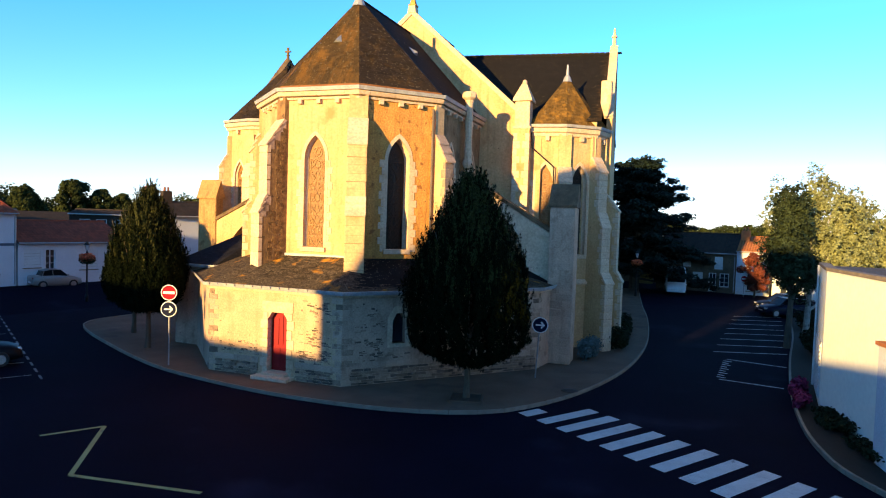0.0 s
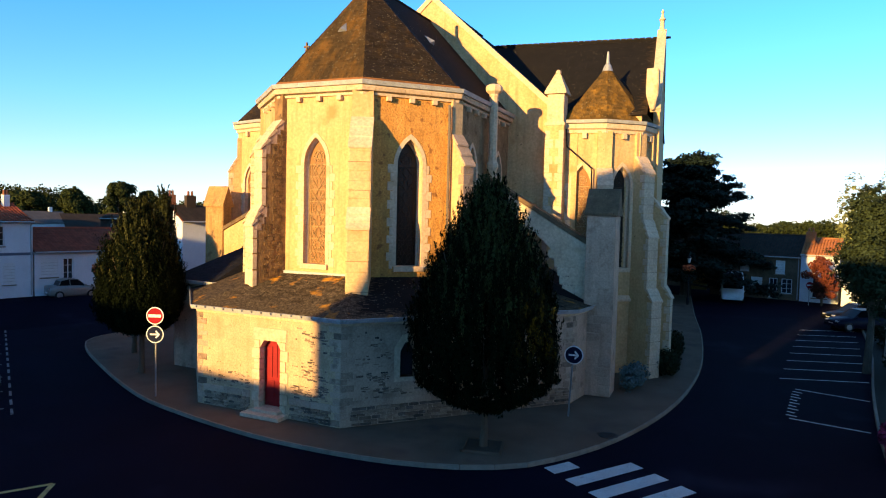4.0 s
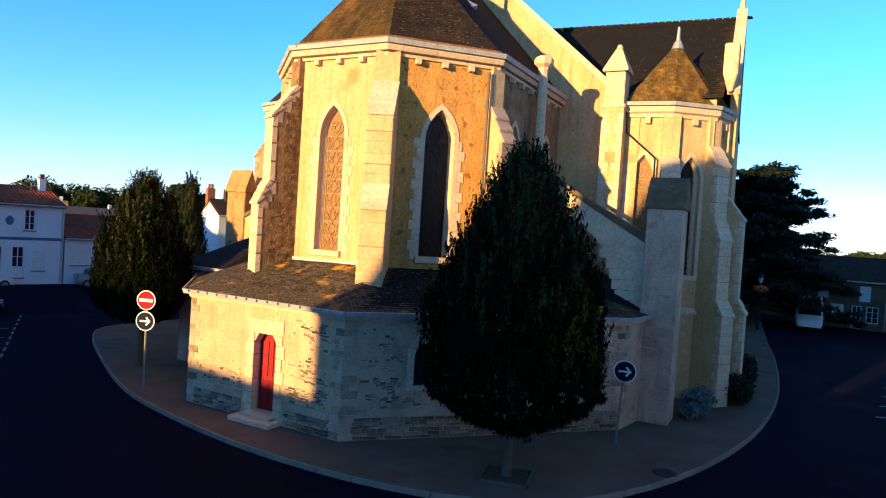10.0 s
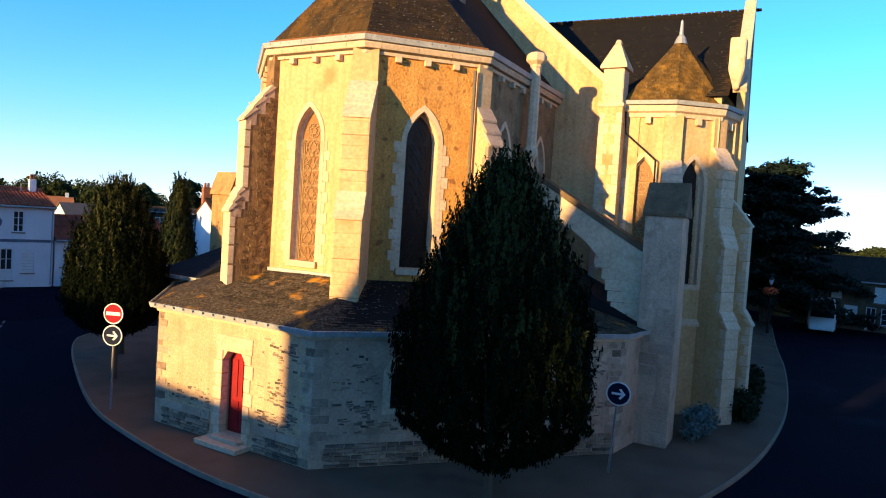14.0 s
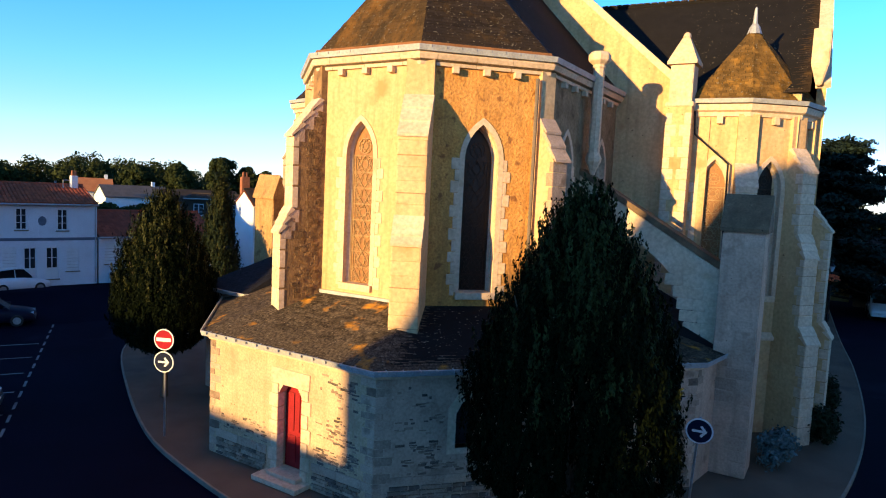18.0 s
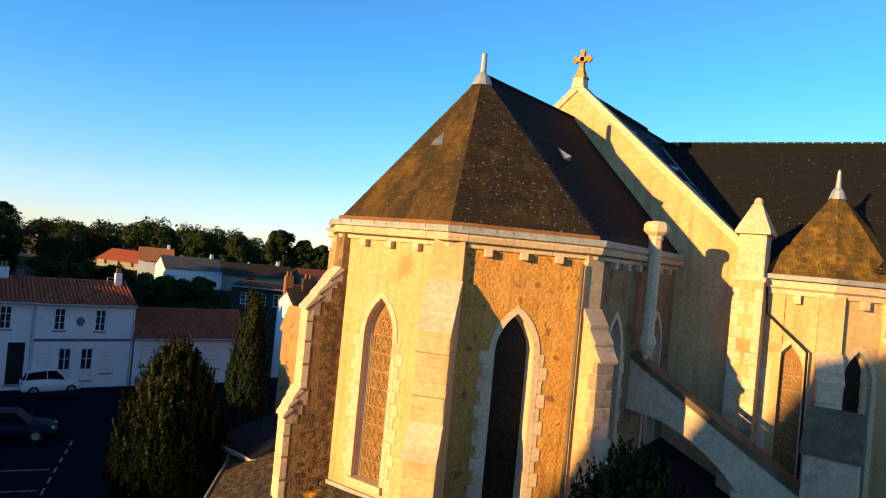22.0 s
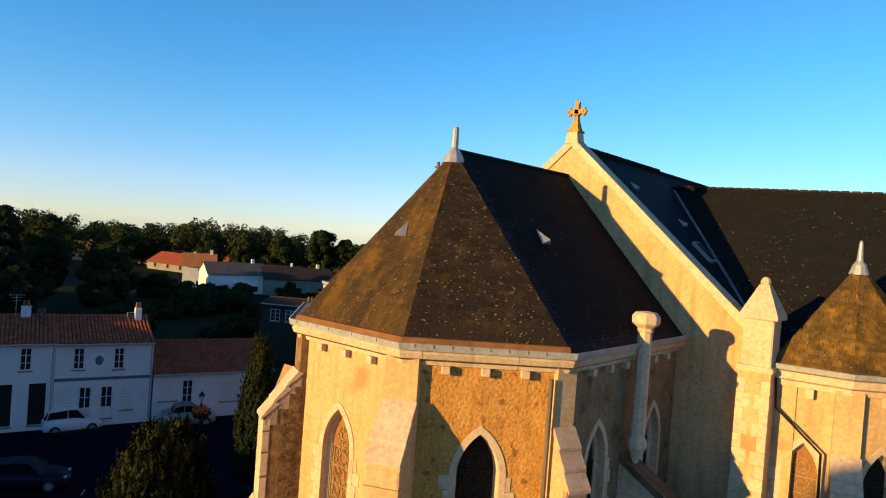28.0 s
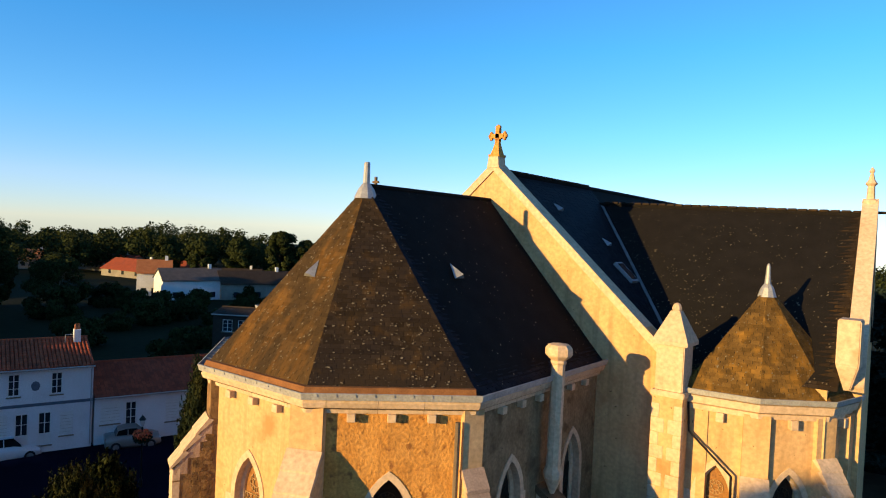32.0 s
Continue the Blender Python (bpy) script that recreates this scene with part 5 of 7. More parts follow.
low_roof = part("low_roof", bm, SLATE_BED, church, "low lean-to slate roof with orange lichen")
part("lead_flashing", boxed(-1.8, -0.07, 4.66, 1.8, 0.0, 4.84), LEAD, church)

aisle = ((9.45, 5.45, 3.62), (9.45, 9.25, 3.62), (4.52, 9.18, 5.9), (4.52, 6.5, 5.9), (4.52, 5.45, 4.75))
wall(G2, (9.2, 9.15), 0, LOW, GREY_RENDER, thick=0.5, label="grey rendered aisle wall behind the pier")
bm = bmesh.new()
bm.faces.new([bm.verts.new(p) for p in (aisle[0], aisle[1], aisle[2], aisle[3])])
bm.faces.new([bm.verts.new(p) for p in (aisle[0], aisle[3], aisle[4])])
aisle_roof = part("aisle_roof", bm, SLATE_BED, church, "dark slate aisle roof beneath the flying buttress")
slates(aisle[:4], aisle_roof, SLATE, seed=310, lift=0.006)
for i, f in enumerate(low_faces):
    slates(f, low_roof, SLATE_LOW, width=0.22, gauge=0.12, loose=200 if i == 1 else 60 if i == 2 else 0, seed=300 + i, lift=0.005)

# left annex with its own hipped roof
annex = [(-8.7, 7.5), (-8.7, 1.5), (-6.2, 1.3), (-5.0, 3.0)]
for a, b in zip(annex, annex[1:]):
    wall(a, b, 0, 3.85, GREY_RENDER, thick=0.4, label="grey rendered annex wall")
moulding(annex, [(0.05, 3.84), (0.26, 3.84), (0.30, 3.98), (0.27, 3.99), (0.24, 3.88), (0.05, 3.88)], ZINC, "gutter")
ev2 = [(x, y, 3.95) for x, y in offset_line(annex, 0.2)]
AP = (-4.9, 6.0, 6.6)
bm = bmesh.new()
for a, b in zip(ev2, ev2[1:]):
    bm.faces.new([bm.verts.new(p) for p in (a, b, AP)])
annex_roof = part("annex_roof", bm, SLATE_BED, church, "small hipped slate roof of the annex")
for i, (a, b) in enumerate(zip(ev2, ev2[1:])):
    slates((a, b, AP), annex_roof, SLATE, seed=320 + i)


# ---- trees ----
def egg_tree(name, label, at, height, radius, low, seed, leaves=900, per=30, material=LEAF, size=0.085, shoots=True, belly=0.26, blunt=1.75, young_leaf=LEAF_SHOOT):
    """A clipped hornbeam: trunk, limbs and a crown of upright leafy shoots."""
    r = np.random.default_rng(seed)
    tree = thing(name, label, "tree", at=at)
    bm = bmesh.new()
    tube(bm, [(0, 0, -0.05), (0.02, 0.01, 0.5), (0, 0.03, low + 0.6), (0.05, 0, low + 2.5)], [0.15, 0.11, 0.10, 0.05], 10)
    part("trunk", bm, SMOOTH_BARK, tree, "slim grey-brown trunk")
    for k in range(7):
        a = k * 0.9 + seed
        bm = bmesh.new()
        tube(bm, [(0, 0, low + 0.2 + 0.15 * k), (0.5 * radius * math.cos(a), 0.5 * radius * math.sin(a), low + 1.3 + 0.3 * k), (0.72 * radius * math.cos(a), 0.72 * radius * math.sin(a), low + 2.6 + 0.35 * k)], [0.06, 0.04, 0.015], 6)
        part("limb", bm, BARK, tree)
    h = height - low
    C, D, C2, D2 = [], [], [], []
    n = leaves
    u = r.uniform(0, 1, n)
    zz = np.clip(u * 0.98, 0.01, 0.985)
    prof = np.where(zz < belly, np.sqrt(np.clip(1 - np.abs((zz - belly) / (belly + 0.01)) ** 2.6, 0, 1)), np.clip(1 - np.clip((zz - belly) / (1.02 - belly), 0, 1) ** blunt, 0.02, 1))
    ang = r.uniform(0, 2 * np.pi, n)
    lump = 1 + 0.07 * np.sin(3 * ang + seed) + 0.05 * np.sin(5 * ang + 9 * zz)
    depth = np.where(r.uniform(0, 1, n) < 0.72, r.uniform(0.86, 1.02, n), r.uniform(0.35, 0.86, n))
    rad = radius * prof * lump * depth
    base = np.stack([rad * np.cos(ang), rad * np.sin(ang), low + zz * h], 1)
    for i in range(n):
        ln = r.uniform(0.35, 0.95) * (0.65 + 0.75 * zz[i])
        out = np.array([np.cos(ang[i]), np.sin(ang[i]), 0]) * r.uniform(0.0, 0.24) + np.array([r.normal(0, .08), r.normal(0, .08), 1.0])
        if zz[i] < 0.15:
            out[2] *= 0.3
            out[:2] *= 1.6
        t = r.uniform(0, 1, per)
        p = base[i] + out[None] * (t * ln)[:, None] + r.normal(0, 0.05, (per, 3)) * (1.3 - t)[:, None]
        # paler leaf grows likelier with height, where the crown catches sun
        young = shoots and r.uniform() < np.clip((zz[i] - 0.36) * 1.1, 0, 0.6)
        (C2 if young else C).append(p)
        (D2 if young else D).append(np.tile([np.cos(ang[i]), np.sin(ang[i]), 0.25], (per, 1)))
    if shoots:
        for i in range(46):
            a, q = r.uniform(0, 6.28), radius * r.uniform(0.0, 0.62)
            z0 = low + h * (0.93 - 0.42 * (q / radius) ** 2)
            ln = r.uniform(0.45, 1.15)
            t = r.uniform(0, 1, 34)
            C2.append(np.array([q * np.cos(a), q * np.sin(a), z0]) + np.stack([t * ln * 0.12 * np.cos(a), t * ln * 0.12 * np.sin(a), t * ln], 1) + r.normal(0, 0.028, (34, 3)))
            D2.append(np.tile([np.cos(a), np.sin(a), 0.25], (34, 1)))
        leaf_mesh("young_growth", np.concatenate(C2), np.concatenate(D2), size, young_leaf, tree, "upright young shoots, paler where the sun falls", seed=seed + 1, long=2.6, upright=True)
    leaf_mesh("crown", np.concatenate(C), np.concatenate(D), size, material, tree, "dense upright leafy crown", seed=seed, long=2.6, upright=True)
    return tree


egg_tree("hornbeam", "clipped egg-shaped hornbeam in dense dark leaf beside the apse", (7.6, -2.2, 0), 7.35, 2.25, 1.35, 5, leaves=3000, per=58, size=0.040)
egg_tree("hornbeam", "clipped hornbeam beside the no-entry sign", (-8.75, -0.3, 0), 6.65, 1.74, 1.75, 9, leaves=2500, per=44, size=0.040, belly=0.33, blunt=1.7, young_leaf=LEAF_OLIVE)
egg_tree("hornbeam", "hornbeam further back on the church square", (-12.3, 2.5, 0), 5.5, 1.5, 1.6, 12, leaves=900, per=28, size=0.07)
egg_tree("columnar_tree", "narrow columnar evergreen tree beside the annex", (-18.3, 10.1, 0), 7.55, 1.2, 0.3, 15, leaves=1100, per=30, size=0.06, material=LEAF_DARK, belly=0.22, blunt=1.4, young_leaf=LEAF_OLIVE)


# ---- stone details of the church walls ----
def plinth(p0, p1, s0, s1, parent, seed, rows=6, top_band=True):
    """Coursed field stones in pale mortar at the foot of a wall under a band of pale blocks."""
    r = random.Random(seed)
    W, length, d, inward = framed(p0, p1)
    z = 0.02
    for k in range(rows):
        h = r.uniform(0.075, 0.13)
        s = s0 + r.uniform(0, 0.1)
        while s < s1 - 0.1:
            w = min(r.uniform(0.16, 0.58), s1 - s)
            dark = r.random() < 0.28
            piece("stone", r.choice(schist_mesh if dark else field_mesh), parent, basis(d, inward, W(s + w / 2, z + h / 2, 0.0)) @ Matrix.Rotation(r.uniform(-0.03, 0.03), 4, "Y") @ Matrix.Diagonal((w - r.uniform(0.018, 0.04), (0.07 if dark else 0.10) + r.uniform(0, 0.03), h - r.uniform(0.014, 0.03), 1)))
            s += w
        z += h
    if top_band:
        s = s0
        while s < s1 - 0.15:
            w = min(r.uniform(0.6, 1.0), s1 - s)
            piece("stone", r.choice(weathered_shaded_mesh), parent, basis(d, inward, W(s + w / 2, z + 0.12, 0.02)) @ Matrix.Diagonal((w - 0.015, 0.11, 0.23, 1)))
            s += w


plinth(F1, G1, 0.32, lenG - 0.1, diag, 3)
plinth(F0, F1, 0.30, DOOR_S - 0.85, front, 4, rows=5)
plinth(F0, F1, DOOR_S + 0.85, 5.85, front, 5, rows=5)
# quoins on the corners of the ambulatory
for corner, line_a, line_b, mat_parent in ((F1, (F0, F1), (F1, G1), diag), (F0, (H1, F0), (F0, F1), front), (G1, (F1, G1), (G1, G2), diag)):
    r = random.Random(17)
    z, k = 0.02, 0
    while z < 3.32:
        h = min(r.uniform(0.17, 0.27), 3.38 - z)
        for (pa, pb), end in ((line_a, True), (line_b, False)):
            W, ln, d, inward = framed(pa, pb)
            long = (0.44 if (k + end) % 2 else 0.26) + r.uniform(-0.04, 0.06)
            s = ln - long / 2 + 0.012 if end else long / 2 - 0.012
            piece("stone", r.choice(weathered_shaded_mesh if r.random() < 0.75 else field_mesh), mat_parent, basis(d, inward, W(s, z + h / 2, 0.085)) @ Matrix.Diagonal((long, 0.19 + 0.004 * (k % 3), h - 0.014, 1)))
        z += h
        k += 1
# slivers of stone that show where the render has fallen away
for (a, b), parent, patches, sd in (((F1, G1), diag, 85, 8), ((F0, F1), front, 44, 9)):
    r = random.Random(sd)
    W, ln, d, inward = framed(a, b)
    for _ in range(patches):
        cs = r.uniform(0.5, ln - 0.5)
        cz = r.uniform(0.95, 3.2) if parent is diag else 0.80 + 0.55 * r.random()
        if parent is front and r.random() < 0.45:
            cs, cz = r.uniform(4.75, 5.75), r.uniform(0.9, 3.2)
        for _ in range(r.randint(3, 9)):
            s, z = cs + r.gauss(0, 0.26), cz + r.gauss(0, 0.09)
            if not 0.5 < s < ln - 0.5 or z < 0.72 or z > 3.3 or parent is front and abs(s - DOOR_S) < 0.92 or parent is diag and abs(s - 2.35) < 0.6 and z > 1.2:
                continue
            piece("stone", r.choice(schist_mesh if r.random() < 0.30 else field_mesh), parent, basis(d, inward, W(s, z, 0.034)) @ Matrix.Rotation(r.uniform(-0.10, 0.10), 4, "Y") @ Matrix.Diagonal((r.uniform(0.06, 0.26), 0.08, r.uniform(0.025, 0.075), 1)))
# rubble on the flank of the apse buttress
for corner, direction, width, side in ((A0, (-0.42, -0.91), 0.62, 1),):
    r = random.Random(33)
    dv = Vector((*direction, 0)).normalized()
    al = Vector((-dv.y, dv.x, 0))
    host = [o for o in church.children if o.name.startswith("buttress")][0]
    for _ in range(270):
        z = r.uniform(4.65, 10.2)
        reach = 1.0 if z < 6.6 else 0.66 if z < 9.4 else 0.66 - (z - 9.4) * 0.5
        q = r.uniform(0.02, max(0.05, reach - 0.28))
        cen = Vector((*corner, z)) + dv * q + al * (width / 2 - 0.012)
        m = Matrix(((dv.x, al.x, 0, cen.x), (dv.y, al.y, 0, cen.y), (0, 0, 1, cen.z), (0, 0, 0, 1))) @ Matrix.Rotation(r.uniform(-0.25, 0.25), 4, 'Y')
        piece("stone", r.choice(rubble_mesh), host, m @ Matrix.Diagonal((r.uniform(0.09, 0.24), r.uniform(0.04, 0.07), r.uniform(0.06, 0.15), 1)))
# dressed corner strips of the apse beside the cornice, and gutter brackets
for line, z in ((apse_line[1:5], 11.93), ([F0, F1, G1], 3.64)):
    for a, b in zip(line, line[1:]):
        W, ln, d, inward = framed(a, b)
        for i in range(int(ln / 0.42)):
            bm = bmesh.new()
            box(bm, -0.008, -0.35, -0.045, 0.008, -0.10, 0.02, m=basis(d, inward, W(0.2 + i * 0.42, z)))
            part("gutter_bracket", bm, ZINC, church)
# pale lichen flecks on the slates
def flecks(face, n, seed, host):
    r = random.Random(seed)
    c = [Vector(p) for p in face]
    nn = normal_of(face)
    verts, fs = [], []
    for _ in range(n):
        if len(c) == 3 or r.random() < 0.5:
            a, b, q = c[0], c[1], c[2]
        else:
            a, b, q = c[0], c[2], c[3]
        x, y = r.random(), r.random()
        if x + y > 1:
            x, y = 1 - x, 1 - y
        p = a + (b - a) * x + (q - a) * y + nn * 0.034
        u = nn.orthogonal().normalized()
        w = nn.cross(u)
        s = 0.007 + 0.020 * r.random() ** 3
        k = len(verts)
        for i in range(6):
            t = i * math.pi / 3
            rr = s * r.uniform(0.5, 1.2)
            verts.append(p + u * math.cos(t) * rr * 1.5 + w * math.sin(t) * rr)
        fs.append(tuple(range(k, k + 6)))
    raw("lichen", verts, fs, LICHEN, host, "pale lichen flecks on slate", kind="stuff")


for i, n in ((0, 420), (1, 620), (2, 220)):
    flecks(faces[i][0], n, 60 + i, apse_roof)
flecks(main_faces[0][0], 120, 65, main_roof)
flecks(main_faces[1][0], 900, 66, main_roof)
for i, (f, host) in enumerate(CHAPEL_FACES[:4]):
    flecks(f, 110, 80 + i, host)
flecks(low_faces[1], 420, 68, low_roof)
flecks(low_faces[2], 420, 69, low_roof)

# ---- road markings ----
def mark(name, pts, material, label, z=-0.114, category="road marking", group=""):
    bm = bmesh.new()
    extrude(bm, [(x, y, z - 0.003) for x, y in pts], (0, 0, 0.005))
    return tagged(part(name, bm, material), label, category, group, "structure")


for k in range(-2, 12):
    bx, by = 10.40 + k * 0.745, -3.28 + k * 0.575 * -1
    ux, uy = 0.745 / 0.941 * 0.5, -0.575 / 0.941 * 0.5
    lx, ly = (1.5, 2.15) if k >= 0 else (0.55, 0.8)
    mark("crossing_stripe", [(bx, by), (bx + ux, by + uy), (bx + ux + lx, by + uy + ly), (bx + lx, by + ly)], PAINT_LINE, "white zebra crossing stripe on the asphalt", group="zebra crossing")


def line_mark(a, b, w, material, label, group=""):
    a, b = Vector(a), Vector(b)
    d = (b - a).normalized()
    n = Vector((-d.y, d.x)) * w / 2
    mark("painted_line", [(a + n)[:], (b + n)[:], (b - n)[:], (a - n)[:]], material, label, group=group)


zig = [(-2.6, -11.0), (-1.65, -9.6), (0.6, -12.8), (4.2, -12.4)]
for a, b in zip(zig, zig[1:]):
    line_mark(a, b, 0.13, YELLOW_LINE, "yellow zigzag line painted on the road", "yellow zigzag")
for i in range(8):
    y = 13.1 + i * 2.35
    line_mark((16.85 + 0.145 * (y - 13), y), (20.6 + 0.125 * (y - 13), y + 1.1), 0.09, PAINT_LINE, "thin white parking bay line", "parking bay lines")
line_mark((17.35, 11.2), (20.0, 10.4), 0.09, PAINT_LINE, "thin white parking bay line", "parking bay lines")
line_mark((16.7, 6.2), (19.2, 5.6), 0.09, PAINT_LINE, "thin white parking bay line", "parking bay lines")
for i in range(9):
    line_mark((17.2 - i * 0.07, 10.7 - i * 0.5), (17.55 - i * 0.07 - 0.1 * (i % 2), 10.55 - i * 0.5), 0.10, PAINT_LINE, "short white bar of worn road lettering", "road lettering")
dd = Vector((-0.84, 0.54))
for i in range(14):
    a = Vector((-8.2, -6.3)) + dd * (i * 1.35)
    line_mark(a, a + dd * 0.75, 0.09, SHADED_LINE, "short worn dash beside the parking bays, dimmed for shade", "dashed line")
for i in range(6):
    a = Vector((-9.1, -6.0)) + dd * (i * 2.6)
    line_mark(a, a + Vector((-1.9, -3.1)), 0.09, SHADED_LINE, "thin worn parking bay line, dimmed for shade", "left parking bays")
bm = bmesh.new()
turned(bm, [(0.33, 0.002), (0.33, 0.012), (0.29, 0.016), (0.0, 0.016)], (10.95, 0.7, 0), 20)
tagged(part("manhole_cover", bm, IRON), "round dark manhole cover in the pavement", "manhole cover")
# tree pit
bm = bmesh.new()
for a in (0, 90, 180, 270):
    box(bm, -0.62, -0.62, 0.0, 0.62, -0.55, 0.07, m=pose(7.6, -2.2, 0, 0, 0, a + 12))
tagged(part("tree_pit_edging", bm, GRAVEL), "square concrete edging round the tree pit", "tree pit")


tagged(part("tree_pit_soil", boxed(-0.53, -0.53, 0.004, 0.53, 0.53, 0.05, m=pose(7.6, -2.2, 0, 0, 0, 12)), surface("pit_soil", (0.075, 0.058, 0.042), scale=6, bump=0.8)), "dark bare soil round the hornbeam trunk", "soil")

# ---- signs ----
def round_sign(post, z, facing, kind):
    """kind: 'no entry' or 'arrow'."""
    m = basis(Vector((math.cos(radians(facing)), math.sin(radians(facing)), 0)), Vector((-math.sin(radians(facing)), math.cos(radians(facing)), 0)), (post[0], post[1], z)) @ Matrix.Translation((0, -0.055, 0))
    flat = m @ Matrix.Rotation(radians(90), 4, 'X')
    bm = bmesh.new()
    turned(bm, [(0.0, 0), (0.33, 0.0), (0.335, 0.01), (0.33, 0.022), (0.0, 0.022)], (0, 0, 0), 32)
    bmesh.ops.transform(bm, matrix=flat, verts=bm.verts)
    s = part("sign_plate", bm, SIGN_WHITE, post[2], "round white-rimmed sign plate")
    bm = bmesh.new()
    turned(bm, [(0.0, 0.022), (0.295, 0.022), (0.295, 0.026), (0.0, 0.026)], (0, 0, 0), 32)
    bmesh.ops.transform(bm, matrix=flat, verts=bm.verts)
    part("sign_face", bm, SIGN_RED if kind == "no entry" else SIGN_BLUE, s, "red face" if kind == "no entry" else "dark blue face")
    bm = bmesh.new()
    if kind == "no entry":
        box(bm, -0.24, -0.034, -0.055, 0.24, -0.028, 0.055, m=m)
    else:
        box(bm, -0.18, -0.034, -0.03, 0.10, -0.028, 0.03, m=m)
        for sg in (-1, 1):
            extrude(bm, [m @ Vector(p) for p in ((0.19, -0.034, 0.0), (0.06, -0.034, sg * 0.15), (0.01, -0.034, sg * 0.12), (0.11, -0.034, 0.0))], m.to_3x3() @ Vector((0, 0.006, 0)))
    part("symbol", bm, SIGN_WHITE, s, "white bar" if kind == "no entry" else "white arrow pointing sideways")


def sign_post(x, y, top, label, lean=0.0):
    p = thing("traffic_sign", label, "traffic sign")
    bm = bmesh.new()
    tube(bm, [(x - lean, y, -0.1), (x, y, top)], 0.032, 10)
    part("post", bm, STEEL, p, "grey steel post")
    return (x, y, p)


p = sign_post(-5.4, -2.68, 3.4, "no-entry sign above a blue arrow sign on a steel post")
round_sign(p, 3.08, 22, "no entry")
round_sign(p, 2.38, 22, "arrow")
p = sign_post(9.42, 2.2, 2.6, "round blue arrow sign on a leaning steel post", lean=0.14)
round_sign(p, 2.25, 8, "arrow")
p = sign_post(21.4, 45.2, 1.95, "round red sign far down the street")
round_sign(p, 1.7, 10, "no entry")


# ---- street lamps with flower baskets ----
def lamp_post(x, y, top, label):
    t = thing("street_lamp", label, "street lamp")
    bm = bmesh.new()
    turned(bm, [(0.11, -0.1), (0.11, 0.5), (0.06, 0.62), (0.045, top - 0.75), (0.07, top - 0.7), (0.03, top - 0.55)], (x, y, 0), 10)
    part("pole", bm, IRON, t, "dark metal pole")
    bm = bmesh.new()
    turned(bm, [(0.08, top - 0.55), (0.17, top - 0.18), (0.17, top - 0.15), (0.05, top - 0.02), (0.02, top + 0.05)], (x, y, 0), 6)
    part("lantern", bm, CAR_LAMP, t, "glazed lantern head")
    bm = bmesh.new()
    turned(bm, [(0.21, top - 0.17), (0.12, top - 0.04), (0.03, top + 0.08), (0.0, top + 0.14)], (x, y, 0), 6)
    part("lantern_cap", bm, IRON, t)
    r = np.random.default_rng(int(abs(x) * 10))
    n = 420
    v = r.normal(0, 1, (n, 3))
    v /= np.linalg.norm(v, axis=1)[:, None]
    c = v * r.uniform(0.3, 1.0, (n, 1)) ** 0.5 * np.array([0.55, 0.55, 0.34]) + np.array([x, y, top - 1.05])
    leaf_mesh("flower_basket", c, v, 0.12, FLOWER_RED, t, "red flowers in a hanging basket", seed=4, long=1.1)
    leaf_mesh("basket_leaves", c * 1.0 - np.array([0, 0, 0.12]), v, 0.11, LEAF_DARK, t, seed=5)


lamp_post(-23.5, 9.8, 4.15, "dark street lamp with a basket of red flowers")
lamp_post(11.6, 38.5, 4.15, "dark street lamp with flower basket beside the cedar")


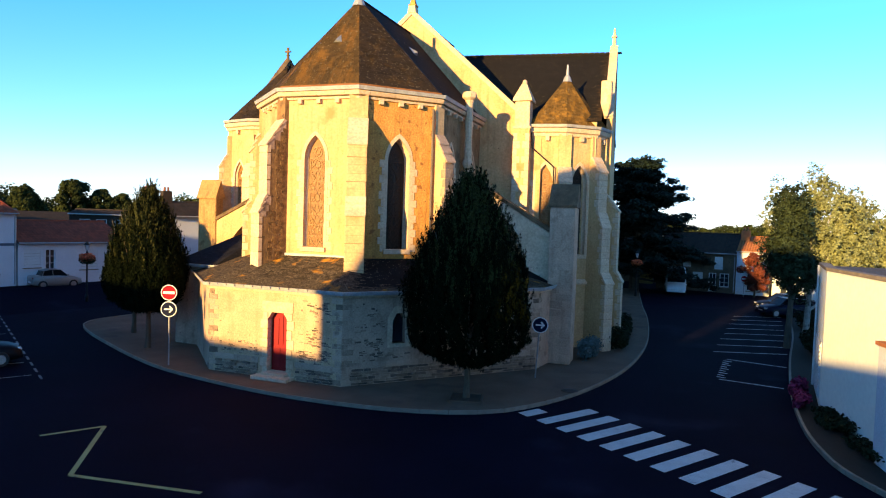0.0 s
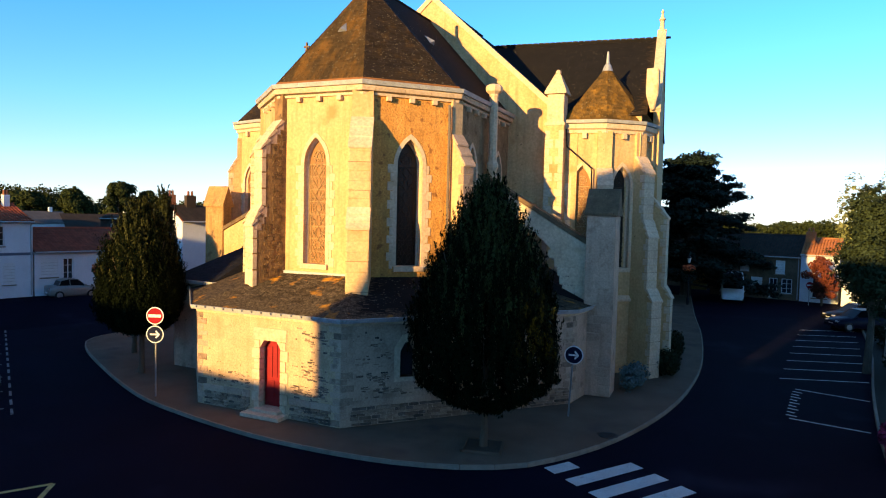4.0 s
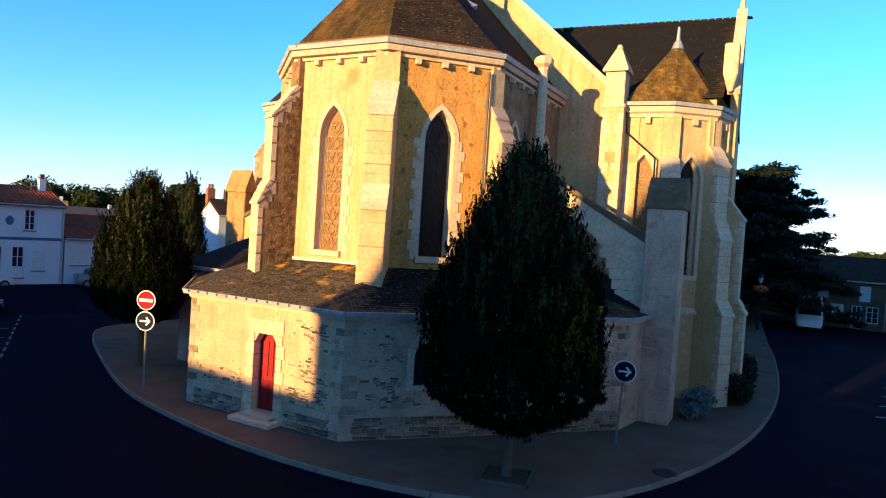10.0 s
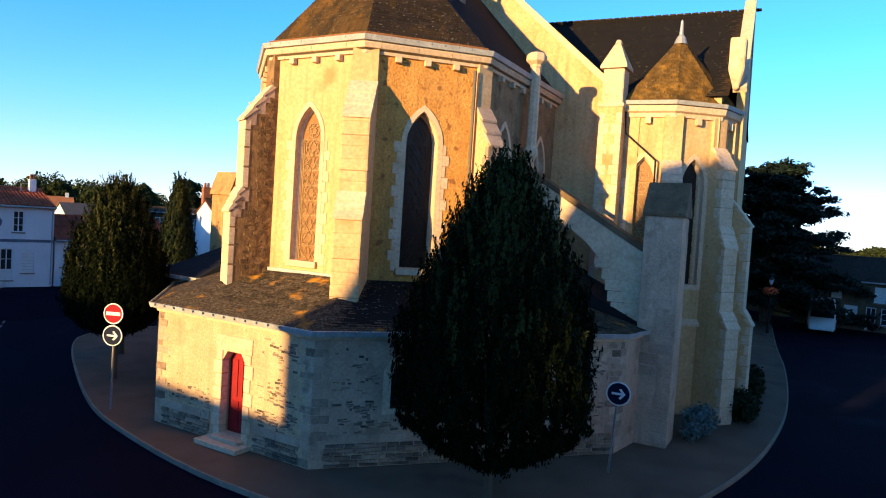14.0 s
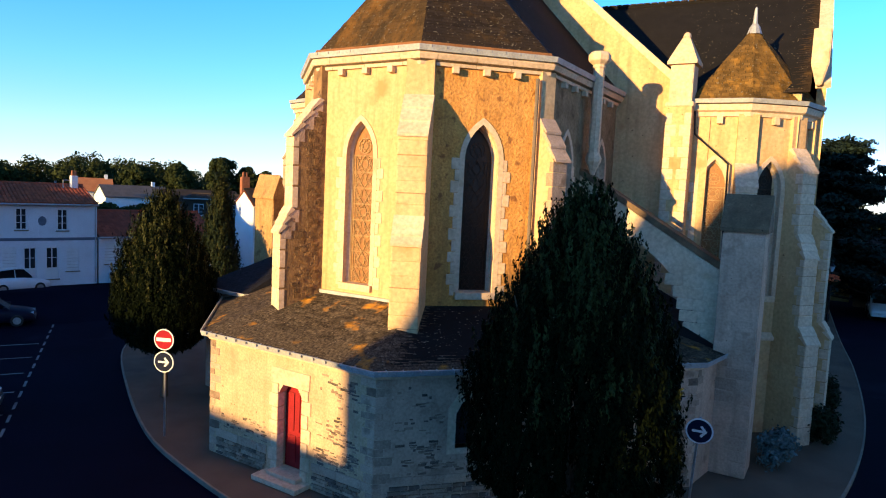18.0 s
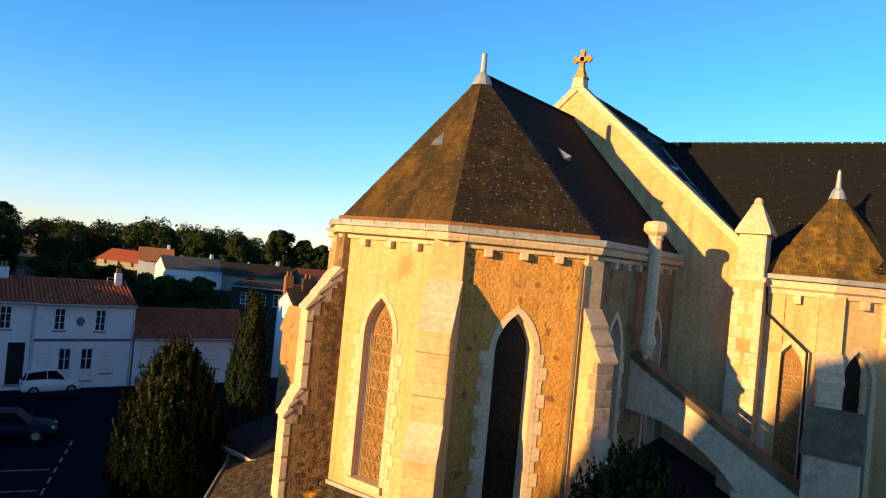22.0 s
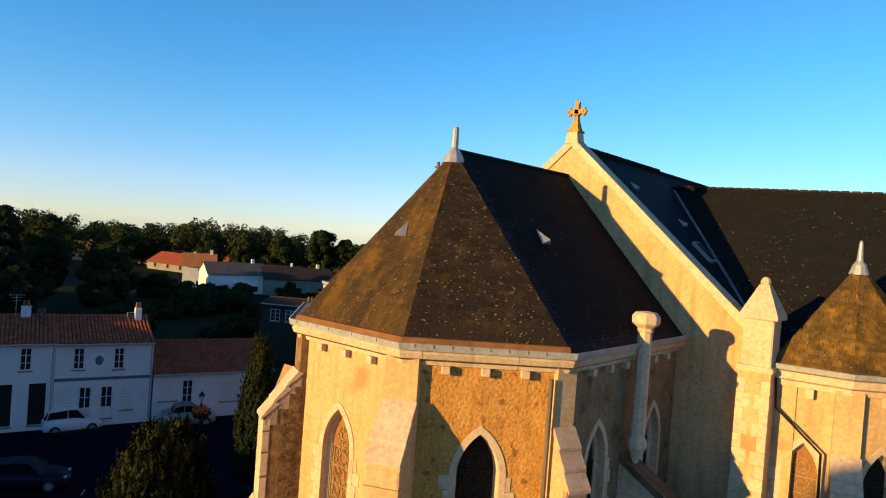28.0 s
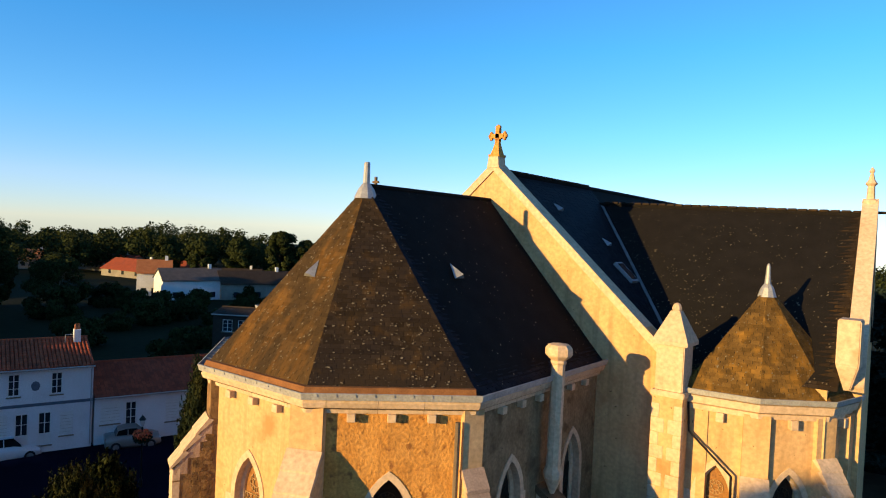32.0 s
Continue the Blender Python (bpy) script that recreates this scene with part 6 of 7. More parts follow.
# ---- cars ----
def car(label, paint, at, turn, length=4.1, width=1.72, height=1.45, kind="hatch", name="car"):
    """A car from lofted sections; x runs to its nose."""
    t = thing(name, label, "car", at=at, turn=turn)
    L, w = length, width / 2
    if kind == "van":
        side = [(-0.50, 0.35, 1.0, 1.0), (-0.49, 0.3, height - 0.05, 1.0), (0.05, 0.28, height, 1.0), (0.22, 0.28, height - 0.05, 1.0), (0.36, 0.28, 1.15, 1.0), (0.49, 0.30, 0.85, 0.9), (0.50, 0.4, 0.6, 0.85)]
    else:
        side = [(-0.50, 0.42, 0.72, 0.86), (-0.485, 0.28, 0.92, 0.94), (-0.30, 0.22, 0.95, 1.0), (0.0, 0.20, 0.93, 1.0), (0.20, 0.20, 0.90, 1.0), (0.40, 0.22, 0.78, 0.97), (0.485, 0.28, 0.66, 0.90), (0.50, 0.36, 0.55, 0.82)]
    bm = bmesh.new()
    rings = []
    for a, lo, hi_, k in side:
        x, y = a * L, w * k
        rings.append([(x, -y * 0.92, lo), (x, -y, lo + (hi_ - lo) * 0.25), (x, -y, lo + (hi_ - lo) * 0.7), (x, -y * 0.9, hi_), (x, 0, hi_ + 0.03), (x, y * 0.9, hi_), (x, y, lo + (hi_ - lo) * 0.7), (x, y, lo + (hi_ - lo) * 0.25), (x, y * 0.92, lo)])
    loft(bm, rings)
    body = part("body", bm, paint, t, smooth=True)
    if kind != "van":
        back = -0.47 if kind == "hatch" else -0.33
        prof = [(back, 0.90), (back + 0.06, height - 0.10), (-0.12, height), (0.06, height - 0.02), (0.23, 0.88)]
        bm = bmesh.new()
        loft(bm, [[(a * L, -w * (0.90 if z < 1 else 0.72), z), (a * L, w * (0.90 if z < 1 else 0.72), z), (a * L, w * 0.5, 0.8), (a * L, -w * 0.5, 0.8)] for a, z in prof])
        part("cabin_glass", bm, CAR_GLASS, t, "dark car windows")
        bm = bmesh.new()
        loft(bm, [[(a * L, -w * 0.72, z), (a * L, w * 0.72, z), (a * L, w * 0.70, z - 0.05), (a * L, -w * 0.70, z - 0.05)] for a, z in ((back + 0.055, height - 0.09), (-0.12, height + 0.012), (0.065, height - 0.01))])
        part("car_roof", bm, paint, t)
        for sg in (-1, 1):
            for a0, z0, a1, z1 in ((back, 0.90, back + 0.06, height - 0.09), (-0.10, 0.92, -0.10, height - 0.02), (0.23, 0.88, 0.062, height - 0.02)):
                bm = bmesh.new()
                tube(bm, [(a0 * L, sg * w * 0.89, z0), (a1 * L, sg * w * 0.72, z1)], 0.022, 6)
                part("pillar", bm, paint, t)
    else:
        part("rear_window", boxed(-0.512 * L, -w * 0.75, 1.15, -0.495 * L, w * 0.75, 1.75, bevel=0.005), CAR_GLASS, t, "dark rear window")
        bm = bmesh.new()
        extrude(bm, [(0.235 * L, -w * 0.82, height - 0.16), (0.235 * L, w * 0.82, height - 0.16), (0.352 * L, w * 0.86, 1.24), (0.352 * L, -w * 0.86, 1.24)], (0.05, 0, 0.03))
        part("windscreen", bm, CAR_GLASS, t, "dark windscreen")
        for sg in (-1, 1):
            part("side_window", boxed(0.02 * L, sg * w - 0.01 * sg, 1.15, 0.24 * L, sg * w + 0.012 * sg, 1.7), CAR_GLASS, t)
    for a in (-0.31, 0.31):
        for sg in (-1, 1):
            bm = bmesh.new()
            turned(bm, [(0.18, -0.09), (0.29, -0.10), (0.31, -0.06), (0.31, 0.06), (0.29, 0.10), (0.18, 0.09)], (0, 0, 0), 18)
            bmesh.ops.transform(bm, matrix=pose(a * L, sg * (w - 0.07), 0.31, 90), verts=bm.verts)
            wheel = part("wheel", bm, TYRE, t, "black tyre")
            bm = bmesh.new()
            turned(bm, [(0.0, -0.085), (0.19, -0.085), (0.19, 0.085), (0.0, 0.085)], (0, 0, 0), 12)
            bmesh.ops.transform(bm, matrix=pose(a * L, sg * (w - 0.05), 0.31, 90), verts=bm.verts)
            part("rim", bm, STEEL, wheel, "grey wheel rim")
    for sg in (-1, 1):
        part("headlight", boxed(0.44 * L, sg * w * 0.62 - 0.16, 0.58, 0.493 * L, sg * w * 0.62 + 0.16, 0.70, bevel=0.02), CAR_LAMP, t)
        part("tail_lamp", boxed(-0.498 * L, sg * w * 0.72 - 0.10, 0.68, -0.47 * L, sg * w * 0.72 + 0.10, 0.86, bevel=0.015), CAR_TAIL, t)
        part("wing_mirror", boxed(0.17 * L, sg * w * 1.02 - 0.05, 0.92, 0.21 * L, sg * w * 1.02 + 0.07, 1.04, bevel=0.015), paint, t)
    for a in (-0.503, 0.499):
        part("number_plate", boxed(a * L - 0.006, -0.25, 0.42, a * L + 0.006, 0.25, 0.53), SIGN_WHITE, t, "blank number plate")
    part("bumper", boxed(0.43 * L, -w * 0.86, 0.30, 0.508 * L, w * 0.86, 0.46, bevel=0.04), paint, t)
    return t


WHITE_CAR = surface("white_car_paint", (0.72, 0.72, 0.73), (0.66, 0.66, 0.68), scale=2, rough=0.25, bump=0.0, spec=0.5)
SILVER_CAR = surface("silver_car_paint", (0.30, 0.275, 0.25), (0.25, 0.23, 0.21), scale=2, rough=0.35, metal=0.2, bump=0.0, spec=0.3)
BLUE_CAR = surface("dark_blue_car_paint", (0.007, 0.009, 0.026), scale=2, rough=0.4, bump=0.0, spec=0.12)
BLACK_CAR = surface("black_car_paint", (0.006, 0.006, 0.008), scale=2, rough=0.4, bump=0.0, spec=0.12)
car("white hatchback parked before the white house", WHITE_CAR, (-32.3, 6.0, 0.36), 80, kind="hatch", length=3.3, height=1.5)
car("silver saloon parked before the low house", SILVER_CAR, (-29.4, 12.3, 0.45), 68, kind="saloon", length=3.35, height=1.40)
car("black hatchback in a parking bay", BLACK_CAR, (-12.6, -6.3, -0.1), 58, kind="hatch")
car("dark car in a parking bay beside the dashed line", BLUE_CAR, (-25.6, 1.4, -0.1), 60, kind="hatch")
car("dark blue saloon in a parking bay", BLUE_CAR, (23.0, 31.6, -0.1), 205, kind="hatch", length=3.9)
car("black estate car in a parking bay", BLACK_CAR, (23.4, 34.9, -0.1), 205, kind="hatch", length=4.3)
car("pale camper van parked beneath the cedar", WHITE_CAR, (15.1, 45.0, -0.1), -88, kind="van", length=4.6, height=2.65, width=1.9, name="van")

# ---- houses ----
def opening(house, W, d, inward, s, z0, z1, half, kind):
    """Window, door or shutter in a facade; each sits in its hole."""
    m = basis(d, inward, W(0, 0))
    if kind == "shutter":
        o = part("shutter", boxed(s - half, 0.04, z0, s + half, 0.10, z1, m=m), SHUTTER, house, "closed white roller shutter")
        for i in range(1, int((z1 - z0) / 0.22)):
            part("slat_joint", boxed(s - half, 0.035, z0 + i * 0.22, s + half, 0.042, z0 + i * 0.22 + 0.012, m=m), KERB, o)
    elif kind == "dark":
        # a solid dark panel stands for the shade inside the opening
        o = part("door", boxed(s - half, 0.18, z0, s + half, 0.24, z1, m=m), IRON, house, "dark panel for the shade in an open doorway")
    else:
        o = part("window" if kind == "window" else "door", boxed(s - half, 0.12, z0, s + half, 0.15, z1, m=m), PANE, house, "dark glazed window with white frame" if kind == "window" else "glazed white door")
        bm = bmesh.new()
        t = 0.07
        for x0, zz0, x1, zz1 in ((s - half, z0, s - half + t, z1), (s + half - t, z0, s + half, z1), (s - half, z0, s + half, z0 + t), (s - half, z1 - t, s + half, z1), (s - 0.03, z0, s + 0.03, z1)):
            box(bm, x0, 0.06, zz0, x1, 0.13, zz1, m=m)
        part("frame", bm, SHUTTER, o, "white painted frame")
        if kind == "door":
            part("lower_panel", boxed(s - half + t, 0.08, z0 + 0.05, s + half - t, 0.125, z0 + (z1 - z0) * 0.35, m=m), SHUTTER, o)
        for i in (1, 2):
            zz = z0 + (z1 - z0) * i / 3
            part("glazing_bar", boxed(s - half, 0.09, zz - 0.015, s + half, 0.128, zz + 0.015, m=m), SHUTTER, o)
    part("sill", boxed(s - half - 0.08, -0.07, z0 - 0.09, s + half + 0.08, 0.12, z0 - 0.003, m=m, bevel=0.01), KERB, house)


def tiled(house, corners, material, pitch=0.24, course=0.38, seed=1, round_tiles=True):
    """Columns of half-round tiles, lapped course over course, as one sheet of many pieces."""
    r = random.Random(seed)
    c = [Vector(p) for p in corners]
    u = c[1] - c[0]
    w = c[3] - c[0]
    n = u.cross(w).normalized()
    if n.z < 0:
        n = -n
    nu, nw = max(1, int(u.length / pitch)), max(1, int(w.length / course))
    ud, wd = u.normalized(), w.normalized()
    verts, fs = [], []
    for i in range(nu):
        for j in range(nw):
            a = c[0] + ud * ((i + 0.5) * u.length / nu) + wd * (j * w.length / nw - 0.03)
            lg = w.length / nw + 0.05
            h0, h1 = 0.05 + r.uniform(-.006, .01), 0.025
            k = len(verts)
            prof = [(-0.46, 0.0), (-0.30, 0.75), (0.0, 1.0), (0.30, 0.75), (0.46, 0.0)] if round_tiles else [(-0.48, 0.55), (-0.2, 0.6), (0.2, 0.7), (0.40, 1.0), (0.49, 0.5)]
            hh = 0.085 if round_tiles else 0.04
            for q, lift in ((0, h0), (lg, h1)):
                for x, z in prof:
                    verts.append(a + ud * (x * pitch) + wd * q + n * (lift + z * hh))
            fs += [(k + e, k + e + 1, k + e + 6, k + e + 5) for e in range(4)] + [(k, k + 1, k + 2, k + 3, k + 4)]
    raw("tile_coursing", verts, fs, material, house, "rows of clay roof tiles", kind="stuff")


def house_row(p0, p1, depth, eave, ridge, wall_mat, roof_mat, label, openings=(), band=None, chimney=(), seed=1, round_tiles=True, name="house"):
    W, length, d, inward = framed(p0, p1)
    h = thing(name, label, "house")
    bm = bmesh.new()
    holes = [[(s - hf, z0), (s - hf, z1), (s + hf, z1), (s + hf, z0)] for s, z0, z1, hf, k in openings]
    plate_with_holes(bm, [(0, -0.2), (length, -0.2), (length, eave), (0, eave)], holes, W, 0.28)
    part("front_wall", bm, wall_mat, h)
    for s0, s1 in ((0.0, 0.25), (length - 0.25, length)):
        bm = bmesh.new()
        extrude(bm, [W(s0, -0.2, 0.28), W(s0, -0.2, depth), W(s0, eave, depth), W(s0, ridge - 0.1, depth / 2), W(s0, eave, 0.28)], d * (s1 - s0))
        part("gable_wall", bm, wall_mat, h)
    bm = bmesh.new()
    box(bm, 0, depth - 0.25, -0.2, length, depth, eave, m=basis(d, inward, W(0, 0)))
    part("back_wall", bm, wall_mat, h)
    bm = bmesh.new()
    box(bm, 0.25, 0.5, -0.2, length - 0.25, 0.6, eave, m=basis(d, inward, W(0, 0)))
    part("inner_wall", bm, IRON, h)
    bm = bmesh.new()
    o = 0.3
    extrude(bm, [W(-0.05, eave - 0.02, -o), W(-0.05, ridge, depth / 2), W(-0.05, eave - 0.02, depth + o), W(-0.05, eave - 0.14, depth + o), W(-0.05, ridge - 0.14, depth / 2), W(-0.05, eave - 0.14, -o)], d * (length + 0.1))
    part("roof", bm, TILE_BED, h)
    tiled(h, [W(-0.02, eave - 0.02, -o), W(length + 0.02, eave - 0.02, -o), W(length + 0.02, ridge, depth / 2), W(-0.02, ridge, depth / 2)], roof_mat, seed=seed, round_tiles=round_tiles)
    bm = bmesh.new()
    tube(bm, [W(-0.05, ridge + 0.05, depth / 2), W(length + 0.05, ridge + 0.05, depth / 2)], 0.11, 8)
    part("ridge_tiles", bm, roof_mat, h)
    bm = bmesh.new()
    tube(bm, [W(-0.05, eave - 0.06, -o - 0.05), W(length + 0.05, eave - 0.06, -o - 0.05)], 0.065, 8)
    part("gutter", bm, ZINC, h)
    bm = bmesh.new()
    tube(bm, [W(length - 0.12, eave - 0.1, -o), W(length - 0.12, eave - 0.35, -0.06), W(length - 0.12, 0, -0.06)], 0.045, 8)
    part("downpipe", bm, ZINC, h)
    for s, z0, z1, hf, k in openings:
        opening(h, W, d, inward, s, z0, z1, hf, k)
    if band:
        part("string_band", boxed(0, -0.03, band[0], length - 0.02, 0.0, band[1], m=basis(d, inward, W(0, 0))), BLUE_BAND, h, "grey-blue painted band")
    for s, q, ww, z0, z1, mt in chimney:
        ch = part("chimney", boxed(s - ww, q - 0.3, z0, s + ww, q + 0.3, z1, m=basis(d, inward, W(0, 0)), bevel=0.02), mt, h, "chimney stack")
        for k in (-0.4, 0.4):
            bm = bmesh.new()
            turned(bm, [(0.11, 0), (0.09, 0.35), (0.10, 0.38)], W(s + k * ww, z1, q), 8)
            part("chimney_pot", bm, BRICK_RED, ch)
    return h, W, d, inward


HD = Vector((0.38, 0.925)).normalized()
H0 = Vector((-33.0, 11.9))
# the terrace stands a little above the square, on a street that climbs to it
TERRACE = Matrix.Translation((-30.7, 10.35, 0.78)) @ Matrix.Rotation(0.09, 4, 'Z') @ Matrix.Scale(0.94, 4) @ Matrix.Translation((33.0, -11.9, 0))
slope = [TERRACE @ Vector((H0.x + HD.x * a + HD.y * q, H0.y + HD.y * a - HD.x * q, 0)) for q in (9.5, 2.0, -1.0) for a in (-45, 34)]
bm = bmesh.new()
lv = [bm.verts.new((p.x, p.y, z)) for p, z in zip(slope, (-0.13, -0.13, 0.62, 0.62, 0.66, 0.66))]
bm.faces.new((lv[0], lv[1], lv[3], lv[2]))
bm.faces.new((lv[2], lv[3], lv[5], lv[4]))
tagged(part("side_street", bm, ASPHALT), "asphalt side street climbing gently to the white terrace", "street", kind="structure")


def hp(s):
    q = H0 + HD * s
    return (q.x, q.y)


ground1 = [(0.70, 1.05, 2.58, 0.38, "shutter"), (1.87, 0.35, 2.55, 0.38, "door"), (3.18, 0.35, 2.55, 0.38, "door"), (4.45, 0.85, 2.45, 0.38, "shutter"), (1.38, 3.75, 5.22, 0.34, "window"), (3.82, 3.70, 5.18, 0.34, "window")]
terrace = house_row(hp(-6.1), hp(-0.1), 8.5, 5.55, 6.75, WHITE_WALL, TILE, "white two-storey house with a red tiled roof", ground1, band=(3.0, 3.2), chimney=[(5.3, 3.6, 0.22, 6.2, 7.5, WHITE_WALL)], seed=3)
h, W, d, inward = terrace
h.matrix_basis = TERRACE
bm = bmesh.new()
turned(bm, [(0.0, -0.32), (0.16, -0.28), (0.25, -0.05), (0.25, 0.12), (0.14, 0.26), (0.0, 0.34)], (0, 0, 0), 10)
bmesh.ops.transform(bm, matrix=basis(d, inward, W(2.6, 4.35, -0.02)) @ Matrix.Diagonal((1, 0.25, 1, 1)), verts=bm.verts)
part("wall_plaque", bm, BLUE_BAND, h, "oval dark wall plaque")
neighbour = house_row(hp(-16.5), hp(-6.12), 8.5, 5.6, 6.8, WHITE_WALL, TILE, "white neighbouring house with a dark doorway", [(8.75, 3.8, 5.3, 0.34, "window"), (6.6, 3.8, 5.3, 0.34, "window"), (9.5, 0.2, 2.95, 0.48, "dark"), (7.5, 0.2, 2.95, 0.6, "dark"), (5.0, 0.9, 2.5, 0.5, "window")],
          chimney=[(8.6, 4.1, 0.3, 6.4, 7.5, WHITE_WALL)], seed=4)
low_house = house_row(hp(0.02), hp(8.6), 8.0, 3.25, 4.85, WHITE_WALL, TILE_FLAT, "low white house with a brown-red tiled roof", [(1.0, 1.25, 2.75, 0.6, "shutter"), (2.35, 1.0, 2.7, 0.38, "window"), (5.4, 0.95, 2.65, 0.7, "shutter")], seed=5, round_tiles=False)
neighbour[0].matrix_basis = TERRACE
# chimney flue, dark stack and aerials on the terrace roofs
W, d, inward = terrace[1:]
bm = bmesh.new()
tube(bm, [W(4.55, 6.5, 3.4), W(4.55, 7.15, 3.4), W(5.0, 7.15, 3.5)], 0.035, 6)
part("flue_pipe", bm, LEAD, terrace[0], "bent metal flue pipe")
W, d, inward = neighbour[1:]
part("chimney", boxed(9.3, 3.4, 6.4, 9.75, 3.8, 7.4, m=basis(d, inward, W(0, 0)), bevel=0.02), SCHIST, neighbour[0], "dark stone chimney")
aerial = part("aerial", boxed(7.98, 3.98, 6.6, 8.02, 4.02, 8.3, m=basis(d, inward, W(0, 0))), STEEL, neighbour[0], "thin television aerial")
for zz, hw in ((8.28, 0.5), (8.1, 0.3), (7.9, 0.22)):
    part("aerial_rod", boxed(8 - hw, 3.985, zz - 0.012, 8 + hw, 4.015, zz + 0.012, m=basis(d, inward, W(0, 0))), STEEL, aerial)
low_house[0].matrix_basis = TERRACE
# low flat building with a row of white-framed windows
house_row((-49.0, 30.8), (-43.2, 34.6), 5, 5.9, 6.3, SHADED_WALL, BROWN_ROOF, "low dark flat-roofed building with white-framed windows", [(1.6, 4.0, 5.3, 0.55, "window"), (3.3, 4.0, 5.3, 0.55, "window"), (5.2, 4.0, 5.3, 0.55, "window")], seed=7, round_tiles=False)
# white gabled house behind the annex
gabled = Vector((math.cos(radians(65)), math.sin(radians(65)))) * 8.0
house_row((-27.5, 21.0), (-27.5 + gabled.x, 21.0 + gabled.y), 5.0, 6.1, 7.3, WHITE_WALL, BROWN_ROOF, "white gabled house with a brick chimney behind the annex", [(6.0, 2.0, 3.3, 0.5, "window")], chimney=[(0.45, 3.9, 0.32, 6.4, 8.35, BRICK_RED), (1.6, 2.5, 0.42, 6.8, 8.3, BROWN_ROOF)], seed=12, round_tiles=False)

# far houses among the trees
for x0, y0, x1, y1, ev_, rd, dep, mt, lab in (
        (-109.6, 56.2, -106.1, 67.8, 3.8, 6.0, 8, GREY_ROOF, "far white house with a long grey roof"), (-119.8, 56.2, -116.6, 62.0, 4.6, 7.1, 9, ORANGE_TILE, "far white house with an orange roof"),
        (-105.4, 66.5, -99.6, 80.3, 3.2, 5.6, 8, BROWN_ROOF, "far low house with a dark brown roof"), (-174.6, 74.4, -156.5, 77.4, 1.6, 4.5, 9, TILE_FLAT, "far long house with a red-brown roof"),
        (-231.6, 78.0, -206.0, 90.0, 2.0, 4.8, 9, TILE_FLAT, "far long house with a brown roof"), (-206.0, 79.0, -180.0, 84.0, 2.0, 4.6, 9, TILE_FLAT, "far row house with a red-brown roof"),
        (-172.0, 86.1, -158.5, 93.0, 1.6, 4.0, 8, TILE_FLAT, "far house with a brown roof"), (-204.0, 64.1, -201.1, 69.8, 2.2, 5.2, 8, ORANGE_TILE, "far small house with an orange roof"),
        (-154.6, 88.4, -151.3, 93.7, 2.0, 4.6, 7, TILE_FLAT, "far small white house with a chimney"), (-138.2, 99.0, -134.7, 104.7, 1.4, 2.8, 7, ORANGE_TILE, "far low white house"),
        (-142.0, 84.0, -132.0, 96.0, 1.7, 3.6, 8, BROWN_ROOF, "far long house with a dark roof"), (-98.5, 82.0, -93.0, 96.0, 3.2, 5.4, 8, TILE_FLAT, "far house with a dull red roof")):
    h = thing("house", lab, "house", group="far houses")
    W, length, d, inward = framed((x0 + 0.7, y0 + 2.4), (x1 + 0.7, y1 + 2.4))
    bm = bmesh.new()
    extrude(bm, [W(0, -1.2, 0), W(0, -1.2, dep), W(0, ev_, dep), W(0, rd - 0.1, dep / 2), W(0, ev_, 0)], d * length)
    part("wall", bm, WHITE_WALL if "white" in lab else DULL_WALL, h)
    bm = bmesh.new()
    extrude(bm, [W(-0.2, ev_ - 0.1, -0.4), W(-0.2, rd, dep / 2), W(-0.2, ev_ - 0.1, dep + 0.4), W(-0.2, ev_ - 0.2, dep + 0.4), W(-0.2, rd - 0.2, dep / 2), W(-0.2, ev_ - 0.2, -0.4)], d * (length + 0.4))
    part("roof", bm, mt, h)
    part("chimney", boxed(length * 0.8, dep / 2 - 0.3, rd - 0.4, length * 0.8 + 0.6, dep / 2 + 0.3, rd + 0.8, m=basis(d, inward, W(0, 0))), WHITE_WALL, h)
    for k in range(3):
        s = length * (0.2 + 0.3 * k)
        part("window", boxed(s - 0.5, -0.04, 0.3, s + 0.5, 0.02, 1.4, m=basis(d, inward, W(0, 0))), PANE, h)

# street beyond the church
house_row((13.2, 49.9), (20.9, 48.4), 8, 4.0, 5.9, STONE_HOUSE, BROWN_ROOF, "dark stone house with white shutters", [(3.1, 2.4, 3.5, 0.4, "shutter"), (6.2, 2.3, 3.6, 0.4, "shutter"), (4.2, 0.4, 1.9, 0.5, "shutter"), (5.65, 0.0, 1.9, 0.36, "door"), (6.8, 0.5, 1.9, 0.45, "window")], seed=8, round_tiles=False)
house_row((20.95, 48.4), (24.0, 47.8), 7, 4.3, 5.7, WHITE_WALL, ORANGE_TILE, "sunlit house with an orange tiled roof", [(1.6, 0.3, 2.2, 0.6, "window")], chimney=[(0.5, 2.6, 0.42, 5.0, 6.4, ORANGE_TILE)], seed=9)
house_row((24.05, 46.4), (30.0, 45.2), 7, 3.0, 4.2, WHITE_WALL, GREY_ROOF, "low white shop with dark windows", [(1.3, 0.3, 2.2, 0.6, "window"), (3.2, 0.0, 2.2, 0.45, "door"), (5.0, 0.3, 2.2, 0.6, "window")], seed=10, round_tiles=False)
house_row((2.0, 58.5), (12.9, 55.5), 8, 4.6, 6.6, STONE_HOUSE, BROWN_ROOF, "shaded stone house behind the cedar", [(8.6, 2.7, 3.9, 0.4, "shutter"), (5.4, 2.7, 3.9, 0.4, "shutter")], seed=11, round_tiles=False)
tagged(part("notice_board", boxed(11.5, 47.3, 0.5, 12.9, 47.4, 2.2, bevel=0.02), surface("yellow_board", (0.42, 0.28, 0.10), rough=0.6)), "large blank ochre board standing beneath the cedar", "notice board")

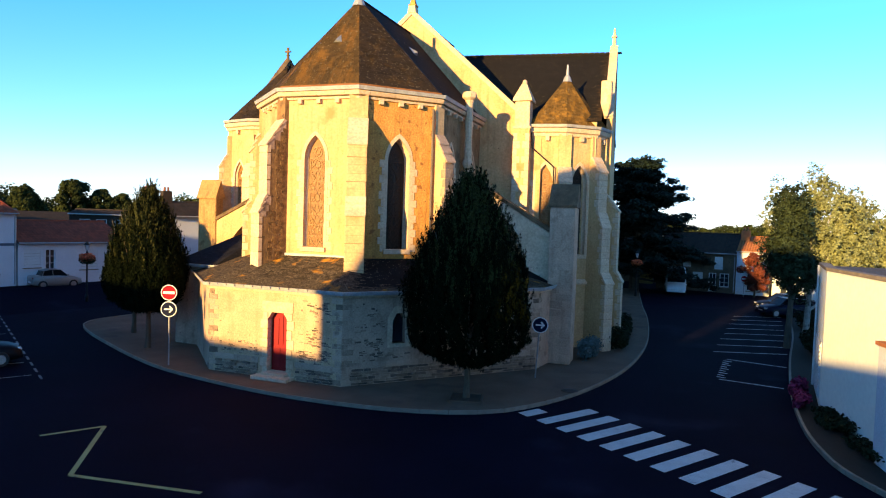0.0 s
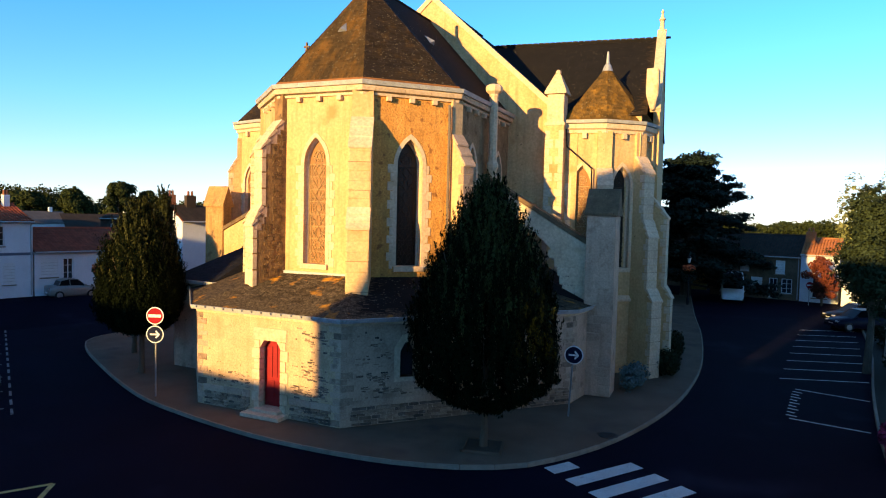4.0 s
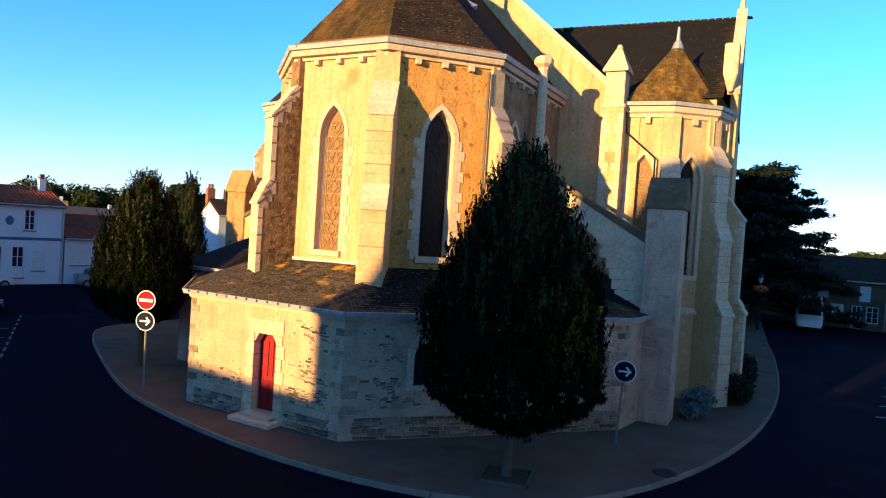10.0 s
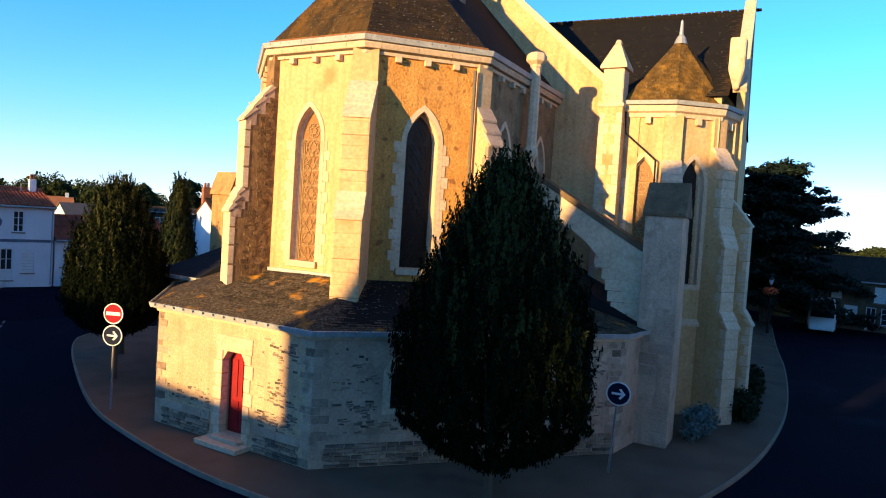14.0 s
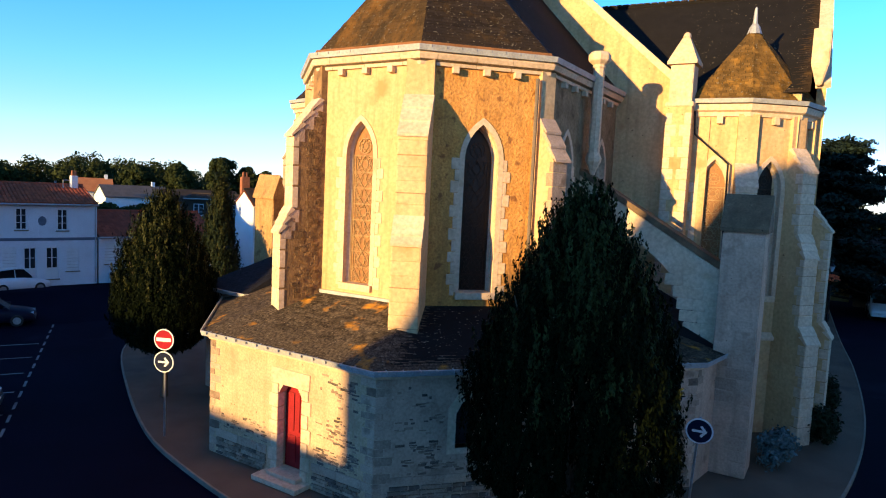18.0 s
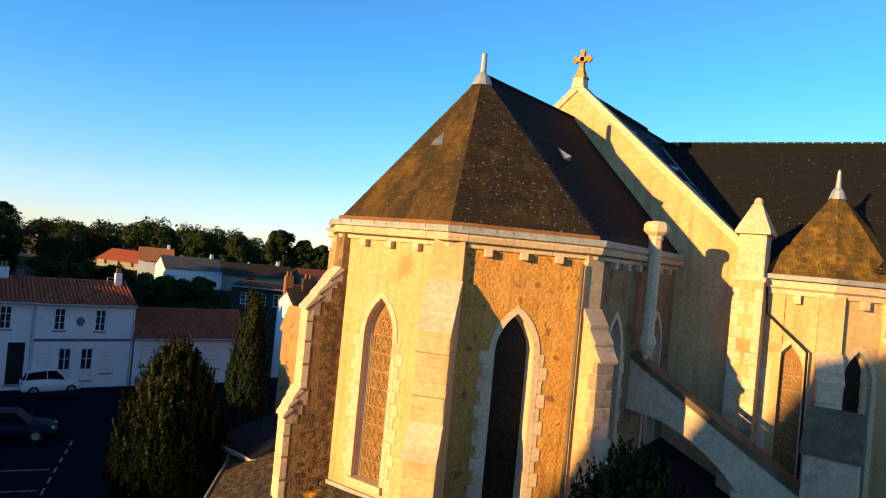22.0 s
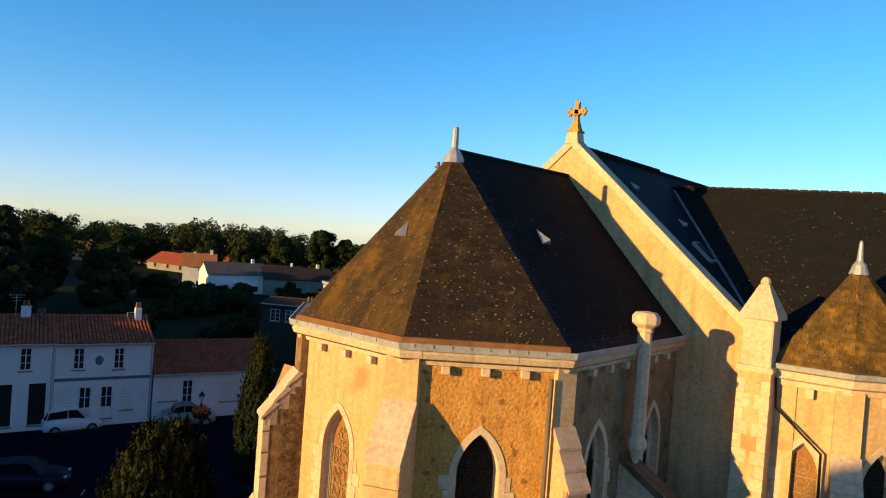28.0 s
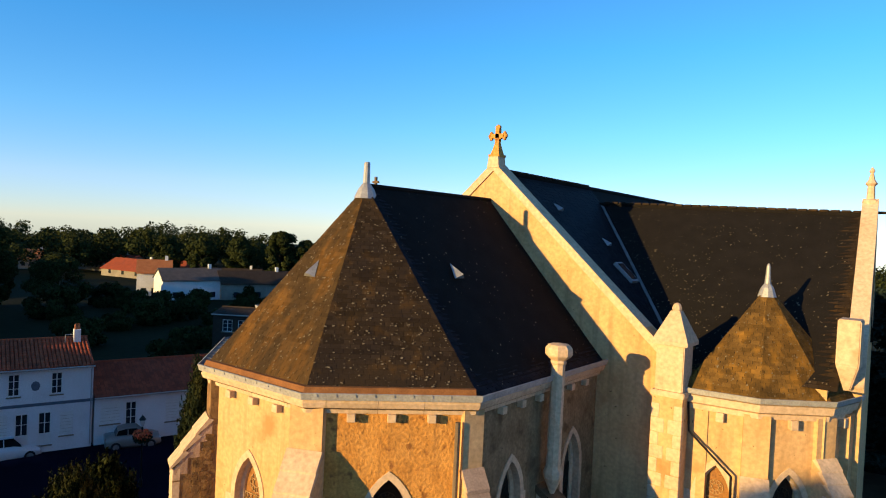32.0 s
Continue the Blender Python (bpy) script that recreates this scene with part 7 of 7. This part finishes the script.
# pale building at the corner of the street
cor = thing("corner_building", "pale cream flat-roofed building at the street corner", "building")
WF = [(20.47, 6.6), (19.88, 2.35), (21.35, -8.2), (30.0, -7.0), (29.0, 6)]
for a, b in zip(WF, WF[1:]):
    W, length, d, inward = framed(a, b)
    bm = bmesh.new()
    plate_with_holes(bm, [(0, -0.2), (length, -0.2), (length, 5.12), (0, 5.12)], [], W, 0.3)
    part("wall", bm, CREAM_WALL, cor)
bm = bmesh.new()
extrude(bm, [(x, y, 5.0) for x, y in offset_line(WF, -0.05)], (0, 0, 0.1))
part("roof", bm, GREY_ROOF, cor, "flat grey roof")
moulding(WF, [(-0.30, 5.10), (0.05, 5.10), (0.05, 5.22), (-0.30, 5.22)], KERB, "roof_edging", cor, "grey roof edging")
# low porch on the front, louvred shutter on the flank
W, length, d, inward = framed(WF[1], WF[2])
part("porch", boxed(5.6, -0.5, -0.1, 8.2, -0.003, 3.35, m=basis(d, inward, W(0, 0)), bevel=0.02), WHITE_WALL, cor, "low white porch")
part("porch_roof", boxed(5.55, -0.58, 3.35, 8.3, -0.003, 3.45, m=basis(d, inward, W(0, 0))), ORANGE_TILE, cor, "tiled porch roof")
W, length, d, inward = framed(WF[0], WF[1])
shut = part("louvred_shutter", boxed(0.5, -0.03, 0.25, 3.7, -0.002, 2.35, m=basis(d, inward, W(0, 0))), SHUTTER, cor, "white louvred shutter")
for i in range(13):
    part("slat", boxed(0.55, -0.07, 0.30 + i * 0.155, 3.65, -0.031, 0.40 + i * 0.155, m=basis(d, inward, W(0, 0))), SHUTTER, shut)
bm = bmesh.new()
tube(bm, [W(0.12, 5.1, -0.06), W(0.12, 0, -0.06)], 0.045, 8)
part("downpipe", bm, SHUTTER, cor, "white rainwater pipe")

# planted verge and its kerb
verge = [(23.4, 33), (22.1, 22), (20.4, 12.0), (19.3, 4.4), (18.9, -0.4), (18.98, -3.2), (19.35, -4.9), (20.4, -7.0)]
vl = spline(verge, 6)
bm = bmesh.new()
extrude(bm, [(p.x, p.y, -0.2) for p in vl] + [(27, -7, -0.2), (27, 33, -0.2)], (0, 0, 0.16))
bmesh.ops.triangulate(bm, faces=[f for f in bm.faces if len(f.verts) > 4])
vg = tagged(part("verge", bm, surface("dark_planting_soil", (0.035, 0.03, 0.022), scale=3, bump=0.8)), "dark planted verge along the parking bays", "verge", kind="structure")
prev = vl[0]
for i, p in enumerate(vl[1:]):
    dv = p - prev
    if dv.length > 0.2:
        dn = dv.normalized()
        mid = (p + prev) / 2
        piece("kerb_stone", kerb_mesh[i % 4], vg, Matrix(((dn.x, -dn.y, 0, mid.x), (dn.y, dn.x, 0, mid.y), (0, 0, 1, -0.09), (0, 0, 0, 1))) @ Matrix.Diagonal((dv.length - 0.01, 0.10, 0.22, 1)))
        prev = p

# unseen houses across the street behind the viewpoint, outlined to shade the square
SP, SL = Vector((0.9624, -0.2715, 0)), Vector((0.2715, 0.9624, 0))


def unseen_house(profile, label, l0=-42.0, dep=7.0):
    bm = bmesh.new()
    extrude(bm, [SP * s + SL * l0 + Vector((0, 0, z)) for s, z in profile], SL * -dep)
    h = thing("house", label, "house")
    part("wall", bm, WHITE_WALL, h)


unseen_house([(-120, -0.2), (2.4, -0.2), (2.4, 7.5), (-4.4, 7.5), (-5.6, 9.2), (-20, 9.8), (-24, 13.4), (-35, 13.6), (-38, 16.0), (-120, 16.0)], "unseen long terrace across the street, outlined for its shade")
unseen_house([(2.4, -0.2), (9.95, -0.2), (9.95, 16.5), (7.4, 18.6), (6.0, 17.7), (4.6, 15.2), (3.4, 13.2), (2.4, 10.8)], "unseen tall gabled block across the street, outlined for its shade")
unseen_house([(9.95, -0.2), (10.9, -0.2), (10.9, 9.9), (9.95, 9.9)], "unseen low link across the street that lets a strip of sun through")
unseen_house([(10.9, -0.2), (18.2, -0.2), (18.2, 13.2), (17.0, 15.6), (13.8, 15.6), (12.6, 13.4), (10.9, 13.4)], "unseen tall block across the street, outlined for its shade")
unseen_house([(18.2, -0.2), (75, -0.2), (75, 9.8), (18.2, 9.8)], "unseen terrace across the street, outlined for its shade")

# ---- other trees and planting ----
def blob_points(r, n, centre, radii, shell=0.55):
    v = r.normal(0, 1, (n, 3))
    v /= np.linalg.norm(v, axis=1)[:, None]
    return np.asarray(centre) + v * (r.uniform(shell, 1.0, (n, 1))) * np.asarray(radii), v


def broad_tree(name, label, at, height, radius, clumps, per, size, material, seed, trunk=0.35, group="", stems=1, pale=False):
    r = np.random.default_rng(seed)
    t = thing(name, label, "tree", at=at, group=group)
    for k in range(stems):
        bm = bmesh.new()
        lean = r.normal(0, 0.25, 2)
        tube(bm, [(0, 0, -0.1), (lean[0] * 0.5, lean[1] * 0.5, height * trunk), (lean[0] * 1.5, lean[1] * 1.5, height * 0.8)], [0.03 * height * 0.8, 0.02 * height, 0.006 * height], 8)
        part("trunk", bm, BARK if not pale else KERB, t)
    C, D = [], []
    for k in range(clumps):
        z = height * r.uniform(trunk * 0.6, 0.95)
        f = (z / height - trunk * 0.5) / (1 - trunk * 0.5)
        rr = radius * math.sqrt(max(0.05, 1 - (2 * f - 0.9) ** 2)) * r.uniform(0.4, 0.95)
        a = r.uniform(0, 2 * math.pi)
        c = (rr * math.cos(a), rr * math.sin(a), z)
        p, v = blob_points(r, per, c, np.array([0.34, 0.34, 0.28]) * radius * r.uniform(0.6, 1.15))
        C.append(p)
        D.append(v)
        if k < 9:
            bm = bmesh.new()
            tube(bm, [(0, 0, z * 0.6), (c[0] * 0.5, c[1] * 0.5, z * 0.85), c], [0.012 * height, 0.008 * height, 0.003 * height], 6)
            part("limb", bm, BARK if not pale else KERB, t)
    leaf_mesh("crown", np.concatenate(C), np.concatenate(D), size, material, t, seed=seed)
    return t


def feather_tree(name, label, at, lobes, strands, per, size, material, seed, droop=-0.7, pale=False, long=1.8):
    """A loose crown: leafy sprays of many small leaves over uneven lobes (x, y, z, radius, half height)."""
    r = np.random.default_rng(seed)
    t = thing(name, label, "tree", at=at)
    top = max(l[2] + l[4] for l in lobes)
    bark = PALE_BARK if pale else BARK
    bm = bmesh.new()
    tube(bm, [(0, 0, -0.1), (0.1, 0.05, top * 0.3), (0.0, 0.1, top * 0.8)], [0.20, 0.14, 0.03], 8)
    part("trunk", bm, bark, t)
    C, D = [], []
    total = sum(l[3] ** 2 * l[4] for l in lobes)
    for x, y, z, rad, hz in lobes:
        bm = bmesh.new()
        tube(bm, [(0.05, 0.03, min(z * 0.5, top * 0.35)), (x * 0.6, y * 0.6, z * 0.75), (x, y, z + hz * 0.7)], [0.09, 0.06, 0.015], 6)
        part("limb", bm, bark, t)
        n = int(strands * (rad ** 2 * hz) / total)
        v = r.normal(0, 1, (n, 3))
        v /= np.linalg.norm(v, axis=1)[:, None]
        rr = r.uniform(0.15, 1.0, (n, 1)) ** 0.6 * (1 + 0.22 * np.sin(5 * v[:, :1] + 4 * v[:, 2:] + seed))
        base = np.array([x, y, z]) + v * rr * np.array([rad, rad, hz])
        for i in range(n):
            out = v[i] * 0.55 + np.array([0, 0, droop]) + r.normal(0, 0.25, 3)
            f = r.uniform(0, 1, per)
            ln = r.uniform(0.25, 0.8)
            p = base[i] + out * (f * ln)[:, None] + r.normal(0, 0.07, (per, 3)) + np.array([0, 0, 0.15])
            C.append(p)
            D.append(np.tile(v[i] + np.array([0, 0, 0.3]), (per, 1)))
    leaf_mesh("crown", np.concatenate(C), np.concatenate(D), size, material, t, seed=seed, long=long)
    return t


PALE_BARK = surface("pale_birch_bark", (0.42, 0.40, 0.36), (0.26, 0.24, 0.21), (0.06, 0.05, 0.045), scale=3, fine=20, bump=0.3, stain_scale=3.0)
feather_tree("birch", "tall leafy birch in low sun behind the corner building", (22.4, 19.7, -0.1),
             [(-1.7, 0.1, 7.9, 0.85, 1.9), (-1.7, -0.1, 5.3, 0.8, 1.5), (0.1, 0.1, 9.2, 0.85, 1.5), (1.2, 0.1, 7.7, 1.6, 2.1), (2.3, 0.3, 6.2, 1.3, 2.4), (1.2, -0.1, 5.3, 1.5, 1.5), (2.5, 0.4, 8.2, 0.7, 0.9), (-0.6, 0.6, 6.8, 1.5, 2.2), (1.9, 0.2, 3.6, 1.2, 1.2)],
             2300, 18, 0.085, LEAF_LIGHT, 31, pale=True)
feather_tree("willow", "shaded grey-green tree with a forked grey trunk before the birch", (20.9, 16.4, -0.1),
             [(0.0, 0.0, 7.2, 0.85, 1.7), (-0.3, 0.1, 5.3, 1.15, 1.6), (0.5, 0.0, 4.3, 1.0, 1.3), (-0.5, 0.1, 8.3, 0.45, 0.7), (0.4, 0.2, 8.5, 0.4, 0.6)], 1300, 20, 0.085, LEAF_MID, 37, droop=-0.3)
feather_tree("birch", "second leafy birch beside the parking bays", (26.6, 22.5, -0.1), [(0.0, 0.0, 6.6, 1.2, 2.0), (0.8, 0.2, 5.2, 1.3, 1.9), (-0.6, 0.0, 4.2, 1.2, 1.6), (1.6, 0.1, 7.2, 0.8, 1.2)], 900, 18, 0.09, LEAF_LIGHT, 32, pale=True)
broad_tree("maple", "small red-leaved maple before the sunlit house", (22.4, 45.4, -0.1), 4.4, 1.5, 30, 240, 0.11, LEAF_RED, 33)
broad_tree("pine", "dark pine beyond the corner building", (37, 42, -0.1), 12.5, 3.6, 34, 300, 0.24, LEAF_DARK, 34)
broad_tree("oak", "garden tree catching the sun behind the terrace", (-106, 38.5, -0.6), 9.0, 5.2, 46, 420, 0.24, LEAF_WOOD, 35)
for i, (x, y, hh, rr) in enumerate(((-106, 47, 7.0, 5.0), (-97, 47, 6.8, 3.8), (-89, 53, 5.6, 3.2), (-84, 48, 6.2, 4.2), (-95, 34, 6.5, 4.5), (-80, 36, 3.2, 2.6), (-100, 60, 5.5, 4.0), (-86, 62, 5.0, 4.0), (-76, 50, 4.2, 3.6), (-92, 20, 7.0, 5.0),
                                   (-66, 44, 4.0, 3.4), (-72, 60, 4.6, 3.8), (-60, 56, 4.4, 3.4), (-70, 26, 4.4, 3.6), (-104, 74, 5.2, 4.0), (-95, 84, 5.0, 4.2),
                                   (-52, 40, 3.2, 3.2), (-56, 30, 3.0, 3.0), (-62, 36, 3.4, 3.4), (-48, 50, 3.6, 3.2), (-55, 47, 3.8, 3.4), (-67, 52, 4.2, 3.6), (-82, 42, 4.8, 3.8), (-88, 70, 4.6, 3.8), (-78, 72, 4.4, 3.6), (-110, 66, 4.2, 3.4), (-46, 42, 2.6, 2.6), (-98, 52, 5.2, 4.2))):
    low = 0.55 if y >= 44 else 0.8
    broad_tree("garden_tree", "dark bushy garden tree behind the terrace", (x, y, -0.6), hh * low, rr * (0.5 + low / 2), 26, 260, 0.26, LEAF_WOOD, 60 + i, trunk=0.15, group="garden trees")
for i, (x, y, hh, rr) in enumerate(((-142, 99, 12.5, 4.5), (-149, 93, 11.5, 4.0), (-135, 108, 15.0, 4.6), (-131, 113, 12.5, 3.6), (-127, 116, 11.5, 3.4), (-160, 88, 12.0, 4.5))):
    broad_tree("skyline_tree", "round-headed tree standing above the far roofs", (x, y, -0.8), hh, rr, 90, 240, 0.36, LEAF_WOOD, 140 + i, trunk=0.06, group="skyline trees")
broad_tree("poplar", "tall feathery poplar on the skyline", (-114, 31, -0.6), 14.0, 3.6, 50, 360, 0.26, LEAF_WOOD, 41, trunk=0.12)
broad_tree("poplar", "tall poplar on the skyline", (-134, 30, -0.6), 15.0, 3.0, 44, 360, 0.26, LEAF_DARK, 42, trunk=0.12)


# cedar: flat layered plates of needles on level limbs
def cedar(at, height, radius, seed):
    r = np.random.default_rng(seed)
    t = thing("cedar", "large dark cedar with layered flat branches", "tree", at=at)
    bm = bmesh.new()
    tube(bm, [(0, 0, -0.1), (0.1, 0, height * 0.5), (0.3, 0.1, height * 0.97)], [0.55, 0.34, 0.06], 10)
    part("trunk", bm, BARK, t)
    C, D = [], []
    for k in range(56):
        z = height * (0.13 + 0.85 * (int(k / 3) * 3 + 1.5 * (k % 3)) / 56.0)
        reach = radius * (1.08 - (z / height) ** 2 * 0.85) * r.uniform(0.65, 1.05)
        a = k * 2.4 + r.uniform(-0.3, 0.3)
        tip = np.array([reach * math.cos(a), reach * math.sin(a), z + reach * r.uniform(-0.20, 0.10)])
        bm = bmesh.new()
        tube(bm, [(0.1, 0, z - 0.6), tuple(tip * np.array([0.5, 0.5, 1]) - np.array([0, 0, 0.1])), tuple(tip)], [0.13, 0.07, 0.02], 6)
        part("limb", bm, BARK, t)
        for q in range(21):
            f = r.uniform(0.2, 1.05)
            c = np.array([tip[0] * f, tip[1] * f, z + (tip[2] - z) * f]) + np.array([r.normal(0, 0.5), r.normal(0, 0.5), r.normal(0, 0.25)])
            p, v = blob_points(r, 80, c, (0.95, 0.95, 0.27), 0.1)
            C.append(p)
            D.append(v * 0.3 + np.array([0, 0, 1.0]))
    leaf_mesh("crown", np.concatenate(C), np.concatenate(D), 0.17, LEAF_CEDAR, t, seed=seed, long=2.4)


cedar((11.0, 47.0, -0.1), 13.6, 6.9, 51)


def bush(name, label, at, radii, n, size, material, seed, category="bush", kind=""):
    r = np.random.default_rng(seed)
    C, D = [], []
    for k in range(max(3, n // 160)):
        c = np.array([r.uniform(-0.6, 0.6) * radii[0], r.uniform(-0.6, 0.6) * radii[1], radii[2] * r.uniform(0.35, 1.1)])
        p, v = blob_points(r, 160, c, np.array(radii) * r.uniform(0.35, 0.6), 0.4)
        p[:, 2] = np.abs(p[:, 2])
        C.append(p)
        D.append(v)
    ob = leaf_mesh(name, np.concatenate(C), np.concatenate(D), size, material, None, seed=seed)
    ob.matrix_basis = pose(*at)
    tagged(ob, label, category, "", kind)


bush("shrub", "silvery blue-grey shrub at the foot of the pier", (10.95, 7.4, 0), (0.75, 1.1, 0.75), 2600, 0.08, LEAF_SILVER, 71)
bush("hedge", "dark evergreen hedge against the chapel wall", (12.0, 11.2, 0), (0.6, 2.0, 0.9), 3600, 0.09, LEAF_DARK, 72, "hedge")
bush("hedge", "dark evergreen hedge further along the church wall", (12.0, 15.2, 0), (0.6, 2.2, 0.9), 3600, 0.09, LEAF_DARK, 73, "hedge")
bush("flower_bush", "pink flowering bush on the verge", (19.45, 4.3, -0.05), (0.4, 0.8, 0.5), 1500, 0.09, FLOWER_PINK, 74)
bush("flower_bush", "deep pink flowering bush on the verge", (19.25, 2.3, -0.05), (0.38, 0.7, 0.45), 1500, 0.09, FLOWER_PINK, 75)
bush("hedge", "low dark hedge before the corner building", (20.2, 0.4, -0.05), (0.9, 1.6, 0.35), 3200, 0.08, LEAF_DARK, 76, "hedge")
bush("hedge", "low dark hedge near the road corner", (20.6, -2.6, -0.05), (0.9, 1.6, 0.3), 2600, 0.08, LEAF_DARK, 77, "hedge")
bush("hedge", "dark hedge behind the parking bays", (22.3, 15.0, -0.05), (0.9, 3.4, 0.8), 4800, 0.10, LEAF_DARK, 78, "hedge")
bush("hedge", "dark hedge behind the far parking bays", (23.6, 24.0, -0.05), (0.9, 4.5, 0.8), 4800, 0.10, LEAF_DARK, 79, "hedge")

# woods along the horizon: a belt of many small crowns
r = np.random.default_rng(90)
C, D, S = [], [], []
for k in range(520):
    az = radians(r.uniform(-84, 42))
    dist = r.uniform(215, 330)
    x, y = 13 + dist * math.sin(az), -18 + dist * math.cos(az)
    hh = (r.uniform(8, 15.0) if az < 0 else r.uniform(6, 9.5)) * (0.9 + 0.25 * math.sin(az * 17) * math.sin(az * 5.3))
    for q in range(5):
        p, v = blob_points(r, 170, (x + r.normal(0, 3.2), y + r.normal(0, 3.2), hh * r.uniform(0.35, 0.86) - 0.8), (3.4, 3.4, hh * 0.22), 0.5)
        C.append(p)
        D.append(v)
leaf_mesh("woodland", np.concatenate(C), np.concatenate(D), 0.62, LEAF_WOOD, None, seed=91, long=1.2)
tagged(bpy.data.objects["woodland"], "low wooded belt along the horizon", "woods", kind="stuff")

# trees added south of the far houses to keep the low sun off
C, D = [], []
for k in range(46):
    x, y, hh = -126 - 3.0 * k + r.normal(0, 1.0), 24 + r.uniform(-4, 6), r.uniform(6.0, 9.0)
    for q in range(6):
        p, v = blob_points(r, 90, (x + r.normal(0, 1.6), y + r.normal(0, 1.6), hh * r.uniform(0.2, 0.86) - 0.6), (2.2, 2.2, hh * 0.2), 0.4)
        C.append(p)
        D.append(v)
leaf_mesh("tree_belt", np.concatenate(C), np.concatenate(D), 0.75, LEAF_WOOD, None, seed=92, long=1.2)
tagged(bpy.data.objects["tree_belt"], "belt of trees added beyond the terrace to shade the far houses", "woods", kind="stuff")
